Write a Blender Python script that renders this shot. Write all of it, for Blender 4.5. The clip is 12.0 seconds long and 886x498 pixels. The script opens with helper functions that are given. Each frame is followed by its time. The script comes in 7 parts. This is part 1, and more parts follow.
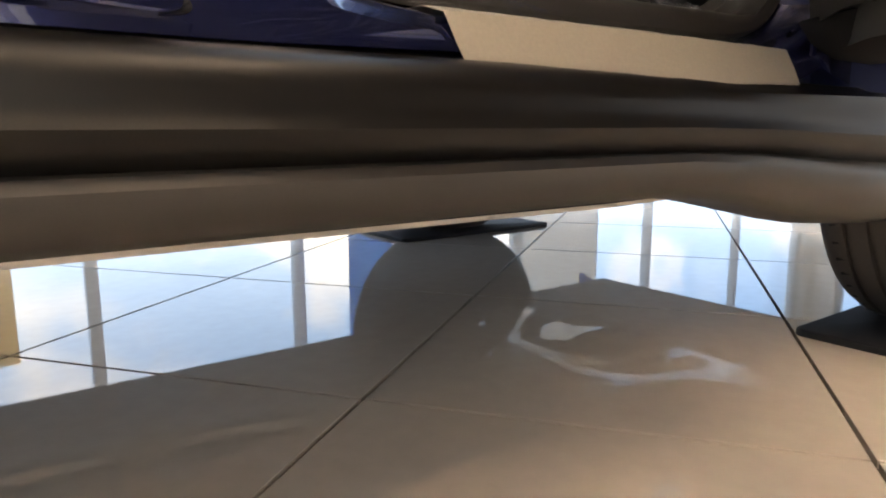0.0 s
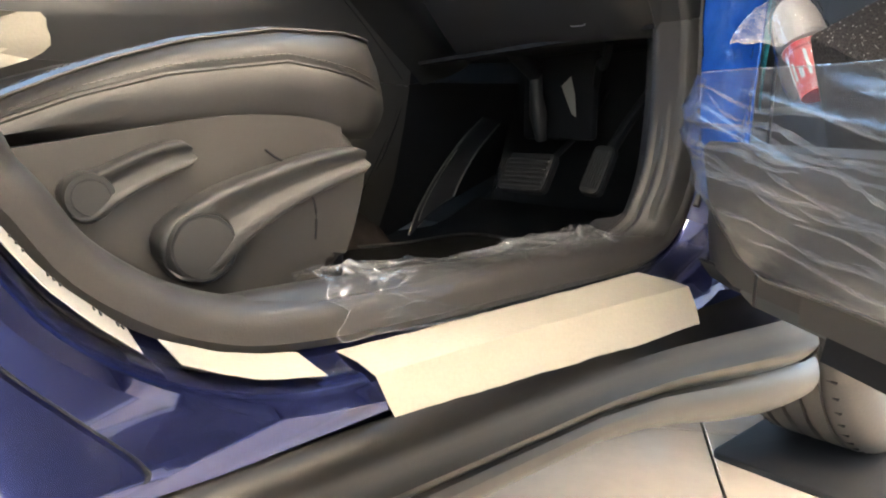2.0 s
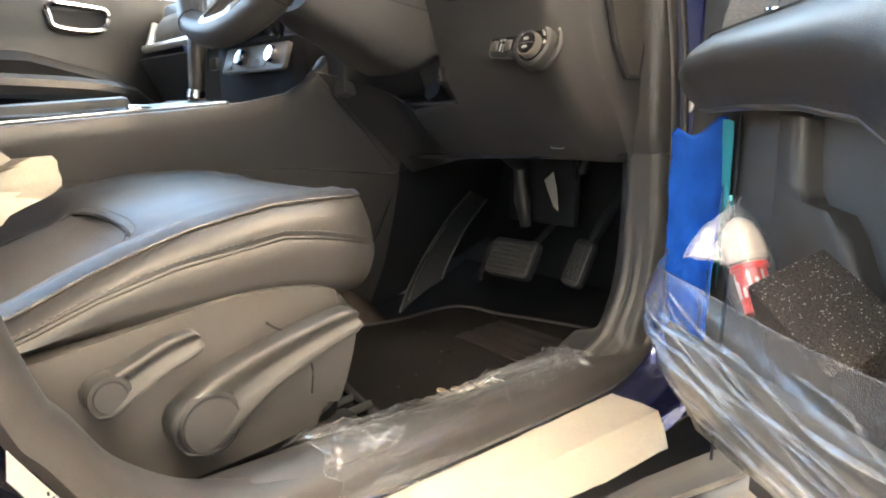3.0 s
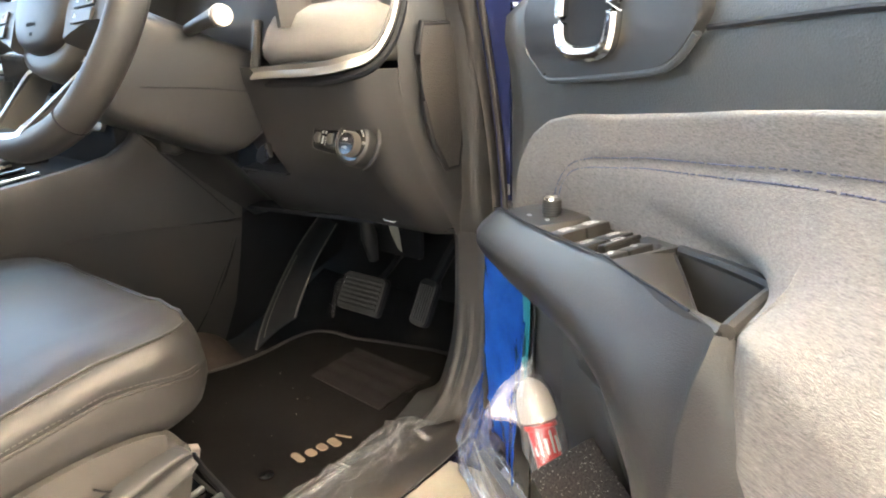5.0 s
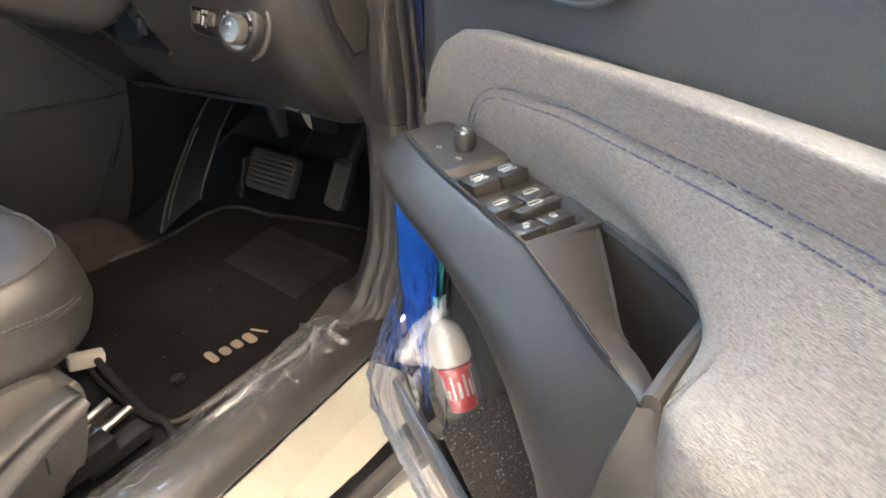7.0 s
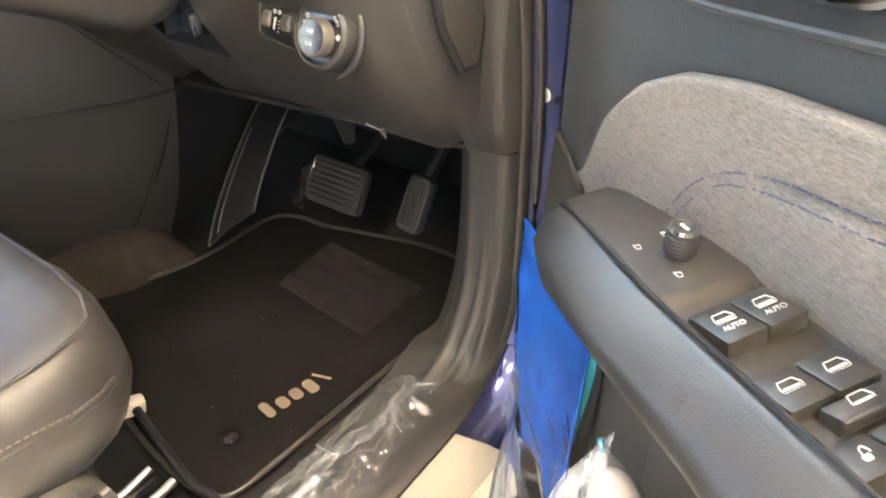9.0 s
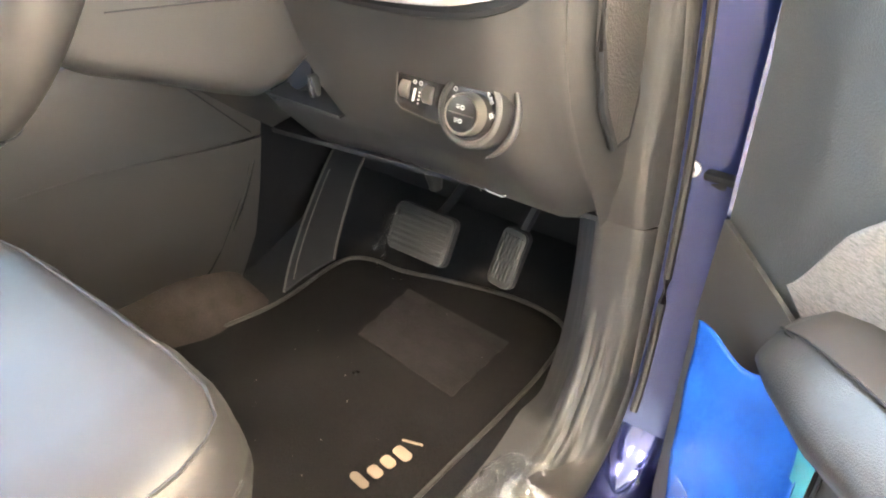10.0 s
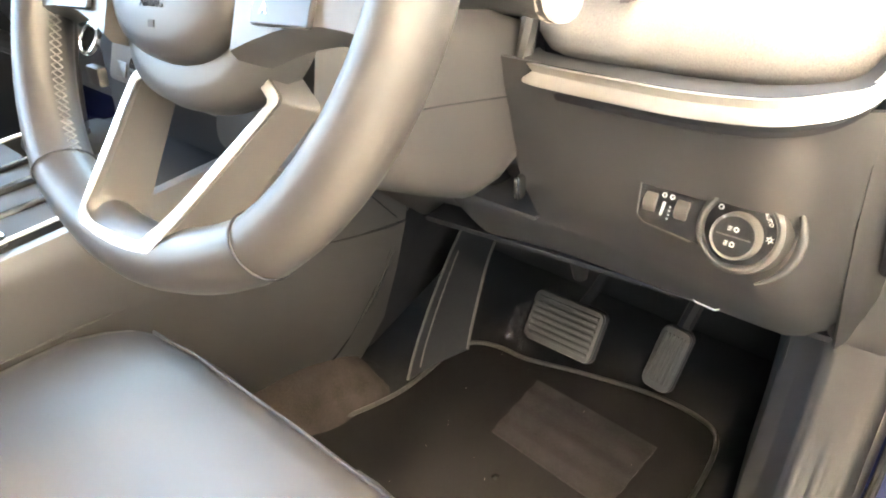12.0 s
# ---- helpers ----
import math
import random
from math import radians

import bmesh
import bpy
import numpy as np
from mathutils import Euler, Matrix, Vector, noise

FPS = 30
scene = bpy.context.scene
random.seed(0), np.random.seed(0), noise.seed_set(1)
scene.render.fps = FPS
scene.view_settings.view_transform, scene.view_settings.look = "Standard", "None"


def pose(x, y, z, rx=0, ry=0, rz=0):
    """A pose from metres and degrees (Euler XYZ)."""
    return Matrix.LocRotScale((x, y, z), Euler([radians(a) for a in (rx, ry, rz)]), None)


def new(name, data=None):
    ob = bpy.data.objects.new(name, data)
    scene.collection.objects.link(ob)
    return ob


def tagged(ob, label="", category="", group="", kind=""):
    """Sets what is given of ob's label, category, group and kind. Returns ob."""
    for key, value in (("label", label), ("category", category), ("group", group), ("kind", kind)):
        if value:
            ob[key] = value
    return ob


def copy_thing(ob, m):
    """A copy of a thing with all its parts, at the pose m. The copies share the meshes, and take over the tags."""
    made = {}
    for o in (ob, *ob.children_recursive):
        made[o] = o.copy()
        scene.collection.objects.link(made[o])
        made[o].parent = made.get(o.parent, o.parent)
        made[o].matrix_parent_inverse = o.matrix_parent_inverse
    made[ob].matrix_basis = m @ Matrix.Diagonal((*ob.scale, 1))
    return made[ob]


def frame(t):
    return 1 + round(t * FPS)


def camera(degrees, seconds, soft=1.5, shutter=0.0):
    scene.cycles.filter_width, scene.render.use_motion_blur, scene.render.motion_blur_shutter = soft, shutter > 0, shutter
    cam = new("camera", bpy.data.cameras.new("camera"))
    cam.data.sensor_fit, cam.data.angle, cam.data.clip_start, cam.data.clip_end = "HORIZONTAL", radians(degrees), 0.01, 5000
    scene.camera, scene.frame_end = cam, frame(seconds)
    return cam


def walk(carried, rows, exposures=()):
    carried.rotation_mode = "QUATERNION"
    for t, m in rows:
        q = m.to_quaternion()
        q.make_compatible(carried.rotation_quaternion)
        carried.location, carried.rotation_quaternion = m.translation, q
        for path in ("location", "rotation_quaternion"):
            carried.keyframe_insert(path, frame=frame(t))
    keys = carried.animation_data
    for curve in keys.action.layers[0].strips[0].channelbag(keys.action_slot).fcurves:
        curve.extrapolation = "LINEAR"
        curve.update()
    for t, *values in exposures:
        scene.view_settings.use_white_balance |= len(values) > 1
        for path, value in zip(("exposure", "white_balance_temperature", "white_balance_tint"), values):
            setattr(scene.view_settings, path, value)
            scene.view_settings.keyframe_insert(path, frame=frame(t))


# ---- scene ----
cam = camera(64.5, 12.0, soft=2.0)
METRES, EYE, TILT, LEAN, TURN = 1.36, 0.353, -10.0, 0.0, -37.0
ROWS = [
    (0.0, 0.0, 0.0, 0.0, 0.0, 0.0, 0.0),
    (0.5, -0.0006, -0.0023, 0.0294, 0.0, -0.03, -0.12),
    (1.0, 0.0037, -0.0098, 0.0665, -0.25, 0.06, -0.2),
    (1.5, 0.0039, -0.0219, 0.1245, -2.71, 0.06, 0.47),
    (2.0, 0.0109, -0.0464, 0.1896, -4.07, -0.45, 0.78),
    (2.5, 0.0118, -0.07, 0.2453, -4.51, -0.56, 0.9),
    (3.0, 0.0148, -0.0899, 0.3111, -4.66, -0.86, 0.96),
    (3.5, 0.0226, -0.1003, 0.3609, -5.82, -1.31, 1.17),
    (5.5, 0.0809, -0.105, 0.5031, -18.18, -13.88, 3.68),
    (6.0, 0.0868, -0.0957, 0.5199, -18.87, -21.79, 3.7),
    (6.5, 0.0957, -0.0768, 0.5283, -20.18, -22.42, 3.86),
    (8.5, 0.1193, 0.0698, 0.5323, -18.78, -24.12, 3.49),
    (9.0, 0.0986, 0.1074, 0.5464, -16.93, -24.75, 3.14),
    (9.5, 0.0668, 0.15, 0.5647, -15.73, -24.61, 2.88),
    (10.0, 0.0409, 0.179, 0.5797, -15.1, -23.95, 2.79),
    (10.5, 0.0151, 0.1994, 0.5906, -14.25, -22.95, 2.68),
    (11.0, -0.0065, 0.2136, 0.5963, -13.36, -21.81, 2.55),
    (11.5, -0.0361, 0.2322, 0.5994, -12.67, -20.8, 2.43),
    (12.0, -0.0551, 0.2587, 0.605, -11.88, -19.57, 2.3),
]
EXPOSURES = [(0.0, -0.4, 7300, 18), (0.5, 0.05, 6500, 13), (1.0, 0.85, 5650, 9), (1.5, 1.3, 6100, 11), (2.0, 1.35, 6400, 10), (3.5, 2.1, 6900, 10), (5.5, 1.75, 6850, 10), (6.5, 1.55, 6450, 10), (8.5, 2.15, 7000, 10), (9.0, 2.28, 7000, 10), (9.5, 2.8, 6900, 10), (10.5, 3.2, 6800, 10), (12.0, 3.35, 7200, 10)]
walk(cam, [(t, pose(0, 0, EYE, TILT, LEAN, TURN) @ pose(METRES * x, METRES * y, METRES * z, 90 + pitch, roll, yaw)) for t, x, y, z, yaw, pitch, roll in ROWS], EXPOSURES)
SKY_NORTH, SKY_SOUTH, SKY_WEST, SKY_TOP, LAMP_POWER = 4.7, 3.1, 2.4, 7.0, 56.0

# ---- light ----
world = bpy.data.worlds.new("world")
scene.world = world
world.use_nodes = True
wn = world.node_tree
sky = wn.nodes.new("ShaderNodeTexSky")
sky.sky_type, sky.sun_disc = "NISHITA", False
sky.sun_elevation, sky.sun_rotation = radians(40), radians(200)
wn.links.new(sky.outputs[0], wn.nodes["Background"].inputs[0])
wn.nodes["Background"].inputs[1].default_value = 0.15


def material(name, colour, rough=0.5, metal=0.0, **kw):
    """A principled material with colour variation at two scales, and bump.
    vary: share of the colour that varies; big, fine: noise scales per metre; bump: strength; grain: noise or cells."""
    m = bpy.data.materials.new(name)
    m.use_nodes = True
    n, l = m.node_tree.nodes, m.node_tree.links
    b = n["Principled BSDF"]
    b.inputs["Base Color"].default_value = (*colour, 1)
    b.inputs["Roughness"].default_value = rough
    b.inputs["Metallic"].default_value = metal
    for key in ("Coat Weight", "Coat Roughness", "Coat IOR", "Sheen Weight", "Transmission Weight", "IOR", "Alpha", "Specular IOR Level"):
        if key in kw:
            b.inputs[key].default_value = kw[key]
    vary, big, fine, bump = kw.get("vary", 0.15), kw.get("big", 6), kw.get("fine", 150), kw.get("bump", 0.1)
    tc = n.new("ShaderNodeTexCoord")
    n1, n2 = n.new("ShaderNodeTexNoise"), n.new("ShaderNodeTexNoise")
    n1.inputs["Scale"].default_value, n1.inputs["Detail"].default_value = big, 5
    n2.inputs["Scale"].default_value, n2.inputs["Detail"].default_value = fine, 3
    mp = n.new("ShaderNodeMapping")
    mp.inputs["Scale"].default_value = kw.get("stretch", (1, 1, 1))
    l.new(tc.outputs["Object"], mp.inputs[0])
    l.new(mp.outputs[0] if kw.get("woven") else tc.outputs["Object"], n1.inputs["Vector"])
    l.new(mp.outputs[0], n2.inputs["Vector"])
    mix = n.new("ShaderNodeMath")
    mix.operation = "ADD"
    l.new(n1.outputs[0], mix.inputs[0])
    l.new(n2.outputs[0], mix.inputs[1])
    ramp = n.new("ShaderNodeMapRange")
    ramp.inputs["From Min"].default_value, ramp.inputs["From Max"].default_value = 0.6, 1.4
    ramp.inputs["To Min"].default_value, ramp.inputs["To Max"].default_value = 1 - vary, 1 + vary
    l.new(mix.outputs[0], ramp.inputs[0])
    sc = n.new("ShaderNodeVectorMath")
    sc.operation = "SCALE"
    sc.inputs[0].default_value = colour
    l.new(ramp.outputs[0], sc.inputs["Scale"])
    l.new(sc.outputs[0], b.inputs["Base Color"])
    rr = n.new("ShaderNodeMapRange")
    rr.inputs["From Min"].default_value, rr.inputs["From Max"].default_value = 0.3, 0.7
    rv = kw.get("rough_vary", 0.06)
    rr.inputs["To Min"].default_value, rr.inputs["To Max"].default_value = max(rough - rv, 0.01), min(rough + rv, 1)
    l.new(n1.outputs[0], rr.inputs[0])
    l.new(rr.outputs[0], b.inputs["Roughness"])
    if bump:
        bp = n.new("ShaderNodeBump")
        bp.inputs["Strength"].default_value, bp.inputs["Distance"].default_value = bump, kw.get("deep", 0.001)
        if kw.get("grain") == "cells":
            v = n.new("ShaderNodeTexVoronoi")
            v.inputs["Scale"].default_value = fine
            l.new(mp.outputs[0], v.inputs["Vector"])
            l.new(v.outputs["Distance"], bp.inputs["Height"])
        else:
            l.new(n2.outputs[0], bp.inputs["Height"])
        l.new(bp.outputs[0], b.inputs["Normal"])
    return m


def film_material(name, tint, gloss, opaque, scale=14.0, crinkle=0.6, rough=0.08):
    """Thin clear sheet: mostly see-through, with gloss and creases."""
    m = bpy.data.materials.new(name)
    m.use_nodes = True
    n, l = m.node_tree.nodes, m.node_tree.links
    n.remove(n["Principled BSDF"])
    out = n["Material Output"]
    tc, ns = n.new("ShaderNodeTexCoord"), n.new("ShaderNodeTexNoise")
    ns.inputs["Scale"].default_value, ns.inputs["Detail"].default_value, ns.inputs["Distortion"].default_value = scale, 4, 1.2
    l.new(tc.outputs["Object"], ns.inputs["Vector"])
    bp = n.new("ShaderNodeBump")
    bp.inputs["Strength"].default_value, bp.inputs["Distance"].default_value = crinkle, 0.02
    l.new(ns.outputs[0], bp.inputs["Height"])
    tr, gl, df = n.new("ShaderNodeBsdfTransparent"), n.new("ShaderNodeBsdfGlossy"), n.new("ShaderNodeBsdfDiffuse")
    tr.inputs[0].default_value = (*tint, 1)
    gl.inputs["Roughness"].default_value = rough
    df.inputs[0].default_value = (0.85, 0.87, 0.9, 1)
    l.new(bp.outputs[0], gl.inputs["Normal"])
    lw = n.new("ShaderNodeLayerWeight")
    l.new(bp.outputs[0], lw.inputs["Normal"])
    fr = n.new("ShaderNodeMath")
    fr.operation = "POWER"
    fr.inputs[1].default_value = 4.0
    l.new(lw.outputs["Facing"], fr.inputs[0])
    ga = n.new("ShaderNodeMath")
    ga.operation, ga.use_clamp = "MULTIPLY_ADD", True
    ga.inputs[1].default_value, ga.inputs[2].default_value = 0.9, gloss + 0.045
    l.new(fr.outputs[0], ga.inputs[0])
    m1, m2 = n.new("ShaderNodeMixShader"), n.new("ShaderNodeMixShader")
    m1.inputs[0].default_value = opaque
    l.new(tr.outputs[0], m1.inputs[1])
    l.new(df.outputs[0], m1.inputs[2])
    l.new(ga.outputs[0], m2.inputs[0])
    l.new(m1.outputs[0], m2.inputs[1])
    l.new(gl.outputs[0], m2.inputs[2])
    l.new(m2.outputs[0], out.inputs[0])
    return m


def sky_material(name, low, high, strength, clouds=0.5, scale=0.35):
    m = bpy.data.materials.new(name)
    m.use_nodes = True
    n, l = m.node_tree.nodes, m.node_tree.links
    n.remove(n["Principled BSDF"])
    tc, ns, sp = n.new("ShaderNodeTexCoord"), n.new("ShaderNodeTexNoise"), n.new("ShaderNodeSeparateXYZ")
    ns.inputs["Scale"].default_value, ns.inputs["Detail"].default_value = scale, 7
    l.new(tc.outputs["Object"], ns.inputs["Vector"])
    l.new(tc.outputs["Object"], sp.inputs[0])
    gr = n.new("ShaderNodeMapRange")
    gr.inputs["From Max"].default_value = 4.5
    l.new(sp.outputs["Z"], gr.inputs[0])
    mx = n.new("ShaderNodeMix")
    mx.data_type = "RGBA"
    mx.inputs["A"].default_value, mx.inputs["B"].default_value = (*low, 1), (*high, 1)
    l.new(gr.outputs[0], mx.inputs["Factor"])
    cl = n.new("ShaderNodeMapRange")
    cl.inputs["From Min"].default_value, cl.inputs["From Max"].default_value = 0.60 - 0.2 * clouds, 0.76 - 0.2 * clouds
    l.new(ns.outputs[0], cl.inputs[0])
    mc = n.new("ShaderNodeMix")
    mc.data_type = "RGBA"
    mc.inputs["B"].default_value = (1.15, 1.06, 0.95, 1)
    l.new(cl.outputs[0], mc.inputs["Factor"])
    l.new(mx.outputs["Result"], mc.inputs["A"])
    em = n.new("ShaderNodeEmission")
    em.inputs[1].default_value = strength
    l.new(mc.outputs["Result"], em.inputs[0])
    l.new(em.outputs[0], n["Material Output"].inputs[0])
    return m


TRIM = material("grained_black_plastic", (0.028, 0.028, 0.029), 0.46, fine=1400, bump=0.25, deep=0.0004, grain="cells", **{"Specular IOR Level": 0.42})
PANEL = material("grey_door_plastic", (0.052, 0.050, 0.048), 0.45, fine=1200, bump=0.25, deep=0.0004, grain="cells")
DOOR_TRIM = material("door_top_trim", (0.066, 0.072, 0.076), 0.45, fine=700, bump=0.3, deep=0.0006, grain="cells")
EDGE = material("pale_rubber_edge", (0.075, 0.073, 0.070), 0.5, vary=0.1, bump=0)
SPECK = material("pale_specks", (0.30, 0.28, 0.26), 0.6, vary=0.3, bump=0)
KNOB = material("satin_grey_metal", (0.16, 0.15, 0.14), 0.36, 0.7, vary=0.06, bump=0, rough_vary=0.03)
DECK_TRIM = material("satin_deck_plastic", (0.030, 0.0275, 0.025), 0.50, fine=1500, bump=0.15, deep=0.0003, grain="cells")
SWITCH = material("dark_switch_plastic", (0.026, 0.0242, 0.0225), 0.46, vary=0.08, fine=900, bump=0.05)
FAR_TRIM = material("dark_passenger_trim", (0.014, 0.0135, 0.0135), 0.40, fine=900, bump=0.2, deep=0.0004, grain="cells")
TRIM_SOFT = material("soft_touch_trim", (0.037, 0.036, 0.0355), 0.43, fine=1300, bump=0.12, deep=0.0004, grain="cells")
TRIM_GREY = material("charcoal_trim", (0.049, 0.0465, 0.044), 0.42, fine=1200, bump=0.25, deep=0.0004, grain="cells")
GLOSS_BLACK = material("gloss_black", (0.012, 0.012, 0.013), 0.12, vary=0.05, bump=0)
DARK = material("matt_black", (0.014, 0.015, 0.018), 0.7, fine=300, bump=0.1, **{"Specular IOR Level": 0.25})
LEATHER = material("black_leather", (0.022, 0.021, 0.021), 0.47, fine=1500, bump=0.12, deep=0.0004, grain="cells", rough_vary=0.05, **{"Specular IOR Level": 0.5})
PERFORATED = material("perforated_leather", (0.035, 0.033, 0.032), 0.48, fine=420, bump=0.7, deep=0.0008, grain="cells")
THREAD = material("grey_thread", (0.10, 0.097, 0.093), 0.7, fine=2000, bump=0.2)
BLUE_THREAD = material("blue_thread", (0.058, 0.068, 0.125), 0.7, fine=2000, bump=0.2)
BUTTON = material("satin_black_button", (0.03, 0.03, 0.032), 0.32, 0.4, vary=0.05, bump=0, rough_vary=0.02)
FABRIC = material("grey_woven_fabric", (0.165, 0.158, 0.150), 0.85, fine=2600, vary=0.55, big=1100, bump=0.6, deep=0.0008, stretch=(0.16, 1, 1), woven=True)
CLADDING = material("black_sill_cladding", (0.009, 0.0085, 0.0082), 0.34, fine=900, bump=0.15, deep=0.0004, **{"Specular IOR Level": 0.30})
SILVER_PAINT = material("silver_plastic", (0.115, 0.107, 0.098), 0.42, 0.2, vary=0.06, fine=900, bump=0.05)
SILL_LIT = material("lit_sill_plastic", (0.042, 0.039, 0.036), 0.42, 0.1, vary=0.06, fine=900, bump=0.05)
PAINT = material("blue_metallic_paint", (0.017, 0.022, 0.085), 0.20, 0.75, vary=0.1, fine=2500, bump=0.02, rough_vary=0.02, **{"Coat Weight": 1.0, "Coat Roughness": 0.03, "Coat IOR": 1.55, "Specular IOR Level": 0.2})
RUBBER = material("weatherstrip_rubber", (0.028, 0.0265, 0.026), 0.45, fine=500, bump=0.15)
TYRE = material("tyre_rubber", (0.05, 0.047, 0.045), 0.65, fine=200, bump=0.3)
CARPET = material("black_carpet", (0.017, 0.017, 0.019), 0.95, vary=0.5, fine=900, bump=0.9, deep=0.003, **{"Specular IOR Level": 0.1})
MAT = material("black_velour_mat", (0.0090, 0.0084, 0.0088), 0.92, vary=0.8, big=7, fine=700, bump=0.8, deep=0.002, **{"Specular IOR Level": 0.1})
MATPAD = material("worn_mat_pad", (0.019, 0.0165, 0.0175), 0.85, vary=0.6, big=30, fine=500, bump=0.9, deep=0.002, **{"Specular IOR Level": 0.15})
CHROME = material("satin_chrome", (0.72, 0.72, 0.72), 0.16, 1.0, vary=0.05, bump=0)
STEEL = material("bare_steel", (0.45, 0.44, 0.42), 0.35, 1.0, vary=0.2, fine=120, bump=0.1)
SILVER_TRIM = material("silver_trim", (0.62, 0.60, 0.56), 0.34, 0.9, vary=0.05, bump=0, rough_vary=0.03)
TAPE = material("cream_masking_tape", (0.335, 0.308, 0.26), 0.75, vary=0.07, big=12, fine=300, bump=0.25)
PAPER = material("white_label", (0.28, 0.27, 0.24), 0.7, vary=0.06, bump=0.1)
ARMREST = material("soft_armrest_skin", (0.026, 0.0255, 0.025), 0.42, fine=1100, bump=0.25, deep=0.0005, grain="cells", **{"Specular IOR Level": 0.55})
# the black carpet again, paler and browner as under light
HUMP = material("lit_carpet", (0.040, 0.033, 0.030), 0.95, vary=0.6, big=25, fine=700, bump=0.9, deep=0.003, **{"Specular IOR Level": 0.1})
WHITE = material("white_mark", (0.5, 0.5, 0.5), 0.5, vary=0.02, bump=0)
TAN = material("tan_logo", (0.22, 0.175, 0.13), 0.6, vary=0.15, fine=600, bump=0.3)
FOAM = material("black_foam", (0.05, 0.043, 0.039), 0.95, vary=0.9, big=500, fine=900, bump=1.0, deep=0.004, **{"Specular IOR Level": 0.2})
RED = material("red_plastic", (0.52, 0.028, 0.028), 0.35, vary=0.08, bump=0.02)
CREAM = material("cream_plastic", (0.50, 0.455, 0.40), 0.5, vary=0.06, bump=0.02)
JAMB = material("blue_jamb_paint", (0.010, 0.019, 0.090), 0.34, 0.2, vary=0.08, fine=2000, bump=0.03)
BLUE_FILM = material("blue_protective_film", (0.010, 0.075, 0.36), 0.20, vary=0.4, big=8, fine=30, bump=0.4, deep=0.01)
TEAL = material("teal_film_edge", (0.02, 0.2, 0.25), 0.3, vary=0.1, bump=0.05)
PEDAL = material("pedal_rubber", (0.020, 0.021, 0.023), 0.6, vary=0.3, fine=300, bump=0.3)
GREYMETAL = material("cast_aluminium", (0.95, 0.95, 0.95), 0.10, 1.0, vary=0.05, big=14, fine=120, bump=0.04, deep=0.001, rough_vary=0.02)
UNDER = material("grey_underbody", (0.10, 0.105, 0.115), 0.5, vary=0.4, big=5, bump=0.3)
TILE = material("polished_beige_tile", (0.56, 0.495, 0.42), 0.025, vary=0.06, big=1.5, fine=30, bump=0.0, rough_vary=0.01, **{"IOR": 1.8})
GROUT = material("dark_grout", (0.03, 0.027, 0.025), 0.9, bump=0.2)
PLASTER = material("white_plaster", (0.78, 0.76, 0.72), 0.8, vary=0.04, big=1, fine=60, bump=0.1)
FRAME = material("grey_aluminium_frame", (0.5, 0.5, 0.5), 0.4, 0.3, vary=0.06, bump=0.02)
SCREEN = material("dark_screen", (0.01, 0.01, 0.012), 0.06, vary=0.0, bump=0)
BANNER = material("blue_banner", (0.03, 0.16, 0.5), 0.5, vary=0.08, bump=0.02)
YELLOW = material("yellow_banner", (0.75, 0.5, 0.16), 0.5, vary=0.08, bump=0.02)
FILM = film_material("clear_plastic_film", (0.97, 0.975, 0.98), 0.02, 0.018, 9, 0.0, 0.10)
FOLD = film_material("folded_plastic_film", (0.93, 0.94, 0.95), 0.06, 0.13, 60, 0.05, 0.2)
FOLD_SOFT = film_material("soft_film_fold", (0.96, 0.97, 0.98), 0.03, 0.055, 60, 0.05, 0.2)
FILM_BAG = film_material("thin_plastic_bag", (0.95, 0.96, 0.97), 0.04, 0.08, 60, 0.10, 0.12)
FILM_DOOR = film_material("milky_plastic_film", (0.955, 0.968, 0.98), 0.0, 0.045, 4, 0.02, 0.16)
GLASS = film_material("window_glass", (0.94, 0.97, 0.96), 0.0, 0.0, 1, 0.0)


# ---- mesh helpers ----
def part(name, bm, mat, parent=None, label="", angle=35):
    """Links bm as one mesh under parent, in the parent's coordinates."""
    bmesh.ops.recalc_face_normals(bm, faces=bm.faces)
    me = bpy.data.meshes.new(name)
    bm.to_mesh(me)
    bm.free()
    for p in me.polygons:
        p.use_smooth = True
    me.set_sharp_from_angle(angle=radians(angle))
    me.materials.append(mat)
    ob = new(name, me)
    if parent:
        ob.parent = parent
    if label:
        ob["label"] = label
    return ob


def thing(name, m=None, **tags):
    ob = new(name)
    ob.empty_display_size = 0.1
    if m:
        ob.matrix_world = m
    return tagged(ob, **tags)


def curve(pts, n=24, closed=False):
    """Points of a smooth (Catmull-Rom) line through pts."""
    p = [Vector(q) for q in pts]
    k = len(p) if closed else len(p) - 1
    out = []
    for i in range(k):
        a = p[i - 1] if (i or closed) else p[0]
        b, c = p[i], p[(i + 1) % len(p)]
        d = p[(i + 2) % len(p)] if (i + 2 < len(p) or closed) else p[-1]
        steps = max(1, round(n / k))
        for j in range(steps):
            t = j / steps
            out.append(0.5 * (2 * b + (c - a) * t + (2 * a - 5 * b + 4 * c - d) * t * t + (3 * b - 3 * c + d - a) * t ** 3))
    if not closed:
        out.append(p[-1])
    return out


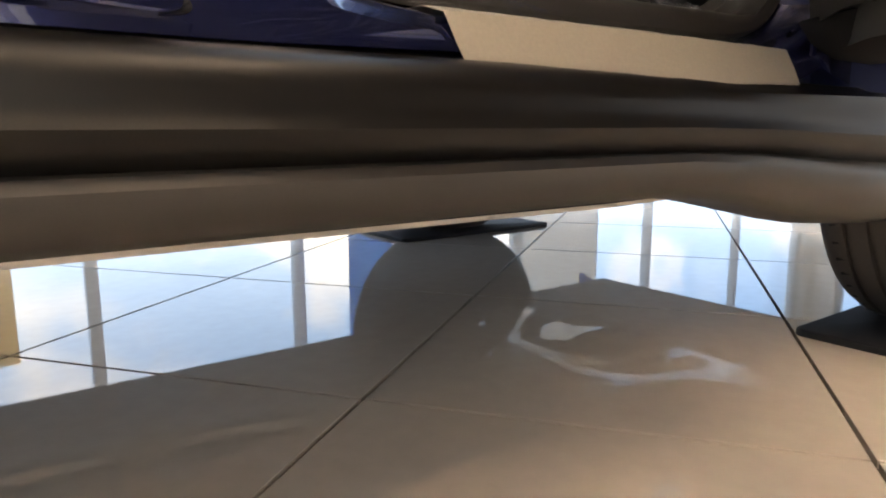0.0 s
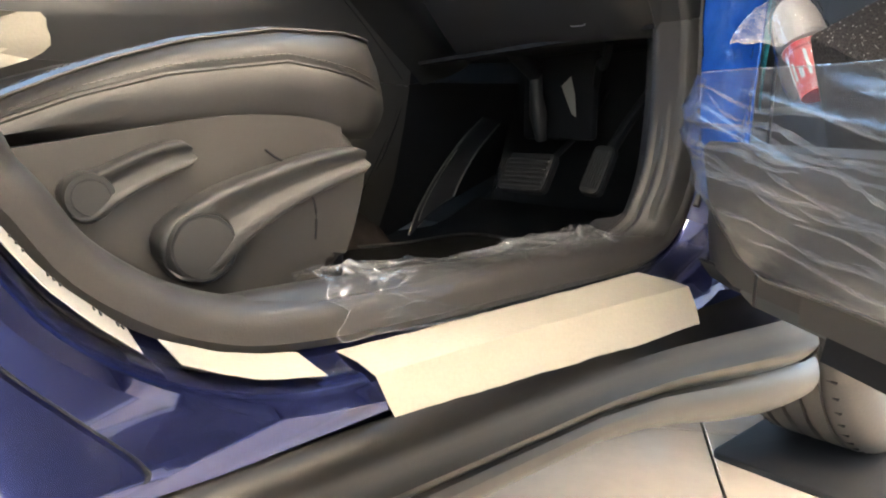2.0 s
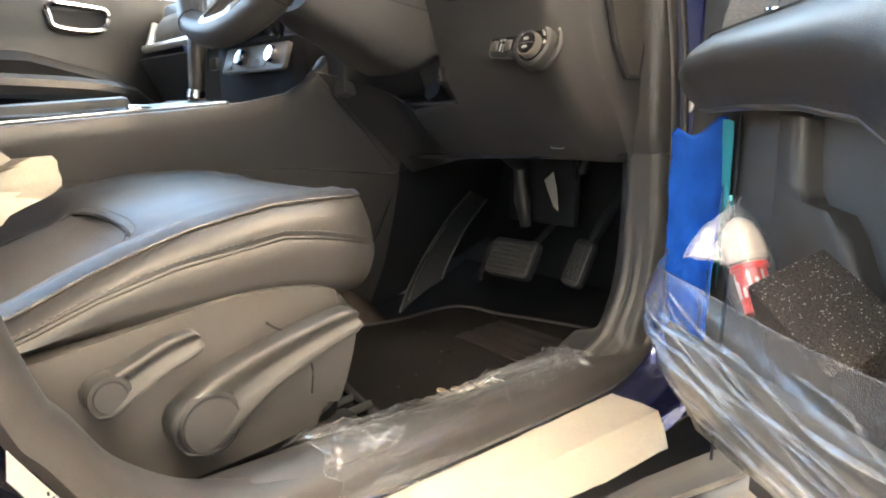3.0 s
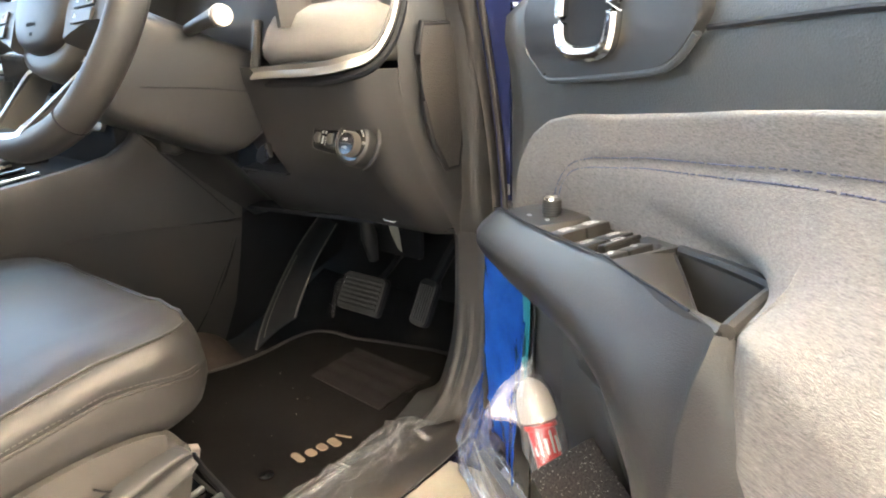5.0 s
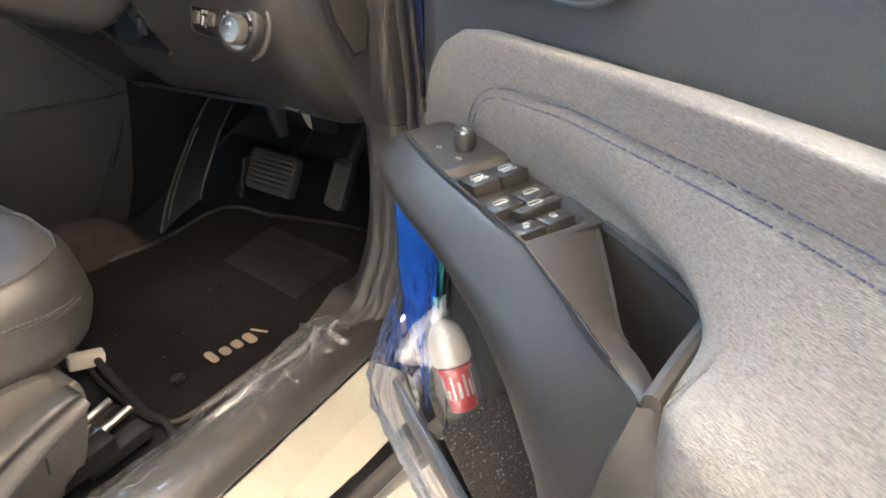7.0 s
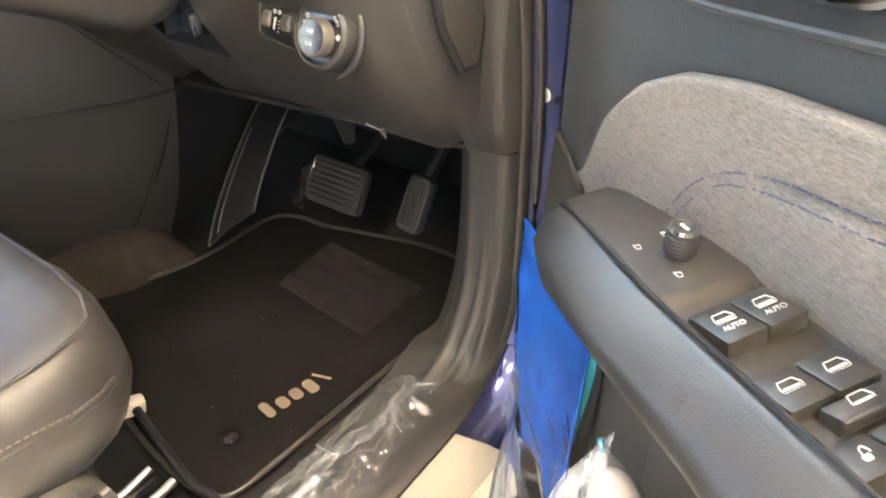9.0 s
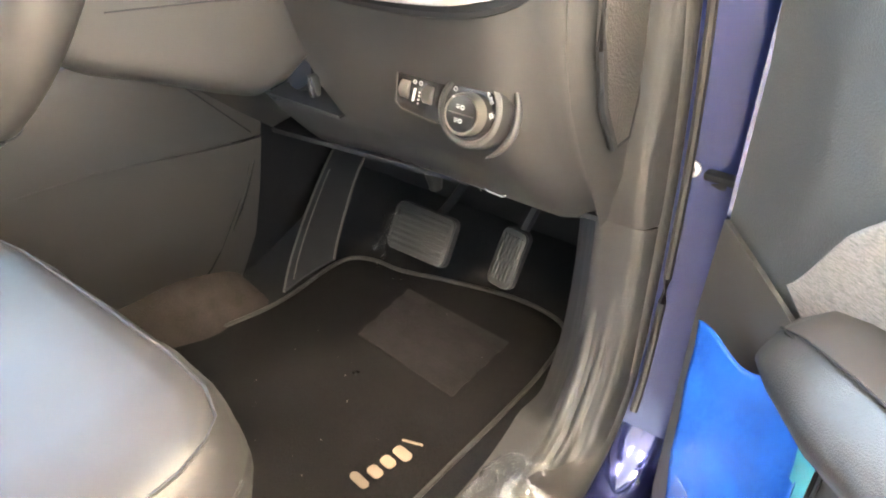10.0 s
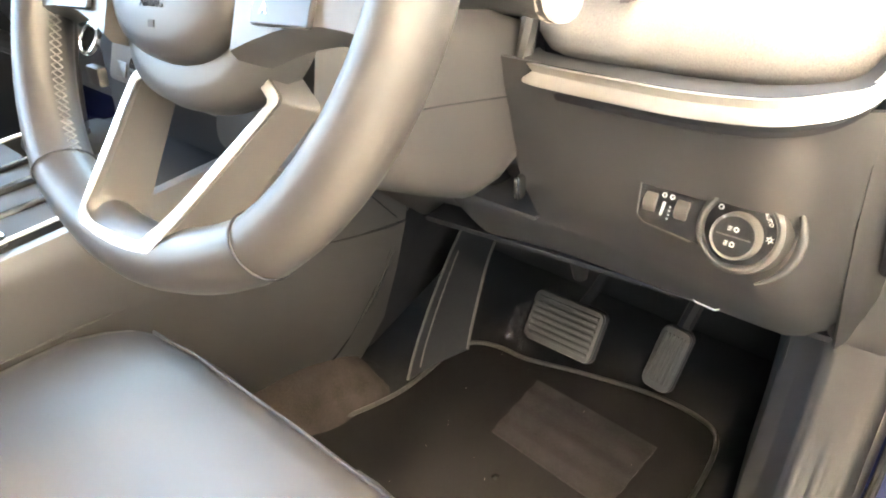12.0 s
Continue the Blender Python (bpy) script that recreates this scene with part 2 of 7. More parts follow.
def thicken(bm, t):
    """Gives an open sheet a back side at the depth t, and edges."""
    bmesh.ops.recalc_face_normals(bm, faces=bm.faces)
    bm.normal_update()
    faces, rim = bm.faces[:], [e for e in bm.edges if e.is_boundary]
    pairs = [(e.verts[0], e.verts[1], e.link_loops[0].vert is e.verts[0]) for e in rim]
    back = {v: bm.verts.new(v.co - t * v.normal) for v in bm.verts[:]}
    for f in faces:
        bm.faces.new([back[v] for v in reversed(f.verts)])
    for a, b, along in pairs:
        a, b = (a, b) if along else (b, a)
        bm.faces.new((b, a, back[a], back[b]))


def loft(rows, closed=False, caps=False, thick=0.0, bm=None):
    """A surface through rows of equally many points. closed: each row is a ring."""
    bm = bm or bmesh.new()
    vs = [[bm.verts.new(q) for q in r] for r in rows]
    for a, b in zip(vs, vs[1:]):
        k = len(a)
        for i in range(k if closed else k - 1):
            j = (i + 1) % k
            bm.faces.new((a[i], a[j], b[j], b[i]))
    if caps:
        bm.faces.new(vs[0][::-1])
        bm.faces.new(vs[-1])
    if thick:
        thicken(bm, thick)
    return bm


def tube(pts, r, seg=10, closed=False, squash=1.0, up=(0, 0, 1), bm=None, caps=True):
    """A round or oval bar along pts. r: a radius or one for each point."""
    p = [Vector(q) for q in pts]
    rows, k = [], len(p)
    for i in range(k):
        d = ((p[(i + 1) % k] - p[i - 1]) if closed else (p[min(i + 1, k - 1)] - p[max(i - 1, 0)])).normalized()
        s = d.cross(Vector(up))
        s = s.normalized() if s.length > 1e-4 else d.orthogonal().normalized()
        w = s.cross(d)
        rad = r[i] if isinstance(r, (list, tuple)) else r
        rows.append([p[i] + rad * (math.cos(a) * s + squash * math.sin(a) * w) for a in (2 * math.pi * j / seg for j in range(seg))])
    if closed:
        rows.append(rows[0])
    bm = loft(rows, closed=True, caps=caps and not closed, bm=bm)
    if closed:
        bmesh.ops.remove_doubles(bm, verts=bm.verts, dist=1e-6)
    return bm


def box(cx, cy, cz, sx, sy, sz, bevel=0.004, m=None, seg=2, bm=None):
    """A block with rounded edges."""
    b2 = bmesh.new()
    bmesh.ops.create_cube(b2, size=1, matrix=Matrix.Translation((cx, cy, cz)) @ Matrix.Diagonal((sx, sy, sz, 1)))
    if bevel:
        bmesh.ops.bevel(b2, geom=b2.edges[:], offset=min(bevel, 0.45 * min(sx, sy, sz)), segments=seg, profile=0.5, affect="EDGES")
    if m:
        bmesh.ops.transform(b2, matrix=m, verts=b2.verts)
    if bm is None:
        return b2
    me = bpy.data.meshes.new("tmp")
    b2.to_mesh(me)
    b2.free()
    bm.from_mesh(me)
    bpy.data.meshes.remove(me)
    return bm


def plate(outline, depth, m=None, bevel=0.003, seg=2):
    """A plate of the outline (x, y) and depth along z, with rounded edges, put at m."""
    bm = bmesh.new()
    lo = [bm.verts.new((x, y, 0)) for x, y in outline]
    hi = [bm.verts.new((x, y, depth)) for x, y in outline]
    k = len(lo)
    bm.faces.new(lo[::-1])
    top = bm.faces.new(hi)
    for i in range(k):
        bm.faces.new((lo[i], lo[(i + 1) % k], hi[(i + 1) % k], hi[i]))
    if bevel:
        bmesh.ops.bevel(bm, geom=list(top.edges), offset=bevel, segments=seg, profile=0.5, affect="EDGES")
    if m:
        bmesh.ops.transform(bm, matrix=m, verts=bm.verts)
    return bm


def lathe(profile, m=None, seg=32, bm=None):
    """A turned body: profile of (radius, height) about z."""
    rows = [[(r * math.cos(a), r * math.sin(a), h) for a in (2 * math.pi * j / seg for j in range(seg))] for r, h in profile]
    bm2 = loft(rows, closed=True, caps=True)
    if m:
        bmesh.ops.transform(bm2, matrix=m, verts=bm2.verts)
    return bm2


def axes(o, x, z):
    """A pose at o whose x axis lies along x and whose z axis lies near z."""
    x, z = Vector(x).normalized(), Vector(z)
    y = z.cross(x).normalized()
    z = x.cross(y)
    m = Matrix((x, y, z)).transposed().to_4x4()
    m.translation = o
    return m


def rounded(w, h, r, seg=4):
    """The outline of a rectangle with round corners about the origin."""
    out = []
    for sx, sy, a0 in ((1, 1, 0), (-1, 1, 90), (-1, -1, 180), (1, -1, 270)):
        for j in range(seg + 1):
            a = radians(a0 + 90 * j / seg)
            out.append((sx * (w / 2 - r) + r * math.cos(a), sy * (h / 2 - r) + r * math.sin(a)))
    return out


def smooth(t):
    t = min(max(t, 0), 1)
    return t * t * (3 - 2 * t)


def table(pairs, v):
    for (a, p), (b, q) in zip(pairs, pairs[1:]):
        if v <= b:
            return p + (q - p) * max(0, (v - a)) / (b - a)
    return pairs[-1][1]


# ---- showroom ----
def wall_with_windows(name, x0, x1, height, openings, m):
    """A wall 0.25 thick along x, its inner face at y = 0, with openings (x0, x1, z0, z1) through it."""
    wall = thing(name, m, kind="structure", label="white plastered showroom wall with tall glazed openings")
    edges = sorted({x0, x1, *(v for o in openings for v in o[:2])})
    for a, b in zip(edges, edges[1:]):
        o = next((o for o in openings if o[0] <= a and b <= o[1]), None)
        for z0, z1 in ([(0, height)] if not o else [(0, o[2]), (o[3], height)]):
            if z1 - z0 > 0.001:
                part("wall_panel", box((a + b) / 2, 0.125, (z0 + z1) / 2, b - a, 0.25, z1 - z0, 0), PLASTER, wall)
    return wall


ROOM_X0, ROOM_X1, ROOM_Y0, ROOM_Y1, ROOM_H = -7.0, 14.0, -6.0, 6.5, 5.0
north_open = [(-6, 6.2, 0.05, 4.1), (7.6, 13.6, 0.05, 4.1)]
wall_with_windows("wall_north", ROOM_X0, ROOM_X1, ROOM_H, north_open, pose(0, ROOM_Y1, 0))
south_open = [(-13, -7, 1.2, 4.85), (-5.4, 1.5, 1.2, 4.85), (2.5, 6.5, 1.2, 4.85)]
wall_with_windows("wall_south", -ROOM_X1, -ROOM_X0, ROOM_H, south_open, pose(0, ROOM_Y0, 0, 0, 0, 180))
wall_with_windows("wall_east", -ROOM_Y1, -ROOM_Y0, ROOM_H, [(-6, -0.5, 0.05, 4.1), (0.2, 5.6, 0.05, 4.1)], pose(ROOM_X1, 0, 0, 0, 0, -90))
wall_with_windows("wall_west", ROOM_Y0, ROOM_Y1, ROOM_H, [(-5.4, 2.4, 0.9, 4.1)], pose(ROOM_X0, 0, 0, 0, 0, 90))
SKYLIGHT = (1.7, 6.7, 1.2, 6.3)
bm = bmesh.new()
for x0, x1, y0, y1 in ((ROOM_X0, SKYLIGHT[0], ROOM_Y0, ROOM_Y1), (SKYLIGHT[1], ROOM_X1, ROOM_Y0, ROOM_Y1), (SKYLIGHT[0], SKYLIGHT[1], ROOM_Y0, SKYLIGHT[2]), (SKYLIGHT[0], SKYLIGHT[1], SKYLIGHT[3], ROOM_Y1)):
    box((x0 + x1) / 2, (y0 + y1) / 2, ROOM_H + 0.1, x1 - x0, y1 - y0, 0.2, 0, bm=bm)
tagged(part("ceiling", bm, PLASTER), "white plastered showroom ceiling with a long skylight", kind="structure")


def window(name, x0, x1, z0, z1, mullions, m):
    w = thing(name, m, kind="structure", label="floor-to-ceiling showroom window with grey aluminium mullions")
    part("window_frame", box((x0 + x1) / 2, 0.12, z0 + 0.04, x1 - x0, 0.1, 0.08, 0.005), FRAME, w)
    part("window_frame", box((x0 + x1) / 2, 0.12, z1 - 0.04, x1 - x0, 0.1, 0.08, 0.005), FRAME, w)
    cuts = [x0 + 0.05, *mullions, x1 - 0.05]
    for c in cuts:
        part("mullion", box(c, 0.12, (z0 + z1) / 2, 0.1, 0.12, z1 - z0 - 0.16, 0.005), FRAME, w)
    for a, b in zip(cuts, cuts[1:]):
        pane = part("pane", box((a + b) / 2, 0.12, (z0 + z1) / 2, b - a - 0.1, 0.008, z1 - z0 - 0.16, 0), GLASS, w)
        pane.visible_shadow = False


window("window_1", -6, 6.2, 0.05, 4.1, [-3.8, -1.2, 1.15, 3.1], pose(0, ROOM_Y1, 0))
window("window_2", 7.6, 13.6, 0.05, 4.1, [8.9, 11.4], pose(0, ROOM_Y1, 0))
for i, (a, b, z0, z1) in enumerate(south_open):
    window("window_%d" % (3 + i), a, b, z0, z1, [a + (b - a) * k / 3 for k in (1, 2)], pose(0, ROOM_Y0, 0, 0, 0, 180))
window("window_6", -6, -0.5, 0.05, 4.1, [-4, -2], pose(ROOM_X1, 0, 0, 0, 0, -90))
window("window_7", 0.2, 5.6, 0.05, 4.1, [2, 4], pose(ROOM_X1, 0, 0, 0, 0, -90))

# added west window, never in view, for more daylight from behind
window("window_8", -5.4, 2.4, 0.9, 4.1, [-2.8, -0.2], pose(ROOM_X0, 0, 0, 0, 0, 90))

SKY_N = sky_material("cloudy_sky", (0.55, 0.72, 0.95), (0.30, 0.52, 0.90), SKY_NORTH, 0.5)
SKY_T = sky_material("high_sky", (0.42, 0.66, 0.93), (0.42, 0.66, 0.93), SKY_TOP, -0.6)
SKY_W = sky_material("pale_sky", (0.97, 0.91, 0.84), (0.88, 0.91, 0.95), SKY_WEST, 0.4)
SKY_S = sky_material("bright_street", (0.95, 0.86, 0.75), (0.92, 0.90, 0.88), SKY_SOUTH, 0.2)


def backdrop(name, x0, x1, m, mat, label):
    bm = loft([[(x0, 0, -0.3), (x1, 0, -0.3)], [(x0, 0, 9), (x1, 0, 9)]])
    ob = part(name, bm, mat)
    ob.matrix_world = m
    return tagged(ob, label, kind="structure")


backdrop("backdrop", -16, 24, pose(0, ROOM_Y1 + 3, 0), SKY_N, "pale blue sky with white clouds outside")
backdrop("backdrop", -24, 16, pose(0, ROOM_Y0 - 3, 0, 0, 0, 180), SKY_S, "bright hazy daylight outside")
top = part("backdrop", loft([[(-6, -6, ROOM_H + 3), (18, -6, ROOM_H + 3)], [(-6, 18, ROOM_H + 3), (18, 18, ROOM_H + 3)]]), SKY_T)
tagged(top, "bright blue sky with thin cloud over the skylight", kind="structure")
sl = thing("skylight", kind="structure", label="glazed skylight with slim grey bars")
for k in range(5):
    part("glazing_bar", box(SKYLIGHT[0] + 1.25 * k, (SKYLIGHT[2] + SKYLIGHT[3]) / 2, ROOM_H + 0.1, 0.06, SKYLIGHT[3] - SKYLIGHT[2], 0.12, 0.005), FRAME, sl)
backdrop("backdrop", -14, 14, pose(ROOM_X1 + 3, 0, 0, 0, 0, -90), SKY_N, "pale blue sky with white clouds outside")

# glowing sheet behind the added west window
backdrop("backdrop", -14, 14, pose(ROOM_X0 - 3, 0, 0, 0, 0, 90), SKY_W, "bright pale sky outside the added west window")


# Added panels, out of view, that give warm light from above.
def ceiling_fill_light(x, y):
    c = thing("ceiling_fill_light", pose(x, y, ROOM_H), label="warm white flat light panel added at the ceiling, out of view", category="ceiling light", group="ceiling lights")
    part("frame", box(0, 0, -0.02, 1.30, 0.36, 0.04, 0.006), FRAME, c)
    part("diffuser", box(0, 0, -0.043, 1.22, 0.29, 0.012, 0.004), LAMP, c)
    return c


LAMP = bpy.data.materials.new("warm_lamp")
LAMP.use_nodes = True
LAMP.node_tree.nodes["Principled BSDF"].inputs["Emission Color"].default_value = (1.0, 0.80, 0.57, 1)
LAMP.node_tree.nodes["Principled BSDF"].inputs["Emission Strength"].default_value = LAMP_POWER
lamp_one = ceiling_fill_light(-3.0, -2.2)
# the row at y = -5 is added to brighten reflections in the rear door
for i, y in enumerate((-2.2, -0.8, -5.0)):
    for j, x in enumerate((-3.0, -0.6, 1.8, 4.2)):
        if i or j:
            copy_thing(lamp_one, pose(x, y, ROOM_H))

# two banners by the glass
for x, w, h, mat, lab in ((3.55, 0.5, 1.9, BANNER, "blue upright advertising banner by the window"), (0.35, 0.3, 1.3, YELLOW, "yellow upright banner by the window")):
    bn = thing("banner_stand", pose(x, ROOM_Y1 - 0.6, 0), label=lab, category="banner")
    part("banner", box(0, 0, 0.1 + h / 2, w, 0.012, h, 0.003), mat, bn)
    part("foot", box(0, 0, 0.03, w, 0.25, 0.06, 0.01), FRAME, bn)

# polished tiles, laid at an angle to the car
TILE_SIZE, TILE_TURN, TILE_AT = 0.593, 36.0, (0.440, 0.760)
floor = thing("floor", kind="structure", label="polished beige floor tiles with thin dark joints")
part("screed", box((ROOM_X0 + ROOM_X1) / 2, (ROOM_Y0 + ROOM_Y1) / 2, -0.060, ROOM_X1 - ROOM_X0 + 0.5, ROOM_Y1 - ROOM_Y0 + 0.5, 0.1, 0), GROUT, floor)
TILE_MESH = part("tile", box(TILE_SIZE / 2, TILE_SIZE / 2, -0.005, TILE_SIZE - 0.0060, TILE_SIZE - 0.0060, 0.010, 0.0006, seg=1), TILE, floor)
tile_frame = pose(*TILE_AT, 0, 0, 0, TILE_TURN)
rest = []
first = True
for i in range(-26, 27):
    for j in range(-26, 27):
        m = tile_frame @ Matrix.Translation((i * TILE_SIZE, j * TILE_SIZE, 0))
        c = m @ Vector((TILE_SIZE / 2, TILE_SIZE / 2, 0))
        if not (ROOM_X0 + 0.4 < c.x < ROOM_X1 - 0.4 and ROOM_Y0 + 0.4 < c.y < ROOM_Y1 - 0.4):
            continue
        if abs(i - 1) < 7 and abs(j - 1) < 9:
            ob = TILE_MESH if first else new("tile", TILE_MESH.data)
            first = False
            ob.parent = floor
            ob.matrix_world = m
        else:
            rest.append(m)
bm = bmesh.new()
for m in rest:
    vs = [bm.verts.new(m @ Vector((a, b, 0))) for a, b in ((0.002, 0.002), (TILE_SIZE - 0.002, 0.002), (TILE_SIZE - 0.002, TILE_SIZE - 0.002), (0.002, TILE_SIZE - 0.002))]
    bm.faces.new(vs)
tagged(part("far_tiles", bm, TILE, floor), kind="stuff")

# ---- the car's body ----
car = thing("car", label="dark blue car with its driver's door open", category="car")
OPENING = [(0.015, 1.15), (0.015, 0.85), (0.028, 0.68), (0.053, 0.590), (0.072, 0.560), (0.101, 0.516), (0.150, 0.477), (0.202, 0.454), (0.255, 0.444), (0.330, 0.440),
           (0.50, 0.440), (0.66, 0.441), (0.735, 0.447), (0.80, 0.472), (0.838, 0.526), (0.850, 0.62), (0.849, 0.74), (0.838, 0.85), (0.815, 0.96), (0.765, 1.15)]


def offset(pts, d):
    """Moves a line (x, z) outwards from the door opening by d."""
    out = []
    for i, p in enumerate(pts):
        a, b = Vector(pts[max(i - 1, 0)]), Vector(pts[min(i + 1, len(pts) - 1)])
        t = (b - a).normalized()
        out.append((p[0] + d * t.y, p[1] - d * t.x))
    return out


OPEN = [(v.x, v.z) for v in curve([(x, 0, z) for x, z in OPENING], 72)]


def ring(d, y):
    return [(x, y, z) for x, z in offset(OPEN, d)]


def bodyside(q):
    """Side of the lower body: leans in above the cladding, then swells out."""
    return 0.371 + 0.36 * min(max(q - 0.41, 0), 0.12) - 0.11 * smooth((q - 0.56) / 0.4)


outer = []
for (x, z), (u, w) in zip(OPEN, offset(OPEN, 0.027)):
    outer.append((u, max(w, 0.398)))
rows = [ring(0.0, 0.452), ring(0.007, 0.443), ring(0.011, 0.420), ring(0.013, 0.402), ring(0.017, 0.393), ring(0.022, 0.389)]
mid = []
for i, (x, z) in enumerate(OPEN):
    ox, oz = outer[i]
    if ox < 0.3:
        mid.append([(ox - k * 0.12, bodyside(max(oz - k * 0.02, 0.398)) + 0.006, max(oz - k * 0.02, 0.398)) for k in (0.06, 1, 4, 9)])
    elif x > 0.80:
        mid.append([(ox + k * 0.012, 0.386, max(oz - k * 0.01, 0.398)) for k in (1, 2, 4, 6)])
    else:
        mid.append([(ox, 0.386 - 0.0015 * k, max(oz - k * 0.006, 0.398)) for k in (1, 2, 3, 4)])
rows += [[mm[k] for mm in mid] for k in range(4)]
turn = next(i for i, (x, z) in enumerate(OPEN) if x > 0.815)
part("side_frame", loft([r[:turn + 1] for r in rows]), PAINT, car, "dark blue metallic painted door frame")
part("front_frame", loft([r[turn:] for r in rows]), JAMB, car, "dark blue painted front pillar frame")

# rear door, set just proud of the frame
gap = curve([(-0.06, 0, 1.0), (-0.055, 0, 0.72), (-0.02, 0, 0.59), (0.050, 0, 0.494), (0.086, 0, 0.453), (0.116, 0, 0.420), (0.112, 0, 0.411), (0.06, 0, 0.411)], 40)
rows = []
for k in range(12):
    row = []
    for v in gap:
        s = k / 11
        y = bodyside(v.z) + (0.008 if k == 0 else 0.002 if k == 1 else 0)
        x = v.x + (-1.0 - v.x) * (s * s if k > 1 else (0.0, 0.003)[k])
        row.append((x, y, v.z))
    rows.append(row)
part("door_gap", tube([(v.x + 0.003, bodyside(v.z) + 0.0055, v.z - 0.001) for v in gap[8:]], 0.0018, 6), DARK, car)
part("rear_door", loft(rows, thick=0.003), PAINT, car, "dark blue metallic rear door panel")

# plastic sill cladding; the lower strip's paler grey stands for light on it
XS = [-1.2, -0.6, 0, 0.2, 0.4, 0.55, 0.65, 0.72, 0.79, 0.85, 0.89, 0.92]


def cladding_row(x, prof):
    f = smooth((x - 0.55) / 0.38)
    return [(x, y - 0.045 * f * (z < 0.39), z - 0.018 * f * smooth((0.38 - z) / 0.05)) for y, z in prof]


UPPER = [(0.395, 0.390), (0.384, 0.397), (0.376, 0.396), (0.366, 0.391), (0.358, 0.382), (0.3555, 0.372), (0.356, 0.364), (0.353, 0.356), (0.3505, 0.351), (0.353, 0.345), (0.361, 0.338), (0.369, 0.331), (0.375, 0.328)]
LOWER = [(0.375, 0.328), (0.367, 0.326), (0.364, 0.321), (0.365, 0.313), (0.370, 0.304), (0.379, 0.297), (0.392, 0.291), (0.42, 0.288), (0.47, 0.287)]
part("sill_cladding", loft([cladding_row(x, UPPER) for x in XS], thick=0.003), CLADDING, car, "matt black plastic sill cladding")
rows = []
for x in XS + [0.95, 0.975]:
    d = 0.035 * smooth((x - 0.55) / 0.35)
    g = 0.03 * smooth((x - 0.86) / 0.12)
    f = smooth((x - 0.55) / 0.38)
    rows.append([(x, y - 0.045 * f + g * (0.5 - i / 8), z - 0.018 * f - d * i / 8) for i, (y, z) in enumerate(LOWER)])
part("sill_lower_strip", loft(rows, thick=0.003), SILL_LIT, car, "dark plastic lower sill strip, its grey carrying the light on it")
part("cladding_end", loft([[(0.92, y - 0.045, z - 0.018) for y, z in UPPER], [(0.94, y - 0.035, z - 0.02) for y, z in UPPER], [(0.945, 0.40, 0.36 + 0.0025 * i) for i in range(len(UPPER))]], thick=0.003), CLADDING, car)

# rubber seal round the opening, wide along the sill and slim up the front pillar
def seal_row(depth, y):
    out = []
    for (x, z), (qx, qz) in zip(OPEN, offset(OPEN, -1.0)):
        slim = smooth((x - 0.70) / 0.11)
        k = depth * (1 - 0.62 * slim)
        out.append((x + k * (qx - x), 0.444 + (y - 0.444) * (1 - 0.70 * slim), z + k * (qz - z)))
    return out


rows = [seal_row(-0.001, 0.444), seal_row(0.006, 0.440), seal_row(0.018, 0.442), seal_row(0.028, 0.450), seal_row(0.034, 0.464), seal_row(0.036, 0.482), seal_row(0.03, 0.50)]
part("door_seal", loft(rows, thick=0.002), RUBBER, car, "soft black rubber door seal")
part("seal_bead", tube([(x, 0.4360, z) for x, z in OPEN if x > 0.83 and z > 0.50] + [(x, 0.4360, z) for x, z in OPEN if 0.70 < x <= 0.83 and z > 0.60], 0.0042, 8), RUBBER, car, "slim black bead on the front pillar seal")

# lower front pillar trim with three ribs, running into the sill; a joint parts it from the upper trim
PATH = curve([(0.775, 0, 1.10), (0.812, 0, 0.96), (0.834, 0, 0.85), (0.845, 0, 0.74), (0.846, 0, 0.63), (0.832, 0, 0.545), (0.795, 0, 0.486), (0.745, 0, 0.458), (0.69, 0, 0.446), (0.60, 0, 0.444)], 72)
TRIM_Y = [(0.0, 0.0), (0.04, 0.012), (0.10, 0.0185), (0.18, 0.0215), (0.50, 0.0235), (0.58, 0.020), (0.66, 0.008), (0.80, -0.010), (1.0, -0.03)]


def pillar_rows(path, extra=0.0):
    rows = []
    for i, p in enumerate(path):
        a, b = path[max(i - 1, 0)], path[min(i + 1, len(path) - 1)]
        t = (b - a).normalized()
        nx, nz = t.z, -t.x
        low = smooth((0.66 - p.z) / 0.10)
        flat = smooth((0.5 - p.z) / 0.03)
        row = []
        for k in range(41):
            q = k / 40
            lean = smooth(q / 0.1) * table([(0.743, 0.0), (0.77, 0.006), (0.82, 0.006), (0.88, 0.0), (0.98, -0.011), (1.1, -0.014)], p.z)
            lift = extra + lean + table(TRIM_Y, q) * (1 - flat) + flat * (0.022 * math.sin(math.pi * min(q * 1.6, 1) * 0.5) - 0.012 * max(q - 0.35, 0))
            rib = 0.0034 * low * max(0, math.sin((q - 0.06) * 2 * math.pi * 5.2)) * (0.06 < q < 0.64)
            row.append((p.x + nx * (lift + rib), 0.450 + 0.095 * q, p.z + nz * (lift + rib)))
        rows.append(row)
    return rows


part("pillar_trim", loft(pillar_rows([p for p in PATH if p.z < 0.7425]), thick=0.003), TRIM, car, "ribbed charcoal plastic lower pillar trim", 60)
part("upper_pillar_trim", loft(pillar_rows([p for p in PATH if p.z > 0.7425] + [Vector((0.846, 0, 0.7440))], 0.0012), thick=0.003), TRIM, car, "smooth charcoal upper pillar trim", 60)

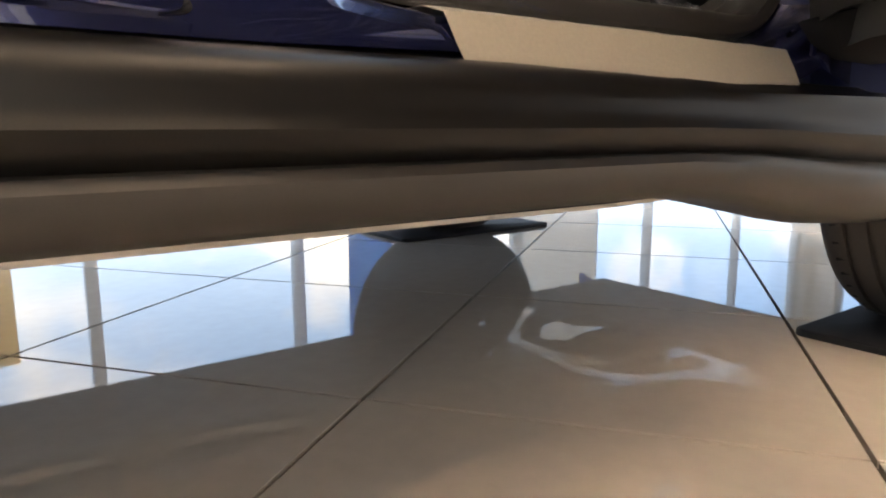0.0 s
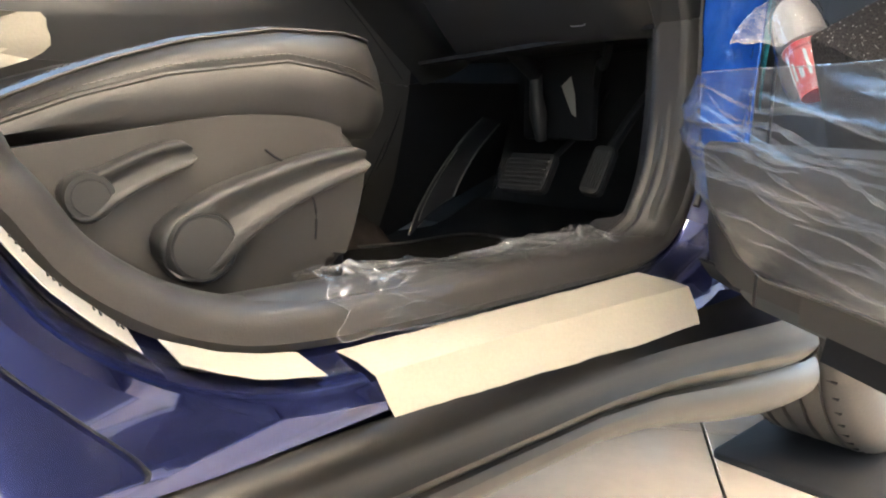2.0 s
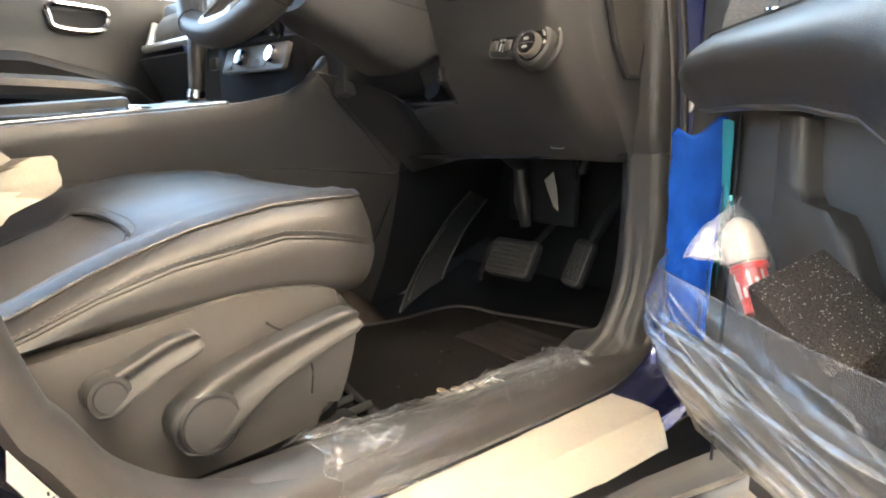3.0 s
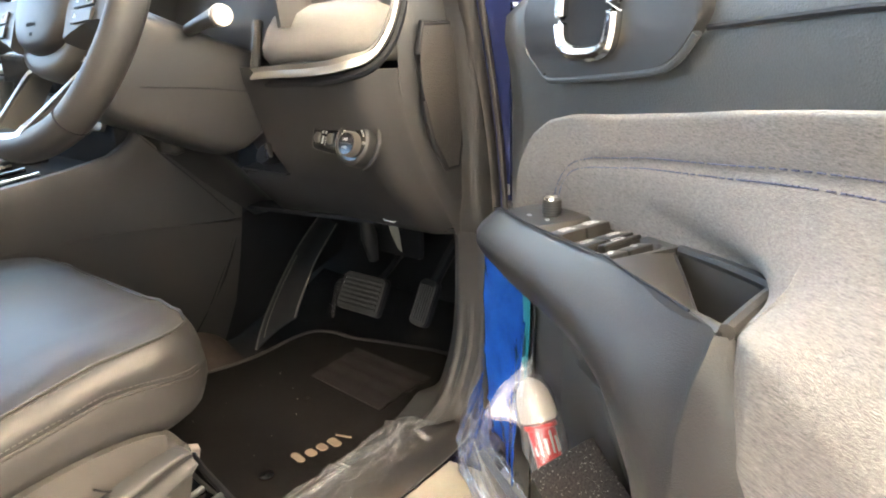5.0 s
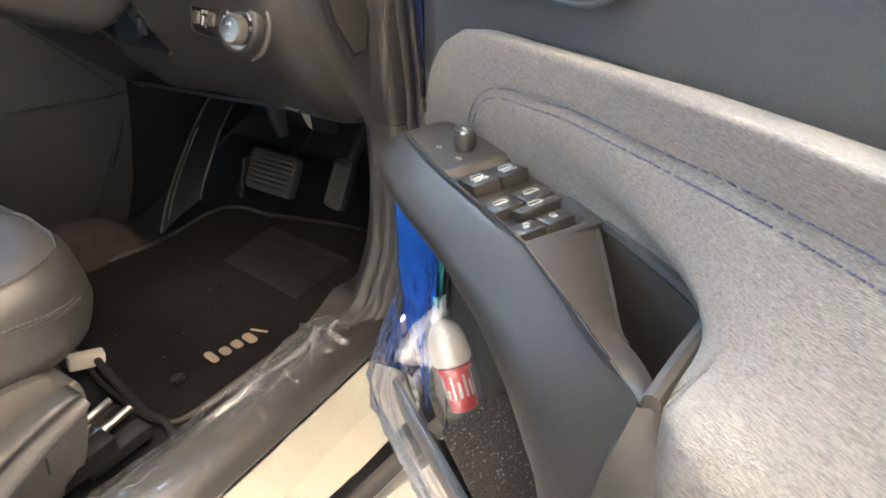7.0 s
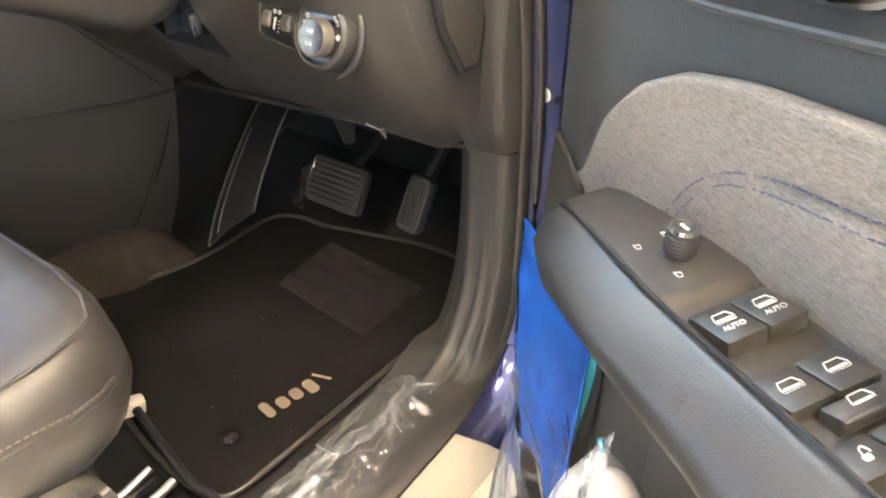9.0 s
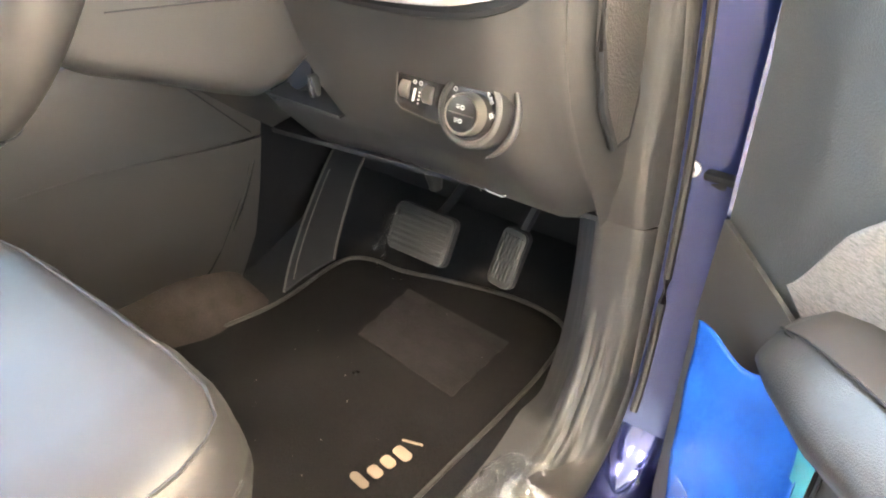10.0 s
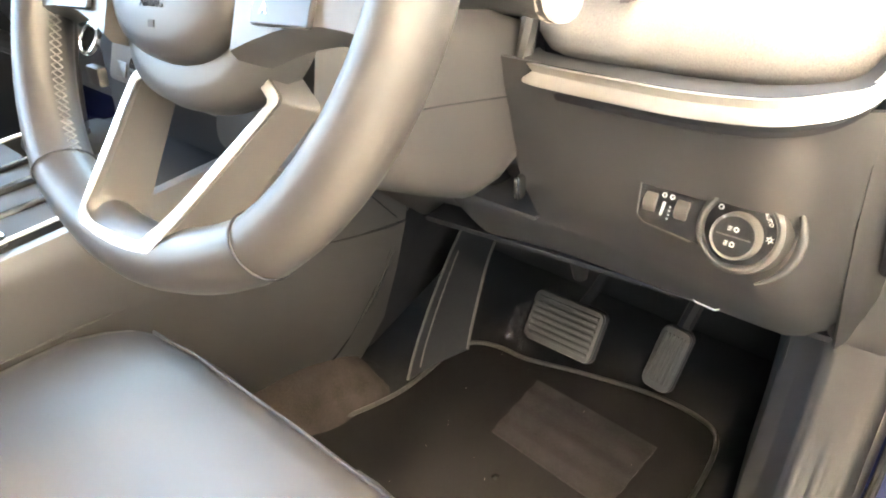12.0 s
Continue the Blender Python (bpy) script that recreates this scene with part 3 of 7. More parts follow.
# sill plate inside the opening
prof = [(0.455, 0.455), (0.460, 0.474), (0.470, 0.482), (0.49, 0.484), (0.515, 0.478), (0.535, 0.462), (0.545, 0.43), (0.55, 0.38)]
rows = [[(x, y, z - 0.012 * smooth((x - 0.3) / 0.35)) for y, z in prof] for x in (-0.3, 0.1, 0.2, 0.3, 0.4, 0.5, 0.6, 0.68, 0.73, 0.78)]
part("sill_plate", loft(rows, thick=0.003), TRIM, car, "black plastic sill plate")

# front pillar body with its hinge, and the wing beyond
rows = []
for z in (0.36, 0.45, 0.6, 0.8, 1.0, 1.2):
    rows.append([(0.855, 0.45, z), (0.868, 0.440, z), (0.880, 0.43, z), (0.888, 0.40, z), (0.890, 0.36, z), (0.90, 0.335, z), (0.95, 0.32, z)])
part("hinge_pillar", loft(rows, thick=0.003), JAMB, car, "dark blue painted hinge pillar")
for z in (0.800,):
    hb = part("hinge", box(0.869, 0.424, z + 0.008, 0.018, 0.030, 0.012, 0.004, bm=box(0.867, 0.420, z - 0.013, 0.020, 0.034, 0.010, 0.004)), DARK, car, "black door check with a bright bolt")
    part("hinge_arm", box(0.852, 0.408, z - 0.002, 0.014, 0.030, 0.008, 0.003, pose(0, 0, 0, 0, 0, 0)), DARK, hb)
    part("bolt", lathe([(0.0005, 0), (0.0075, 0), (0.0075, 0.003), (0.0055, 0.0042), (0.0028, 0.0042), (0.0005, 0.002)], axes((0.851, 0.434, z), (0, 1, 0), (-1, -0.35, 0.1)), 24), STEEL, hb)

# shell that shades the cabin
shell = [(-1.5, 1.35), (-1.0, 1.55), (-0.2, 1.60), (0.36, 1.57), (0.56, 1.50)]
rows = [[(x, 0.62 + 0.58 * 2 * k / 10, z - 0.09 * ((k - 5) / 5) ** 4) for k in range(11)] for x, z in shell]
part("roof", loft(rows, thick=0.02), PAINT, car, "dark blue roof")
part("floor_pan", box(0.0, 1.21, 0.325, 3.0, 1.36, 0.05, 0.01), UNDER, car, "dark underbody floor pan")
part("bonnet", loft([[(x, 0.40 + 1.6 * k / 8, z - 0.08 * ((k - 4) / 4) ** 4) for k in range(9)] for x, z in ((1.35, 1.08), (1.7, 1.04), (2.1, 0.95), (2.25, 0.75), (2.25, 0.35))], thick=0.01), PAINT, car)
part("front_wing", loft([[(0.945, 0.325, z), (1.1, 0.315, z), (2.2, 0.37, z)] for z in (0.72, 0.85, 1.02)], thick=0.006), PAINT, car)
part("bulkhead", box(1.22, 1.21, 0.72, 0.03, 1.44, 0.78, 0.01), DARK, car)
part("far_side", box(-0.2, 2.06, 0.72, 2.8, 0.05, 0.62, 0.02), PAINT, car)
part("tail", box(-1.55, 1.21, 0.80, 0.1, 1.6, 1.0, 0.04), PAINT, car)
rows = []
for z in (0.36, 0.45, 0.52, 0.60, 0.70, 0.80):
    x = table([(0.36, 0.86), (0.52, 0.858), (0.60, 0.871), (0.80, 0.868)], z)
    rows.append([(x, 0.543, z), (x + 0.018, 0.551, z), (x + 0.045, 0.560, z), (x + 0.10, 0.568, z), (x + 0.20, 0.572, z), (1.245, 0.574, z)])
part("kick_panel", loft(rows, thick=0.003), TRIM, car, "dark kick panel beside the pedals", 60)
part("pedal_cover", box(1.05, 0.845, 0.66, 0.02, 0.17, 0.16, 0.01), DARK, car)
part("near_side", box(-1.0, 0.47, 0.72, 1.0, 0.03, 0.6, 0.01), DARK, car)
for y, lean in ((0.56, 1), (1.86, -1)):
    part("windscreen_pillar", tube([(1.15, y - 0.10 * lean, 1.04), (0.90, y - 0.03 * lean, 1.28), (0.56, y + 0.06 * lean, 1.47)], 0.04, 8), PAINT, car)
part("centre_pillar", tube([(-0.04, 0.50, 0.7), (-0.05, 0.50, 1.05), (-0.08, 0.62, 1.53)], 0.05, 8), TRIM_GREY, car)

# light metal subframe under the engine bay
def under_plate(name, outline, z, depth=0.02, label=""):
    part(name, plate(outline, depth, Matrix.Translation((0, 0, z)), 0.004), GREYMETAL, car, label)


under_plate("subframe", [(1.368, 1.539), (1.573, 1.666), (1.60, 1.603), (1.493, 1.55), (1.387, 1.475), (1.331, 1.391), (1.331, 1.223), (1.289, 1.151), (1.316, 1.069), (1.371, 0.998), (1.442, 0.984), (1.515, 0.946), (1.576, 0.953), (1.597, 1.023), (1.528, 1.045), (1.535, 1.085), (1.631, 1.087), (1.625, 1.018), (1.624, 0.899), (1.578, 0.882), (1.553, 0.818),
                         (1.607, 0.768), (1.542, 0.784), (1.492, 0.821), (1.448, 0.923), (1.353, 0.963), (1.263, 0.991), (1.279, 1.05), (1.245, 1.092), (1.266, 1.162), (1.256, 1.261), (1.257, 1.335), (1.317, 1.465), (1.292, 1.512)], 0.245, 0.03, "cast aluminium front subframe")
under_plate("engine_sump", [(1.418, 1.403), (1.501, 1.491), (1.591, 1.516), (1.60, 1.443), (1.659, 1.371), (1.556, 1.372), (1.462, 1.346)], 0.262)
for x, y in ((1.226, 1.016), (1.218, 1.353)):
    part("bush_ring", tube([(x + 0.036 * math.cos(a), y + 0.030 * math.sin(a), 0.250) for a in (2 * math.pi * k / 20 for k in range(20))], 0.005, 6, closed=True), GREYMETAL, car)
for k in range(6):
    part("cooling_rib", tube([(1.345 + 0.010 * k, 1.585 - 0.008 * k, 0.262), (1.535 + 0.014 * k, 1.722 - 0.012 * k, 0.262)], 0.004, 6), GREYMETAL, car)
for k in range(4):
    part("gearbox_rib", tube([(1.50 + 0.022 * k, 0.87 - 0.008 * k, 0.240), (1.57 + 0.018 * k, 0.93 - 0.01 * k, 0.240)], 0.004, 6), GREYMETAL, car)
part("heat_shield", plate([(1.401, 0.76), (1.476, 0.664), (1.42, 0.645), (1.335, 0.721)], 0.004, Matrix.Translation((0, 0, 0.25)), 0.001), UNDER, car)
part("splash_shield", box(1.80, 1.20, 0.295, 1.0, 1.45, 0.02, 0.008), UNDER, car, "dark plastic splash shield")
for y0, y1 in ((0.85, 0.78), (1.2, 1.1), (1.55, 1.66)):
    part("subframe_arm", tube([(1.30, y0, 0.255), (1.42, y1, 0.245), (1.58, y1 - 0.04, 0.27)], [0.022, 0.016, 0.026], 8), GREYMETAL, car)
part("brake_pipe", tube(curve([(0.9, 0.72, 0.285), (0.4, 0.74, 0.28), (0.1, 0.80, 0.282), (-0.8, 0.82, 0.285)], 20), 0.008, 8), STEEL, car)
part("sill_flange", tube([(-1.2, 0.50, 0.272), (0.2, 0.505, 0.270), (0.62, 0.51, 0.268), (0.95, 0.53, 0.272)], 0.006, 6), GREYMETAL, car, "pale folded sill flange")
part("floor_rib", box(0.25, 0.70, 0.293, 1.2, 0.03, 0.016, 0.005), GREYMETAL, car)
part("jacking_bracket", box(0.95, 0.66, 0.285, 0.16, 0.05, 0.02, 0.004), GREYMETAL, car)
part("floor_rib", box(0.1, 1.0, 0.295, 1.5, 0.06, 0.014, 0.005), STEEL, car)
part("exhaust_pipe", tube(curve([(1.2, 1.25, 0.26), (0.7, 1.25, 0.245), (0.2, 1.33, 0.245), (-1.2, 1.45, 0.26)], 20), 0.03, 10), STEEL, car)


def wheel(m, label):
    """A wheel on its tyre, axle along y, ribbed tread."""
    w = thing("wheel", m, label=label, category="wheel")
    R, W = 0.340, 0.215
    prof = [(0.235, -W / 2 + 0.012), (0.26, -W / 2 - 0.004), (0.30, -W / 2 - 0.006), (0.325, -W / 2 + 0.006), (0.335, -W / 2 + 0.022)]
    for c in (-0.055, -0.018, 0.018, 0.055):
        prof += [(0.340, c - 0.014), (0.340, c - 0.005), (0.333, c - 0.004), (0.333, c + 0.004), (0.340, c + 0.005), (0.340, c + 0.014)]
    prof += [(r, -h) for r, h in reversed(prof[:5])]
    t = part("tyre", lathe(prof, pose(0, 0, 0, 90), 72), TYRE, w, "black tyre with a grooved tread")
    bmt = bmesh.new()
    for k in range(60):
        a = 2 * math.pi * k / 60
        for s in (-1, 1):
            box(0, s * 0.0735, 0.3378, 0.0035, 0.016, 0.003, 0, pose(0, 0, 0, 0, math.degrees(a) + 2 * s, 0) @ pose(0, 0, 0, 0, 0, 14 * s), bm=bmt)
    tagged(part("tread", bmt, DARK, t), kind="stuff")
    rim = part("rim", lathe([(0.05, -0.09), (0.07, -0.095), (0.10, -0.07), (0.20, -0.085), (0.236, -0.10), (0.242, -0.095), (0.236, 0.08), (0.19, 0.06), (0.06, 0.05)], pose(0, 0, 0, 90), 48), SILVER_PAINT, w, "silver alloy rim")
    return w


wheel(pose(1.475, 0.44, 0.34), "black-tyred front wheel standing on a rubber tray")
wheel(pose(1.475, 1.93, 0.34, 0, 0, 180), "black-tyred far front wheel standing on a rubber tray")
wheel(pose(-1.15, 0.45, 0.34), "black-tyred rear wheel on the tiled floor")
for y, s in ((0.43, 1), (1.89, -1)):
    tray = part("wheel_tray", plate(rounded(0.62, 0.275, 0.02), 0.012, pose(1.485, y, 0.0), 0.004), DARK)
    tagged(tray, "thin black rubber tray under the front wheel", "tray", "wheel trays")

# ---- driver's seat ----
seat = thing("driver_seat", pose(0, 0, 0), label="black leather driver's seat with grey stitching and plastic side shield", category="car seat")


BOLSTER = [(-0.2, 0.60), (0.0, 0.605), (0.10, 0.637), (0.17, 0.667), (0.245, 0.690), (0.33, 0.706), (0.40, 0.708), (0.44, 0.705)]


def seat_row(x, shrink=0.0):
    zb = table(BOLSTER, x) - shrink
    front = smooth((x - 0.205) / 0.05)
    zc = zb - 0.030 + 0.024 * front
    e = 0.568 + 0.045 * smooth((x - 0.38) / 0.09) ** 2 + 0.4 * shrink
    zs = table([(-0.2, 0.595), (0.1, 0.622), (0.22, 0.655), (0.34, 0.672), (0.40, 0.66), (0.47, 0.64)], x)
    zs = min(zs, zb - 0.02)
    zl = 0.598 + shrink * 0.8
    half = [(e + 0.020, zl), (e + 0.004, zl + 0.012), (e, (zl + zs) / 2), (e + 0.001, zs - 0.002), (e + 0.004, zs), (e + 0.003, zs + 0.003),
            (e + 0.012, zs + 0.55 * (zb - zs)), (e + 0.028, zb - 0.006), (e + 0.048, zb), (e + 0.075, zb - 0.003), (e + 0.105, zc + 0.004), (e + 0.13, zc), (0.74, zc - 0.002), (0.8275, zc - 0.003)]
    full = half + [(1.655 - y, z) for y, z in reversed(half[:-1])]
    bow = 0.032 * smooth((x - 0.28) / 0.17)
    return [(x + bow * (1 - min(1, abs(y - 0.8275) / 0.262) ** 2.5), y, z) for y, z in full]


st = [-0.15, -0.05, 0.03, 0.10, 0.15, 0.19, 0.205, 0.218, 0.23, 0.242, 0.256, 0.29, 0.33, 0.37, 0.40, 0.425, 0.44]
rows = [seat_row(x) for x in st] + [seat_row(0.452, 0.008), seat_row(0.460, 0.02), seat_row(0.463, 0.035)]
cushion = part("cushion", loft(rows, closed=True, caps=True), LEATHER, seat, "smooth black leather cushion", 60)
# piping and stitching along the side and over the front
side = [seat_row(x) for x in st]
part("piping", tube([(r[4][0], r[4][1] - 0.001, r[4][2]) for r in side[2:]] + [(0.468, 0.64, 0.647), (0.488, 0.70, 0.645), (0.496, 0.8275, 0.645)], 0.0022, 6), LEATHER, cushion)


top_edge = [Vector(r[7]) + Vector((0, -0.001, 0.0015)) for r in side[2:]] + [Vector(v) + Vector((0.001, 0, 0.001)) for v in seat_row(0.446, 0.003)[8:19]]
part("piping", tube(top_edge, 0.0018, 6), LEATHER, cushion)


def stitches(name, pts, mat, parent, step=0.006, length=0.004, r=0.0006):
    """Short thread bars along a line, joined into one part."""
    p = [Vector(q) for q in pts]
    bm, carry = bmesh.new(), 0.0
    for a, b in zip(p, p[1:]):
        d = (b - a).length
        s = carry
        while s < d:
            u = a.lerp(b, s / d)
            w = a.lerp(b, min(s + length, d) / d)
            if (w - u).length > 1e-4:
                tube([u, w], r, 5, bm=bm)
            s += step
        carry = s - d
    return part(name, bm, mat, parent)


stitches("stitching", [(r[5][0], r[5][1] - 0.0008, r[5][2] + 0.004) for r in side[2:]], THREAD, cushion)
stitches("stitching", [v + Vector((0, -0.003, -0.004)) for v in top_edge[:11]], THREAD, cushion)
stitches("stitching", [(r[6][0], r[6][1] - 0.0006, r[6][2] + 0.012) for r in side[2:8]], THREAD, cushion)
# seam where the insert meets the front roll
def seat_mid(x):
    return table(BOLSTER, x) - 0.0312 + 0.024 * smooth((x - 0.205) / 0.05)


seam = curve([(0.0, 0.685, 0), (0.10, 0.690, 0), (0.18, 0.695, 0), (0.222, 0.715, 0), (0.232, 0.75, 0), (0.235, 0.8275, 0), (0.232, 0.905, 0), (0.222, 0.94, 0), (0.18, 0.96, 0), (0.1, 0.965, 0), (0.0, 0.97, 0)], 60)
part("seam", tube([(v.x, v.y, seat_mid(v.x) + 0.0012) for v in seam], 0.003, 6), DARK, cushion)
stitches("stitching", [(v.x + 0.008, v.y, seat_mid(v.x + 0.008) + 0.0008) for v in seam[18:43]], THREAD, cushion)
ins = []
for k in range(9):
    y = 0.700 + 0.255 * k / 8
    ins.append([(x, y, seat_mid(x) + 0.0045) for x in (0.0, 0.04, 0.08, 0.12, 0.15, 0.18, 0.20, 0.215, 0.225)])
part("insert", loft(ins, thick=0.002), PERFORATED, seat, "perforated black leather insert")
# backrest, low part
rows = []
for z, x0 in ((0.56, -0.02), (0.62, -0.03), (0.75, -0.07), (0.95, -0.13), (1.15, -0.19), (1.22, -0.22)):
    rows.append([(x0 + dx - 0.1, 0.81 + dy, z) for dx, dy in ((0.10, 0), (0.10, -0.14), (0.14, -0.20), (0.13, -0.24), (0.06, -0.25), (-0.05, -0.22), (-0.07, 0), (-0.05, 0.22), (0.06, 0.25), (0.13, 0.24), (0.14, 0.20), (0.10, 0.14))])
part("backrest", loft(rows, closed=True, caps=True), LEATHER, seat, "", 60)

# plastic side shield with two levers
shield = curve([(-0.12, 0.585, 0), (0.0, 0.590, 0), (0.10, 0.598, 0), (0.18, 0.610, 0), (0.27, 0.622, 0), (0.345, 0.620, 0), (0.388, 0.606, 0), (0.405, 0.580, 0), (0.402, 0.545, 0), (0.385, 0.495, 0), (0.365, 0.472, 0), (0.30, 0.462, 0), (0.22, 0.456, 0), (0.0, 0.455, 0), (-0.12, 0.46, 0)], 56)
M_SHIELD = axes((0, 0.600, 0), (1, 0, 0), (0, -1, 0))
bm = plate([(v.x, v.y) for v in shield][::-1], 0.040, M_SHIELD, 0.016, 5)
part("side_shield", bm, TRIM_GREY, seat, "charcoal plastic seat side shield", 50)
part("seat_base", box(0.17, 0.81, 0.52, 0.50, 0.40, 0.17, 0.02), DARK, seat)


def lever(pivot, r, spine, widths, name, label, collar=1.2):
    """A lever with a round cap at its pivot; spine (x, z) from the pivot to the tip."""
    px, py, pz = pivot
    pts = curve([(x, 0, z) for x, z in spine], 20)
    rows = []
    for i, p in enumerate(pts):
        a, b = pts[max(i - 1, 0)], pts[min(i + 1, len(pts) - 1)]
        t = (b - a).normalized()
        n = Vector((-t.z, 0, t.x))
        w = table(widths, i / (len(pts) - 1))
        out = 0.004 * math.sin(math.pi * i / (len(pts) - 1))
        rows.append([(p.x + n.x * s * w, py + o + d, p.z + n.z * s * w) for s, o, d in ((1, 0.022, 0), (0.98, 0.004, 0), (0.92, -0.004 - out, 0), (0.80, -0.0085 - out, 0), (0.64, -0.0090 - out, 0), (0.35, -0.0062 - 0.5 * out, 0), (0.08, -0.0042 - 0.3 * out, 0), (-0.10, -0.0046 - 0.3 * out, 0), (-0.36, -0.0095 - out, 0), (-0.62, -0.0130 - out, 0), (-0.80, -0.0125 - out, 0), (-0.93, -0.005 - out, 0), (-0.98, 0.004, 0), (-1, 0.022, 0))])
    lv = part(name, loft(rows, closed=True, caps=True), TRIM, seat, label, 70)
    part("lever_boss", lathe([(r * collar, -0.02), (r * collar, 0.002), (r * (collar - 0.05), 0.0095), (r * (collar - 0.13), 0.0128), (0.001, 0.0130)], axes((px, py, pz), (1, 0, 0), (0, -1, 0)), 40), TRIM, lv)
    part("cap", lathe([(r, -0.01), (r, 0.0132), (r * 0.96, 0.0142), (r * 0.5, 0.0146), (0.001, 0.0148)], axes((px, py, pz), (1, 0, 0), (0, -1, 0)), 40), TRIM, lv)
    part("cap_groove", lathe([(r * 1.055, 0.008), (r * 1.055, 0.0138), (r * 0.985, 0.0138), (r * 0.985, 0.008)], axes((px, py, pz), (1, 0, 0), (0, -1, 0)), 40), DARK, lv)
    return lv


lever((0.147, 0.556, 0.561), 0.0135, [(0.131, 0.552), (0.148, 0.561), (0.168, 0.571), (0.200, 0.585), (0.229, 0.592)], [(0, 0.008), (0.06, 0.015), (0.14, 0.0195), (0.22, 0.0195), (0.45, 0.0150), (0.8, 0.0140), (0.94, 0.012), (1, 0.006)], "recline_lever", "charcoal plastic backrest lever", 1.45)
lever((0.228, 0.548, 0.514), 0.0265, [(0.199, 0.500), (0.228, 0.518), (0.258, 0.538), (0.30, 0.556), (0.352, 0.572), (0.396, 0.581)], [(0, 0.012), (0.04, 0.022), (0.10, 0.030), (0.17, 0.0325), (0.30, 0.030), (0.6, 0.0215), (0.88, 0.0160), (0.96, 0.0135), (1, 0.009)], "height_lever", "charcoal plastic seat height lever")
part("fabric_tag", tube([(0.298, 0.558, 0.592), (0.305, 0.556, 0.586), (0.314, 0.5575, 0.581)], 0.0013, 6), DARK, seat)
part("belt_slot", tube(curve([(0.345, 0.5595, 0.548), (0.349, 0.5595, 0.53), (0.347, 0.5595, 0.505)], 10), 0.0012, 6), DARK, seat)
# runner under the seat
for y in (0.63, 0.98):
    part("seat_rail", box(0.19, y + 0.01, 0.415, 0.52, 0.03, 0.03, 0.004), DARK, seat)
part("rail_end", tube([(0.40, 0.697, 0.417), (0.4566, 0.697, 0.415), (0.4916, 0.7025, 0.415)], 0.0048, 10), STEEL, seat, "bright steel rail end")
part("rail_end", tube([(0.38, 0.655, 0.417), (0.4161, 0.6588, 0.415), (0.4973, 0.6673, 0.415)], 0.0055, 10), STEEL, seat, "bright steel rail end")
part("rail_cover", box(0.455, 0.681, 0.405, 0.08, 0.028, 0.016, 0.004), GLOSS_BLACK, seat)
part("rail_bracket", box(0.452, 0.640, 0.398, 0.09, 0.030, 0.022, 0.006), DARK, seat)

clip = thing("cable_plug", label="cream plastic cable plug hanging under the seat", category="plug")
part("plug_body", box(0, 0, 0, 0.05, 0.02, 0.022, 0.004, pose(0.535, 0.825, 0.398, 0, 12, -20)), CREAM, clip)
part("cable", tube(curve([(0.545, 0.815, 0.396), (0.535, 0.77, 0.392), (0.525, 0.72, 0.392), (0.515, 0.665, 0.392), (0.518, 0.63, 0.390), (0.505, 0.60, 0.376)], 20), 0.006, 8), DARK, clip)

sheet = curve([(0.02, 0.02, 0), (0.04, 0.075, 0), (0.07, 0.055, 0), (0.115, 0.057, 0), (0.12, 0.04, 0), (0.122, 0.02, 0), (0.10, 0.003, 0), (0.06, -0.012, 0), (0.03, -0.03, 0), (-0.10, -0.02, 0), (-0.12, 0.08, 0)], 22, closed=True)
rows = []
for s in (0.02, 0.35, 0.7, 1.0):
    rows.append([(0.095 + v.x * s, 0.925 + 0.010 * math.sin(v.x * 60 + s * 2), 0.705 + (v.y - 0.02) * s) for v in sheet])
tagged(part("paper_sheet", loft(rows, closed=True, thick=0.0008), TAPE), "torn cream protective paper tucked beside the seat", "paper")

# ---- cabin floor ----
def floor_z(x):
    return 0.370 + 0.45 * max(0, x - 1.075)


rows = [[(x, y, floor_z(x) + 0.003 * noise.noise((x * 20, y * 20, 0)) + (0.05 * smooth((y - 1.07) / 0.09) * smooth((0.85 - x) / 0.07)) * smooth((x - 0.4) / 0.2)) for y in [0.54 + k * 0.02 for k in range(35)]] for x in [-0.2 + k * 0.05 for k in range(29)]]
tagged(part("cabin_carpet", loft(rows, thick=0.004), CARPET), "black cabin carpet", kind="structure")

# carpet hump; the light falling on it is put into its brown colour
rows = []
for i in range(15):
    x = 0.50 + 0.335 * i / 14
    e = math.sin(math.pi * i / 14) ** 0.5
    rows.append([(x, 1.033 + 0.04 * smooth((0.72 - x) / 0.1) + 0.015 * j, floor_z(x) - 0.004 + (0.105 * smooth(j / 5) + 0.010) * e * (1 - 0.15 * i / 14)) for j in range(11)])
tagged(part("carpet_hump", loft(rows, thick=0.003), HUMP), "raised black carpet beside the console, coloured brown as lit", kind="structure")

mat = thing("floor_mat", label="black velour floor mat with a tan badge and worn heel pad", category="floor mat")
MAT_EDGE = [(0.515, 0.70), (0.517, 0.655), (0.535, 0.624), (0.60, 0.617), (0.703, 0.614), (0.84, 0.609), (0.94, 0.609), (1.025, 0.621), (1.058, 0.652), (1.063, 0.735), (1.037, 0.845), (1.010, 0.93), (1.006, 0.985), (0.985, 1.026), (0.935, 1.036), (0.86, 1.031), (0.795, 1.035), (0.70, 1.062), (0.645, 1.088), (0.60, 1.085), (0.565, 1.00), (0.542, 0.86), (0.524, 0.78)]
edge = curve([(x, y, 0) for x, y in MAT_EDGE], 115, closed=True)
cx, cy = 0.78, 0.82


def mat_z(x, y):
    return floor_z(x) + 0.0125


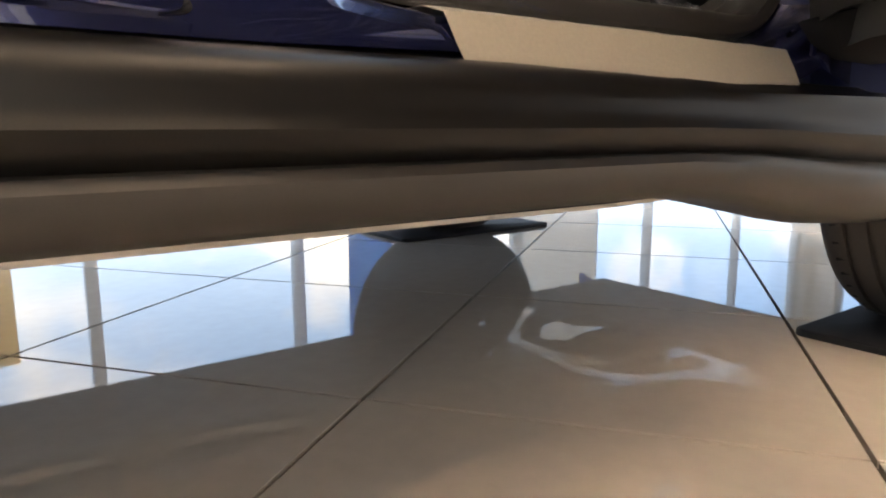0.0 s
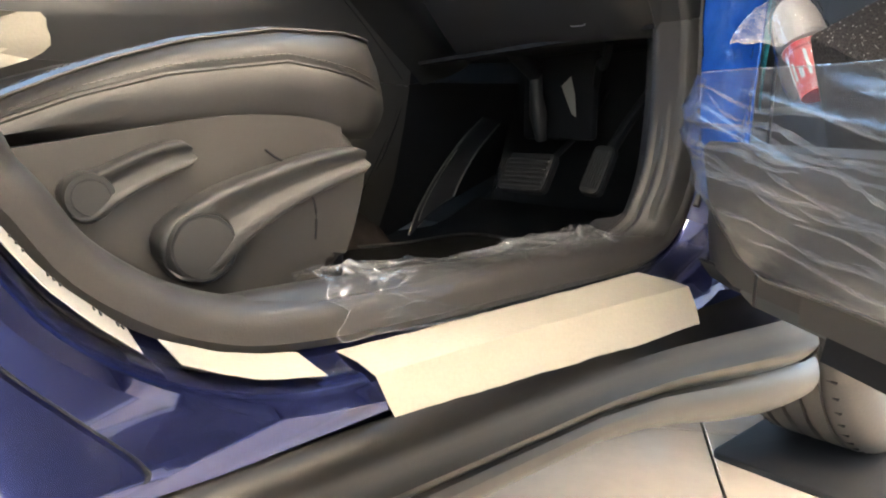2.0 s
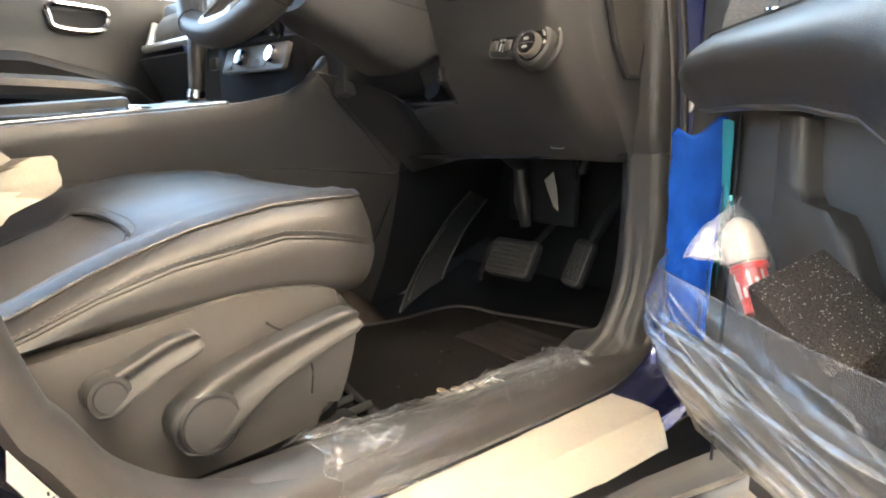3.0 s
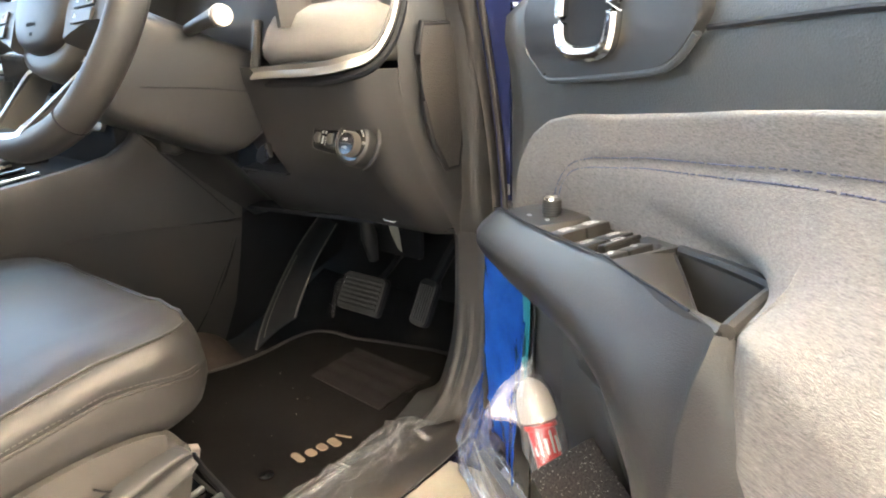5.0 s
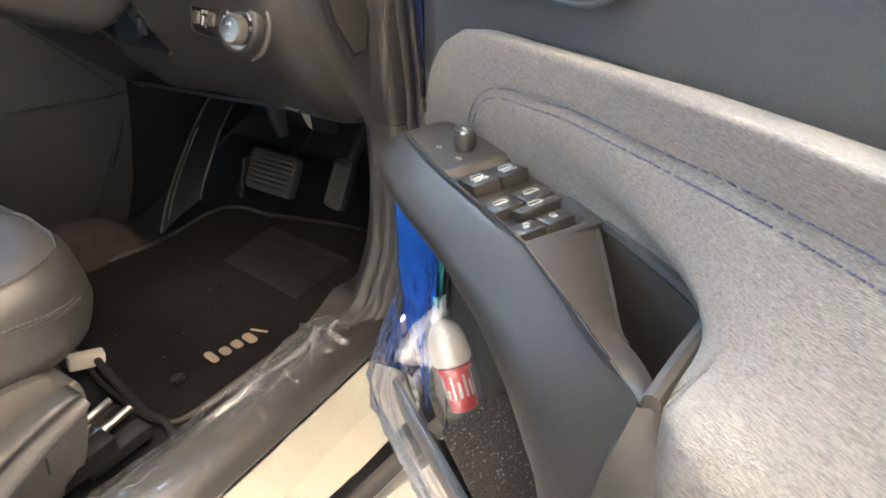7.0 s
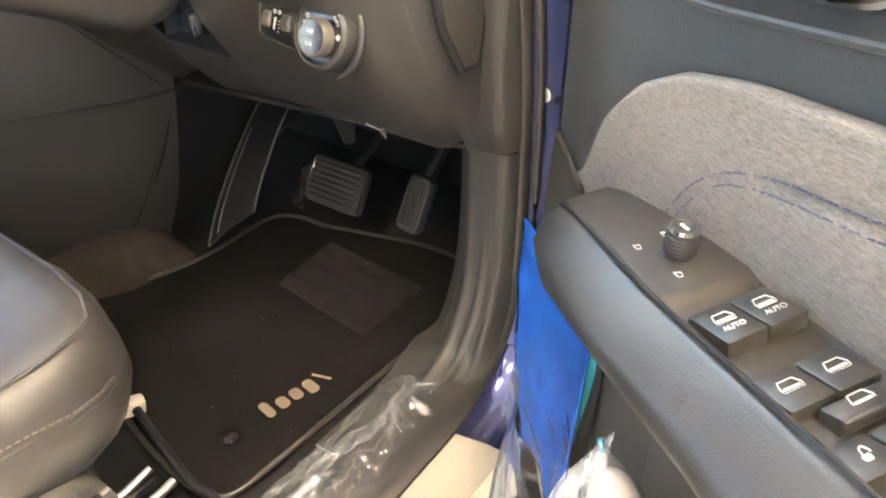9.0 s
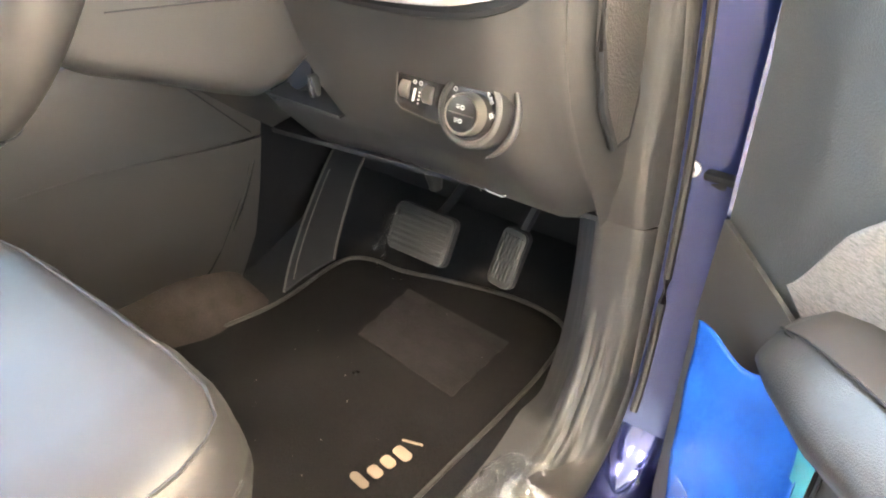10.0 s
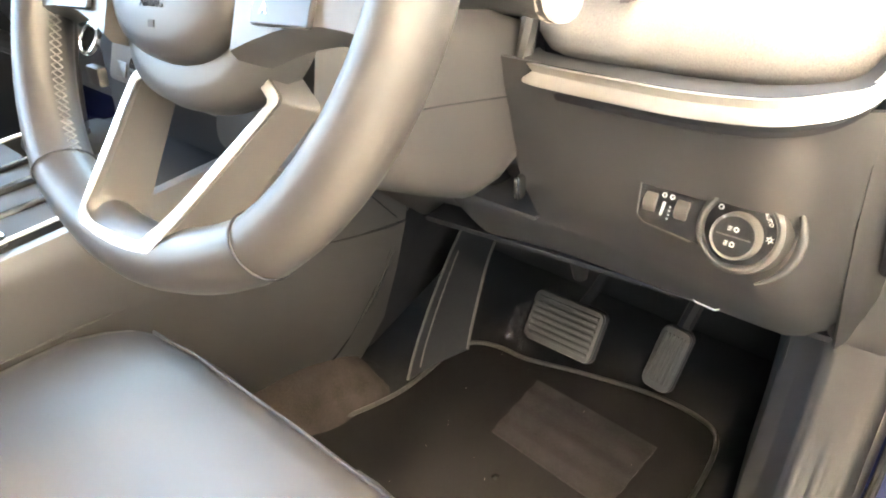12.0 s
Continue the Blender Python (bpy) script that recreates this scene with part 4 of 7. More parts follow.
rows = []
for s in (0.02, 0.2, 0.4, 0.6, 0.8, 0.95, 1.0):
    rows.append([(cx + (v.x - cx) * s, cy + (v.y - cy) * s, mat_z(cx + (v.x - cx) * s, 0)) for v in edge])
mp = part("mat_face", loft(rows, closed=True, thick=0.006), MAT, mat)
part("mat_binding", tube([(v.x, v.y, mat_z(v.x, 0) + 0.002) for v in edge], 0.0035, 8, closed=True), RUBBER, mat, "black stitched edge binding")
rows = []
M_PAD = [(0.825, 0.681), (0.963, 0.680), (0.975, 0.886), (0.842, 0.874)]
for j in range(15):
    a, b = Vector(M_PAD[0]).lerp(Vector(M_PAD[3]), j / 14), Vector(M_PAD[1]).lerp(Vector(M_PAD[2]), j / 14)
    rows.append([(*a.lerp(b, i / 14), mat_z(a.lerp(b, i / 14).x, 0) + 0.0025 + (0.003 if (i // 2) % 2 else 0)) for i in range(15)])
part("heel_pad", loft(rows, thick=0.002), MATPAD, mat, "worn ribbed heel pad")
# badge: plain tan blocks with a slanting bar
ux = Vector((0.075, -0.010, 0)).normalized()
for k, (w, h, dy) in enumerate(((0.012, 0.030, 0.004), (0.015, 0.021, 0.0), (0.015, 0.021, 0.0), (0.015, 0.027, -0.003))):
    c = Vector((0.645, 0.682, 0)) + ux * (0.021 * k)
    m = axes((c.x, c.y + dy, mat_z(c.x, 0) + 0.003), ux, (0, 0, 1))
    part("badge_block", plate(rounded(w, h, 0.006), 0.0015, m, 0.0005, 1), TAN, mat)
part("badge_bar", box(0, 0, 0, 0.028, 0.003, 0.002, 0.0005, axes((0.729, 0.672, mat_z(0.73, 0) + 0.003), (0.35, -1, 0), (0, 0, 1))), TAN, mat)
for x, y in ((0.587, 0.690), (0.617, 1.007)):
    part("mat_fixing", lathe([(0.012, 0), (0.012, 0.003), (0.008, 0.005), (0.001, 0.005)], pose(x, y, mat_z(x, 0) + 0.002), 20), GLOSS_BLACK, mat)

bm = bmesh.new()
dust = random.Random(11)
for k in range(34):
    x, y = dust.uniform(0.57, 1.0), dust.uniform(0.63, 0.98)
    r = dust.uniform(0.0003, 0.0007)
    box(x, y, mat_z(x, 0) + 0.0035, r * dust.uniform(1, 2.2), r, r, 0, bm=bm)
tagged(part("dust", bm, SPECK), "scattered pale dust specks on the floor mat", "dust", kind="stuff")

# ---- pedals ----
def ribbed_pedal(name, m, w, h, ribs, label, along):
    """A rubber pad (w along x, h along y, facing z) with ribs, on an arm."""
    p = thing(name, m, label=label, category="pedal")
    part("pedal_plate", plate(rounded(w, h, 0.012), 0.010, Matrix.Translation((0, 0, -0.010)), 0.003), DARK, p)
    pad = part("rubber_pad", plate(rounded(w - 0.002, h - 0.002, 0.012), 0.006, None, 0.003), PEDAL, p, "ribbed rubber pad")
    for k in range(ribs):
        q = (k + 0.5) / ribs - 0.5
        b = box(0, q * (h - 0.014), 0.0065, w - 0.014, (h - 0.014) / ribs * 0.6, 0.003, 0.001, seg=1) if along == "x" else box(q * (w - 0.01), 0, 0.0065, (w - 0.01) / ribs * 0.55, h - 0.02, 0.003, 0.001, seg=1)
        part("rib", b, PEDAL, pad)
    return p


bp = ribbed_pedal("brake_pedal", axes((0.955, 0.838, 0.524), (0, -1, 0.01), (-0.86, 0, 0.5)), 0.112, 0.076, 7, "wide black ribbed brake pedal on a steel arm", "x")
part("pedal_arm", tube([(0, 0, -0.01), (0.005, 0.06, -0.05), (0.012, 0.16, -0.10), (0.012, 0.24, -0.11)], 0.008, 8, squash=0.5), DARK, bp)
ap = ribbed_pedal("accelerator_pedal", axes((0.965, 0.69, 0.535), (-0.02, -1, -0.08), (-0.9, -0.12, 0.42)), 0.042, 0.088, 6, "narrow black ribbed accelerator pedal", "y")
part("pedal_arm", tube([(0, 0.03, -0.01), (0, 0.10, -0.03), (0, 0.18, -0.06)], 0.010, 8), DARK, ap)

rest = thing("footrest", label="black moulded footrest beside the pedals", category="footrest")
rl = curve([(0.832, 1.028, 0.400), (0.862, 1.036, 0.445), (0.92, 1.050, 0.505), (1.0, 1.068, 0.570), (1.08, 1.080, 0.622)], 16)
rr = curve([(0.872, 0.944, 0.478), (0.890, 0.953, 0.496), (0.93, 0.972, 0.524), (0.99, 0.998, 0.562), (1.07, 1.020, 0.610)], 16)
rows = [[a.lerp(b, k / 10) + Vector((-0.004 * math.sin(math.pi * k / 10), 0, 0.004 * math.sin(math.pi * k / 10))) for k in range(11)] for a, b in zip(rl, rr)]
part("rest_pad", loft(rows, thick=0.003), DARK, rest)
part("rest_edge", tube(rl, 0.0026, 6), EDGE, rest)
part("rest_edge", tube(rr, 0.0020, 6), EDGE, rest)
mid_l = [a.lerp(b, 0.22) + Vector((-0.003, 0, 0.004)) for a, b in zip(rl[1:12], rr[1:12])]
part("rest_groove", tube(mid_l, 0.0012, 6), THREAD, rest)

shaft = thing("steering_shaft", label="dark steering shaft with a joint above the pedals", category="steering shaft")
part("shaft_rod", tube([(0.75, 0.83, 0.83), (0.98, 0.845, 0.70)], 0.016, 12), DARK, shaft)
part("shaft_joint", tube([(0.98, 0.845, 0.70), (0.985, 0.845, 0.655), (0.99, 0.845, 0.63), (1.0, 0.845, 0.58)], [0.012, 0.013, 0.017, 0.010], 12), TRIM, shaft)
tagged(part("paper_tag", loft([[(0.97, 0.775, 0.675), (0.97, 0.755, 0.69)], [(0.965, 0.762, 0.655), (0.965, 0.742, 0.66)], [(0.97, 0.752, 0.628), (0.97, 0.742, 0.622)]], thick=0.0008), PAPER), "white paper tag hanging from the wiring", "tag")
tagged(part("wiring", tube(curve([(0.86, 0.60, 0.73), (0.93, 0.66, 0.70), (1.0, 0.72, 0.71), (1.08, 0.80, 0.66), (1.1, 0.9, 0.70)], 20), 0.007, 8), DARK), "black wiring loom under the dashboard", "wiring")

# ---- centre console ----
console = thing("centre_console", label="charcoal centre console with a silver edge and gear lever", category="console")
def flank(x):
    return 1.062 - 0.055 * smooth((x - 0.46) / 0.36)


rows = []
for x, zt in ((-0.3, 0.735), (0.0, 0.760), (0.2, 0.779), (0.34, 0.792), (0.44, 0.801), (0.54, 0.813), (0.61, 0.828), (0.645, 0.850), (0.672, 0.880), (0.70, 0.925), (0.75, 0.935), (0.83, 0.90)):
    y = flank(x)
    zl = 0.700 - 0.018 * smooth((x - 0.6) / 0.25)
    rows.append([(x, y + 0.06, zl - 0.012), (x, y + 0.024, zl - 0.004), (x, y + 0.013, zl - 0.002), (x, y + 0.007, zl + 0.03), (x, y + 0.001, zt - 0.03), (x, y + 0.003, zt - 0.010), (x, y + 0.010, zt - 0.001), (x, y + 0.020, zt), (x, y + 0.038, zt - 0.008)])
part("side_panel", loft(rows, thick=0.006), TRIM_SOFT, console, "soft black upper side panel")
rows = []
for x in (-0.3, 0.2, 0.5, 0.62, 0.74, 0.80, 0.83):
    y = flank(x) + 0.016
    zt = 0.700 - 0.022 * smooth((x - 0.6) / 0.25)
    rows.append([(x, y + 0.0, zt), (x, y + 0.003, zt - 0.01), (x, y + 0.020, 0.60), (x, y + 0.052, 0.50), (x, y + 0.090, 0.43), (x, y + 0.13, 0.36)])
part("lower_panel", loft(rows, thick=0.004), TRIM_SOFT, console, "grained black lower side panel")
rows = []
for k in range(9):
    s = k / 8
    rows.append([(0.828 - 0.09 * s, 1.028 + 0.13 * s ** 1.7, 0.682 - 0.31 * s), (0.90 - 0.02 * s, 1.060 + 0.10 * s ** 1.7, 0.69 - 0.31 * s), (1.22, 1.10 + 0.06 * s, 0.70 - 0.2 * s)])
part("tunnel_side", loft(rows, thick=0.004), DARK, console)
part("panel_seam", tube(curve([(0.635, 1.036, 0.885), (0.68, 1.023, 0.83), (0.74, 1.013, 0.765), (0.812, 1.018, 0.690)], 12), 0.0009, 6), DARK, console)
part("panel_seam", tube(curve([(0.818, 1.022, 0.680), (0.80, 1.041, 0.60), (0.765, 1.080, 0.49), (0.745, 1.115, 0.43)], 10), 0.0014, 6), DARK, console)
part("top_plate", box(0.12, 1.23, 0.768, 0.82, 0.26, 0.02, 0.004, pose(0, 0, 0, 0, -3, 0)), DARK, console, "black top plate")
for y, r, mt in ((1.098, 0.0022, SILVER_TRIM), (1.150, 0.004, GLOSS_BLACK), (1.205, 0.006, GLOSS_BLACK), (1.262, 0.004, GLOSS_BLACK), (1.345, 0.0022, SILVER_TRIM)):
    part("silver_edge", tube([(-0.3, y, 0.738), (0.0, y, 0.763), (0.2, y, 0.782), (0.34, y, 0.795), (0.44, y, 0.804), (0.52, y, 0.812)], r, 8), mt, console, "bright edge strip")
part("far_shoulder", box(0.12, 1.372, 0.755, 0.80, 0.045, 0.06, 0.012, pose(0, 0, 0, 0, -5, 0)), TRIM_SOFT, console)
part("tray_well", box(0.60, 1.22, 0.765, 0.14, 0.26, 0.08, 0.01), DARK, console)
stick = part("gear_lever", tube([(0.543, 1.275, 0.80), (0.546, 1.275, 0.83), (0.552, 1.278, 0.90), (0.56, 1.28, 0.945)], [0.020, 0.014, 0.017, 0.020], 14), LEATHER, console, "black leather gear lever")
part("lever_collar", tube([(0.543, 1.275, 0.822), (0.546, 1.275, 0.836)], 0.0165, 20), CHROME, stick, "chrome collar")
part("gear_gaiter", box(0.545, 1.275, 0.808, 0.10, 0.09, 0.02, 0.008), DARK, console)
part("parking_switch", box(0.38, 1.107, 0.800, 0.035, 0.02, 0.014, 0.004), CHROME, console)
# heater controls below the screen
m_hv = axes((0.612, 1.170, 0.893), (0, -1, 0), (-0.95, 0, 0.31))
hv = part("climate_panel", plate(rounded(0.24, 0.050, 0.008), 0.008, m_hv @ Matrix.Translation((0, 0, -0.008)), 0.002), SILVER_PAINT, console, "silver climate control panel")
for x in (0.080, -0.035):
    part("climate_knob", lathe([(0.015, 0), (0.015, 0.012), (0.013, 0.014), (0.001, 0.014)], m_hv @ Matrix.Translation((x, 0, 0)), 24), CHROME, hv)
for x in (-0.09, 0.01, 0.04):
    part("climate_button", plate(rounded(0.024, 0.018, 0.003), 0.004, m_hv @ Matrix.Translation((x, -0.01, -0.0025)), 0.001), SILVER_PAINT, hv)
part("start_button", lathe([(0.019, 0), (0.019, 0.005), (0.016, 0.006), (0.0145, 0.003), (0.001, 0.003)], axes((0.578, 1.248, 0.925), (0, 1, 0), (-0.85, -0.2, 0.5)), 32), CHROME, console, "round chrome-ringed start button")
part("button_face", lathe([(0.0145, 0.002), (0.0145, 0.0045), (0.001, 0.0045)], axes((0.578, 1.248, 0.925), (0, 1, 0), (-0.85, -0.2, 0.5)), 32), GLOSS_BLACK, console)
part("stack_face", box(0.612, 1.22, 0.957, 0.03, 0.30, 0.07, 0.01, None), GLOSS_BLACK, console)
part("stack_base", box(0.645, 1.21, 0.85, 0.03, 0.30, 0.16, 0.008, None), DARK, console)
part("socket_cover", box(0.575, 1.25, 0.885, 0.012, 0.03, 0.022, 0.003), TRIM_GREY, console)

# ---- dashboard ----
dash = thing("dashboard", label="charcoal dashboard with a grey fabric pad and silver trim line", category="dashboard")
DASH = [(0.728, 0.822), (0.735, 0.812), (0.75, 0.792), (0.80, 0.746), (0.85, 0.712), (0.90, 0.689), (0.95, 0.672), (0.975, 0.668)]


def dash_x(z, y):
    x = table(DASH, z)
    x += 0.040 * smooth((0.548 - y) / 0.05) ** 1.5
    if y > 0.752:
        x += 0.050 * smooth((y - 0.752) / 0.014) * smooth((z - 0.808) / 0.008)
    return x


ZS = [0.728, 0.731, 0.737, 0.745, 0.76, 0.78, 0.795, 0.805, 0.8085, 0.812, 0.8165, 0.825, 0.85, 0.875, 0.90, 0.925, 0.95, 0.97]
YS = [0.500, 0.503, 0.508, 0.515, 0.525, 0.54, 0.56, 0.60, 0.65, 0.70, 0.735, 0.747, 0.752, 0.757, 0.762, 0.768, 0.78, 0.82, 0.86]
rows = [[(dash_x(z, y) + (0.012 if i == 0 else 0), y, z - 0.020 * smooth((y - 0.75) / 0.2)) for y in YS] for i, z in enumerate(ZS)]
lower = part("knee_panel", loft(rows, thick=0.004), TRIM, dash, "grained black knee panel", 50)
seam_pts = [Vector(v) for v in ((0.855, 1.012, 0.684), (0.835, 1.010, 0.700), (0.79, 1.008, 0.735), (0.74, 1.010, 0.778), (0.69, 1.016, 0.828), (0.655, 1.024, 0.865))]
knee_pts = [Vector((dash_x(z, 0.74) + (0.012 if z < 0.73 else 0), 0.858, z - 0.020 * smooth(0.108 / 0.2))) for z in (0.728, 0.737, 0.755, 0.775, 0.795, 0.8085)]
rows = []
for k in range(13):
    s = k / 12
    rows.append([a.lerp(b, s) + Vector((0.030 * math.sin(math.pi * s), 0, 0.004 * math.sin(math.pi * s))) for a, b in zip(knee_pts, seam_pts)])
part("lower_cover", loft(rows, thick=0.004), TRIM, dash, "dark cover between knee panel and console", 60)
part("column_shelf", loft([[(0.728, y, 0.8095), (0.76, y, 0.813), (0.82, y, 0.822)] for y in (0.752, 0.80, 0.86)], thick=0.003), TRIM, dash, "small glossy shelf under the steering column")
part("shelf_lip", tube([(dash_x(0.8085, 0.74) - 0.001, y, 0.8085) for y in (0.756, 0.80, 0.86)], 0.0016, 6), TRIM, dash)
part("under_tray", loft([[(0.822, 0.50, 0.733), (0.80, 0.955, 0.712)], [(1.2, 0.50, 0.76), (1.2, 0.98, 0.74)]], thick=0.006), DARK, dash)
# end of the dashboard with its textured cover
rows = []
for z, xa, xb in ((0.728, 0.828, 0.85), (0.78, 0.797, 0.85), (0.83, 0.765, 0.85), (0.88, 0.738, 0.85), (0.93, 0.720, 0.85), (0.98, 0.715, 0.85), (1.05, 0.72, 0.87), (1.12, 0.78, 0.9)):
    rows.append([(xa - 0.004, 0.502, z), (xa + 0.003, 0.494, z), (xa + 0.012, 0.489, z), ((xa + xb) / 2, 0.483, z), (xb, 0.481, z)])
part("end_panel", loft(rows, thick=0.004), TRIM, dash)
cover = [(0.772, 0.838), (0.796, 0.838), (0.803, 0.87), (0.808, 1.02), (0.730, 1.02), (0.721, 0.985), (0.728, 0.93), (0.744, 0.88)]
part("end_cover", plate([(x, z) for x, z in cover][::-1], 0.008, axes((0, 0.4835, 0), (1, 0, 0), (0, -1, 0)), 0.003), PERFORATED, dash, "fine-textured side cover")
part("cover_groove", tube([(x, 0.479, z) for x, z in cover], 0.0042, 8, closed=True), DARK, dash)
# silver line under the fabric pad
line = curve([(0.690, 0.750, 0.957), (0.668, 0.725, 0.960), (0.652, 0.66, 0.965), (0.645, 0.59, 0.969), (0.648, 0.535, 0.976), (0.668, 0.507, 0.990), (0.690, 0.496, 1.02), (0.705, 0.492, 1.06)], 36)
rows, shelf = [], []
for i, p in enumerate(line):
    r = smooth((0.53 - p.y) / 0.03)
    a = Vector((-0.55, -0.2 * r, 1 - r)).normalized()
    b = Vector((-0.8, -0.55 * r, -0.45 - 0.2 * r)).normalized()
    o = Vector((0.02, 0.008 * r, 0))
    shelf.append([p + o + 0.010 * Vector((0.4, 0, 0.9 * (1 - r) + 0.2)), p + 0.011 * a + 0.5 * o, p + 0.0105 * a + 0.25 * o])
    rows.append([p + 0.010 * a + 0.3 * o, p + 0.010 * a, p + 0.003 * a, p + 0.006 * b, p + 0.013 * b + Vector((0.006, 0, 0)), p + o + 0.012 * b])
part("line_shelf", loft(shelf, thick=0.002), DARK, dash)
part("silver_line", loft(rows, thick=0.002), SILVER_TRIM, dash, "satin silver trim line")
part("line_gap", tube([p + Vector((0.014, 0.004, -0.014)) for p in line], 0.006, 8), DARK, dash)


def pad_rows(y0, y1):
    out = []
    for k in range(13):
        s = k / 12
        y = y0 + (y1 - y0) * s
        e = 0.016 * (1 - min(1, 8 * s, 8 * (1 - s)))
        lift = 0.012 * (1 - s)
        out.append([(0.672 + 0.03 * abs(2 * s - 1) ** 3 + dx + (e if dx < 0.1 else 0), y, z + lift - e * (z > 1.0)) for dx, z in
                    ((0.022, 0.966), (0.008, 0.970), (-0.002, 0.980), (-0.003, 0.995), (0.004, 1.015), (0.018, 1.032), (0.05, 1.045), (0.12, 1.055), (0.25, 1.06))])
    return out


part("fabric_pad", loft(pad_rows(0.502, 0.752), thick=0.004), FABRIC, dash, "grey woven fabric dashboard pad", 60)
part("fabric_pad", loft(pad_rows(1.40, 1.90), thick=0.004), FABRIC, dash, "grey woven fabric dashboard pad", 60)
part("silver_line", tube(curve([(0.66, 1.36, 0.955), (0.65, 1.5, 0.957), (0.65, 1.8, 0.955), (0.69, 1.90, 0.97), (0.72, 1.93, 1.03)], 20), 0.010, 8), SILVER_TRIM, dash)
part("glovebox", loft([[(0.68 + 0.12 * s, y, 0.94 - 0.22 * s) for y in (1.40, 1.65, 1.93)] for s in (0, 0.3, 0.6, 1)], thick=0.01), TRIM, dash)
part("centre_fascia", box(0.80, 1.20, 0.95, 0.24, 0.44, 0.26, 0.02), TRIM_SOFT, dash)
part("dash_top", box(0.98, 1.2, 1.03, 0.52, 1.40, 0.10, 0.03), TRIM_SOFT, dash)
part("cluster_hood", loft([[(x, 0.82 + 0.17 * math.cos(a) * k, 1.02 + 0.15 * math.sin(a) * k) for a in (math.pi * j / 12 for j in range(13))] for x, k in ((0.66, 1.0), (0.72, 0.98), (0.95, 0.7))], thick=0.006), TRIM_SOFT, dash)
part("cluster_screen", box(0.74, 0.82, 1.08, 0.01, 0.26, 0.12, 0.004), SCREEN, dash)
part("air_vent", box(0.70, 1.22, 1.02, 0.03, 0.30, 0.045, 0.006), GLOSS_BLACK, dash)
part("screen", box(0.66, 1.20, 1.13, 0.016, 0.27, 0.16, 0.006), SCREEN, dash, "dark centre touchscreen")

# light switch unit
NRM = Vector((-0.90, 0, 0.30)).normalized()
m_sw = axes((0.688, 0.560, 0.8775), (0, -1, 0), NRM) @ Matrix.Diagonal((0.86, 0.86, 0.86, 1))
unit = part("light_switch", lathe([(0.036, -0.014), (0.0355, 0.002), (0.034, 0.007), (0.031, 0.0095), (0.029, 0.009), (0.0275, 0.006), (0.001, 0.006)], m_sw, 48), TRIM, dash, "round light switch with white symbols", 30)
part("switch_dial", lathe([(0.0275, 0.005), (0.0272, 0.0066), (0.001, 0.0066)], m_sw, 48), GLOSS_BLACK, unit)
knob = part("rotary_knob", lathe([(0.0195, 0.004), (0.0186, 0.017), (0.0176, 0.0190), (0.0163, 0.0185), (0.001, 0.0185)], m_sw @ Matrix.Translation((0, -0.004, 0)), 40), KNOB, unit, "satin grey rotary knob", 25)
part("knob_face", lathe([(0.0162, 0.0175), (0.0158, 0.0192), (0.001, 0.0194)], m_sw @ Matrix.Translation((0, -0.004, 0)), 40), GLOSS_BLACK, unit)
part("knob_split", box(0, -0.004, 0.0195, 0.026, 0.0006, 0.0006, 0, m_sw), TRIM_GREY, unit)
part("knob_mark", box(0, 0.0172, 0.0135, 0.0028, 0.0022, 0.012, 0.001, m_sw @ Matrix.Translation((0, -0.004, 0)) @ pose(0, 0, 0, 0, 0, 40)), WHITE, unit)
# plate with two thumb wheels beside it
wl = part("dimmer_plate", plate([(-0.090, 0.018), (-0.020, 0.024), (-0.020, -0.022), (-0.078, -0.017), (-0.086, -0.012)][::-1], 0.004, m_sw, 0.002), GLOSS_BLACK, dash, "black dimmer plate with two grooved wheels")
part("plate_edge", tube([m_sw @ Vector(v) for v in ((-0.090, 0.018, 0.004), (-0.086, -0.012, 0.004), (-0.078, -0.017, 0.004), (-0.035, -0.021, 0.004))], 0.0006, 6), TRIM_GREY, wl)
for x in (-0.077, -0.049):
    tw = part("thumb_wheel", lathe([(0.0085, -0.0055), (0.0095, -0.0048), (0.0095, 0.0048), (0.0085, 0.0055)], m_sw @ pose(x, 0.002, -0.001, 0, 90, 0), 24), KNOB, wl, "", 20)
part("dimmer_wedge", plate([(-0.0010, -0.007), (0.0008, -0.007), (0.0018, 0.005), (-0.0005, 0.005)], 0.001, m_sw @ Matrix.Translation((-0.0655, 0.0, 0.004)), 0), WHITE, wl)


def symbol_bar(m, x, y, w, h, parent, up=0.007, mat=WHITE):
    return part("symbol", box(x, y, up, w, h, 0.0006, 0, m), mat, parent)


def symbol_ring(m, x, y, r, parent, up=0.007, mat=WHITE):
    return part("symbol", tube([m @ Vector((x + r * math.cos(a), y + r * math.sin(a), up)) for a in (2 * math.pi * k / 14 for k in range(14))], 0.0004, 4, closed=True), mat, parent)


def words(text, m, size, parent, mat=WHITE, name="lettering"):
    """Raised lettering as a mesh under parent, centred at m."""
    cu = bpy.data.curves.new(name, "FONT")
    cu.body, cu.size, cu.extrude, cu.align_x, cu.align_y = text, size, 0.0002, "CENTER", "CENTER"
    tmp = bpy.data.objects.new(name, cu)
    me = bpy.data.meshes.new_from_object(tmp)
    bpy.data.objects.remove(tmp)
    me.transform(m)
    me.materials.append(mat)
    ob = new(name, me)
    ob.parent = parent
    return ob


def at_dial(deg, r=0.0235):
    return m_sw @ pose(r * math.cos(radians(deg)), r * math.sin(radians(deg)), 0, 0, 0, deg - 90)


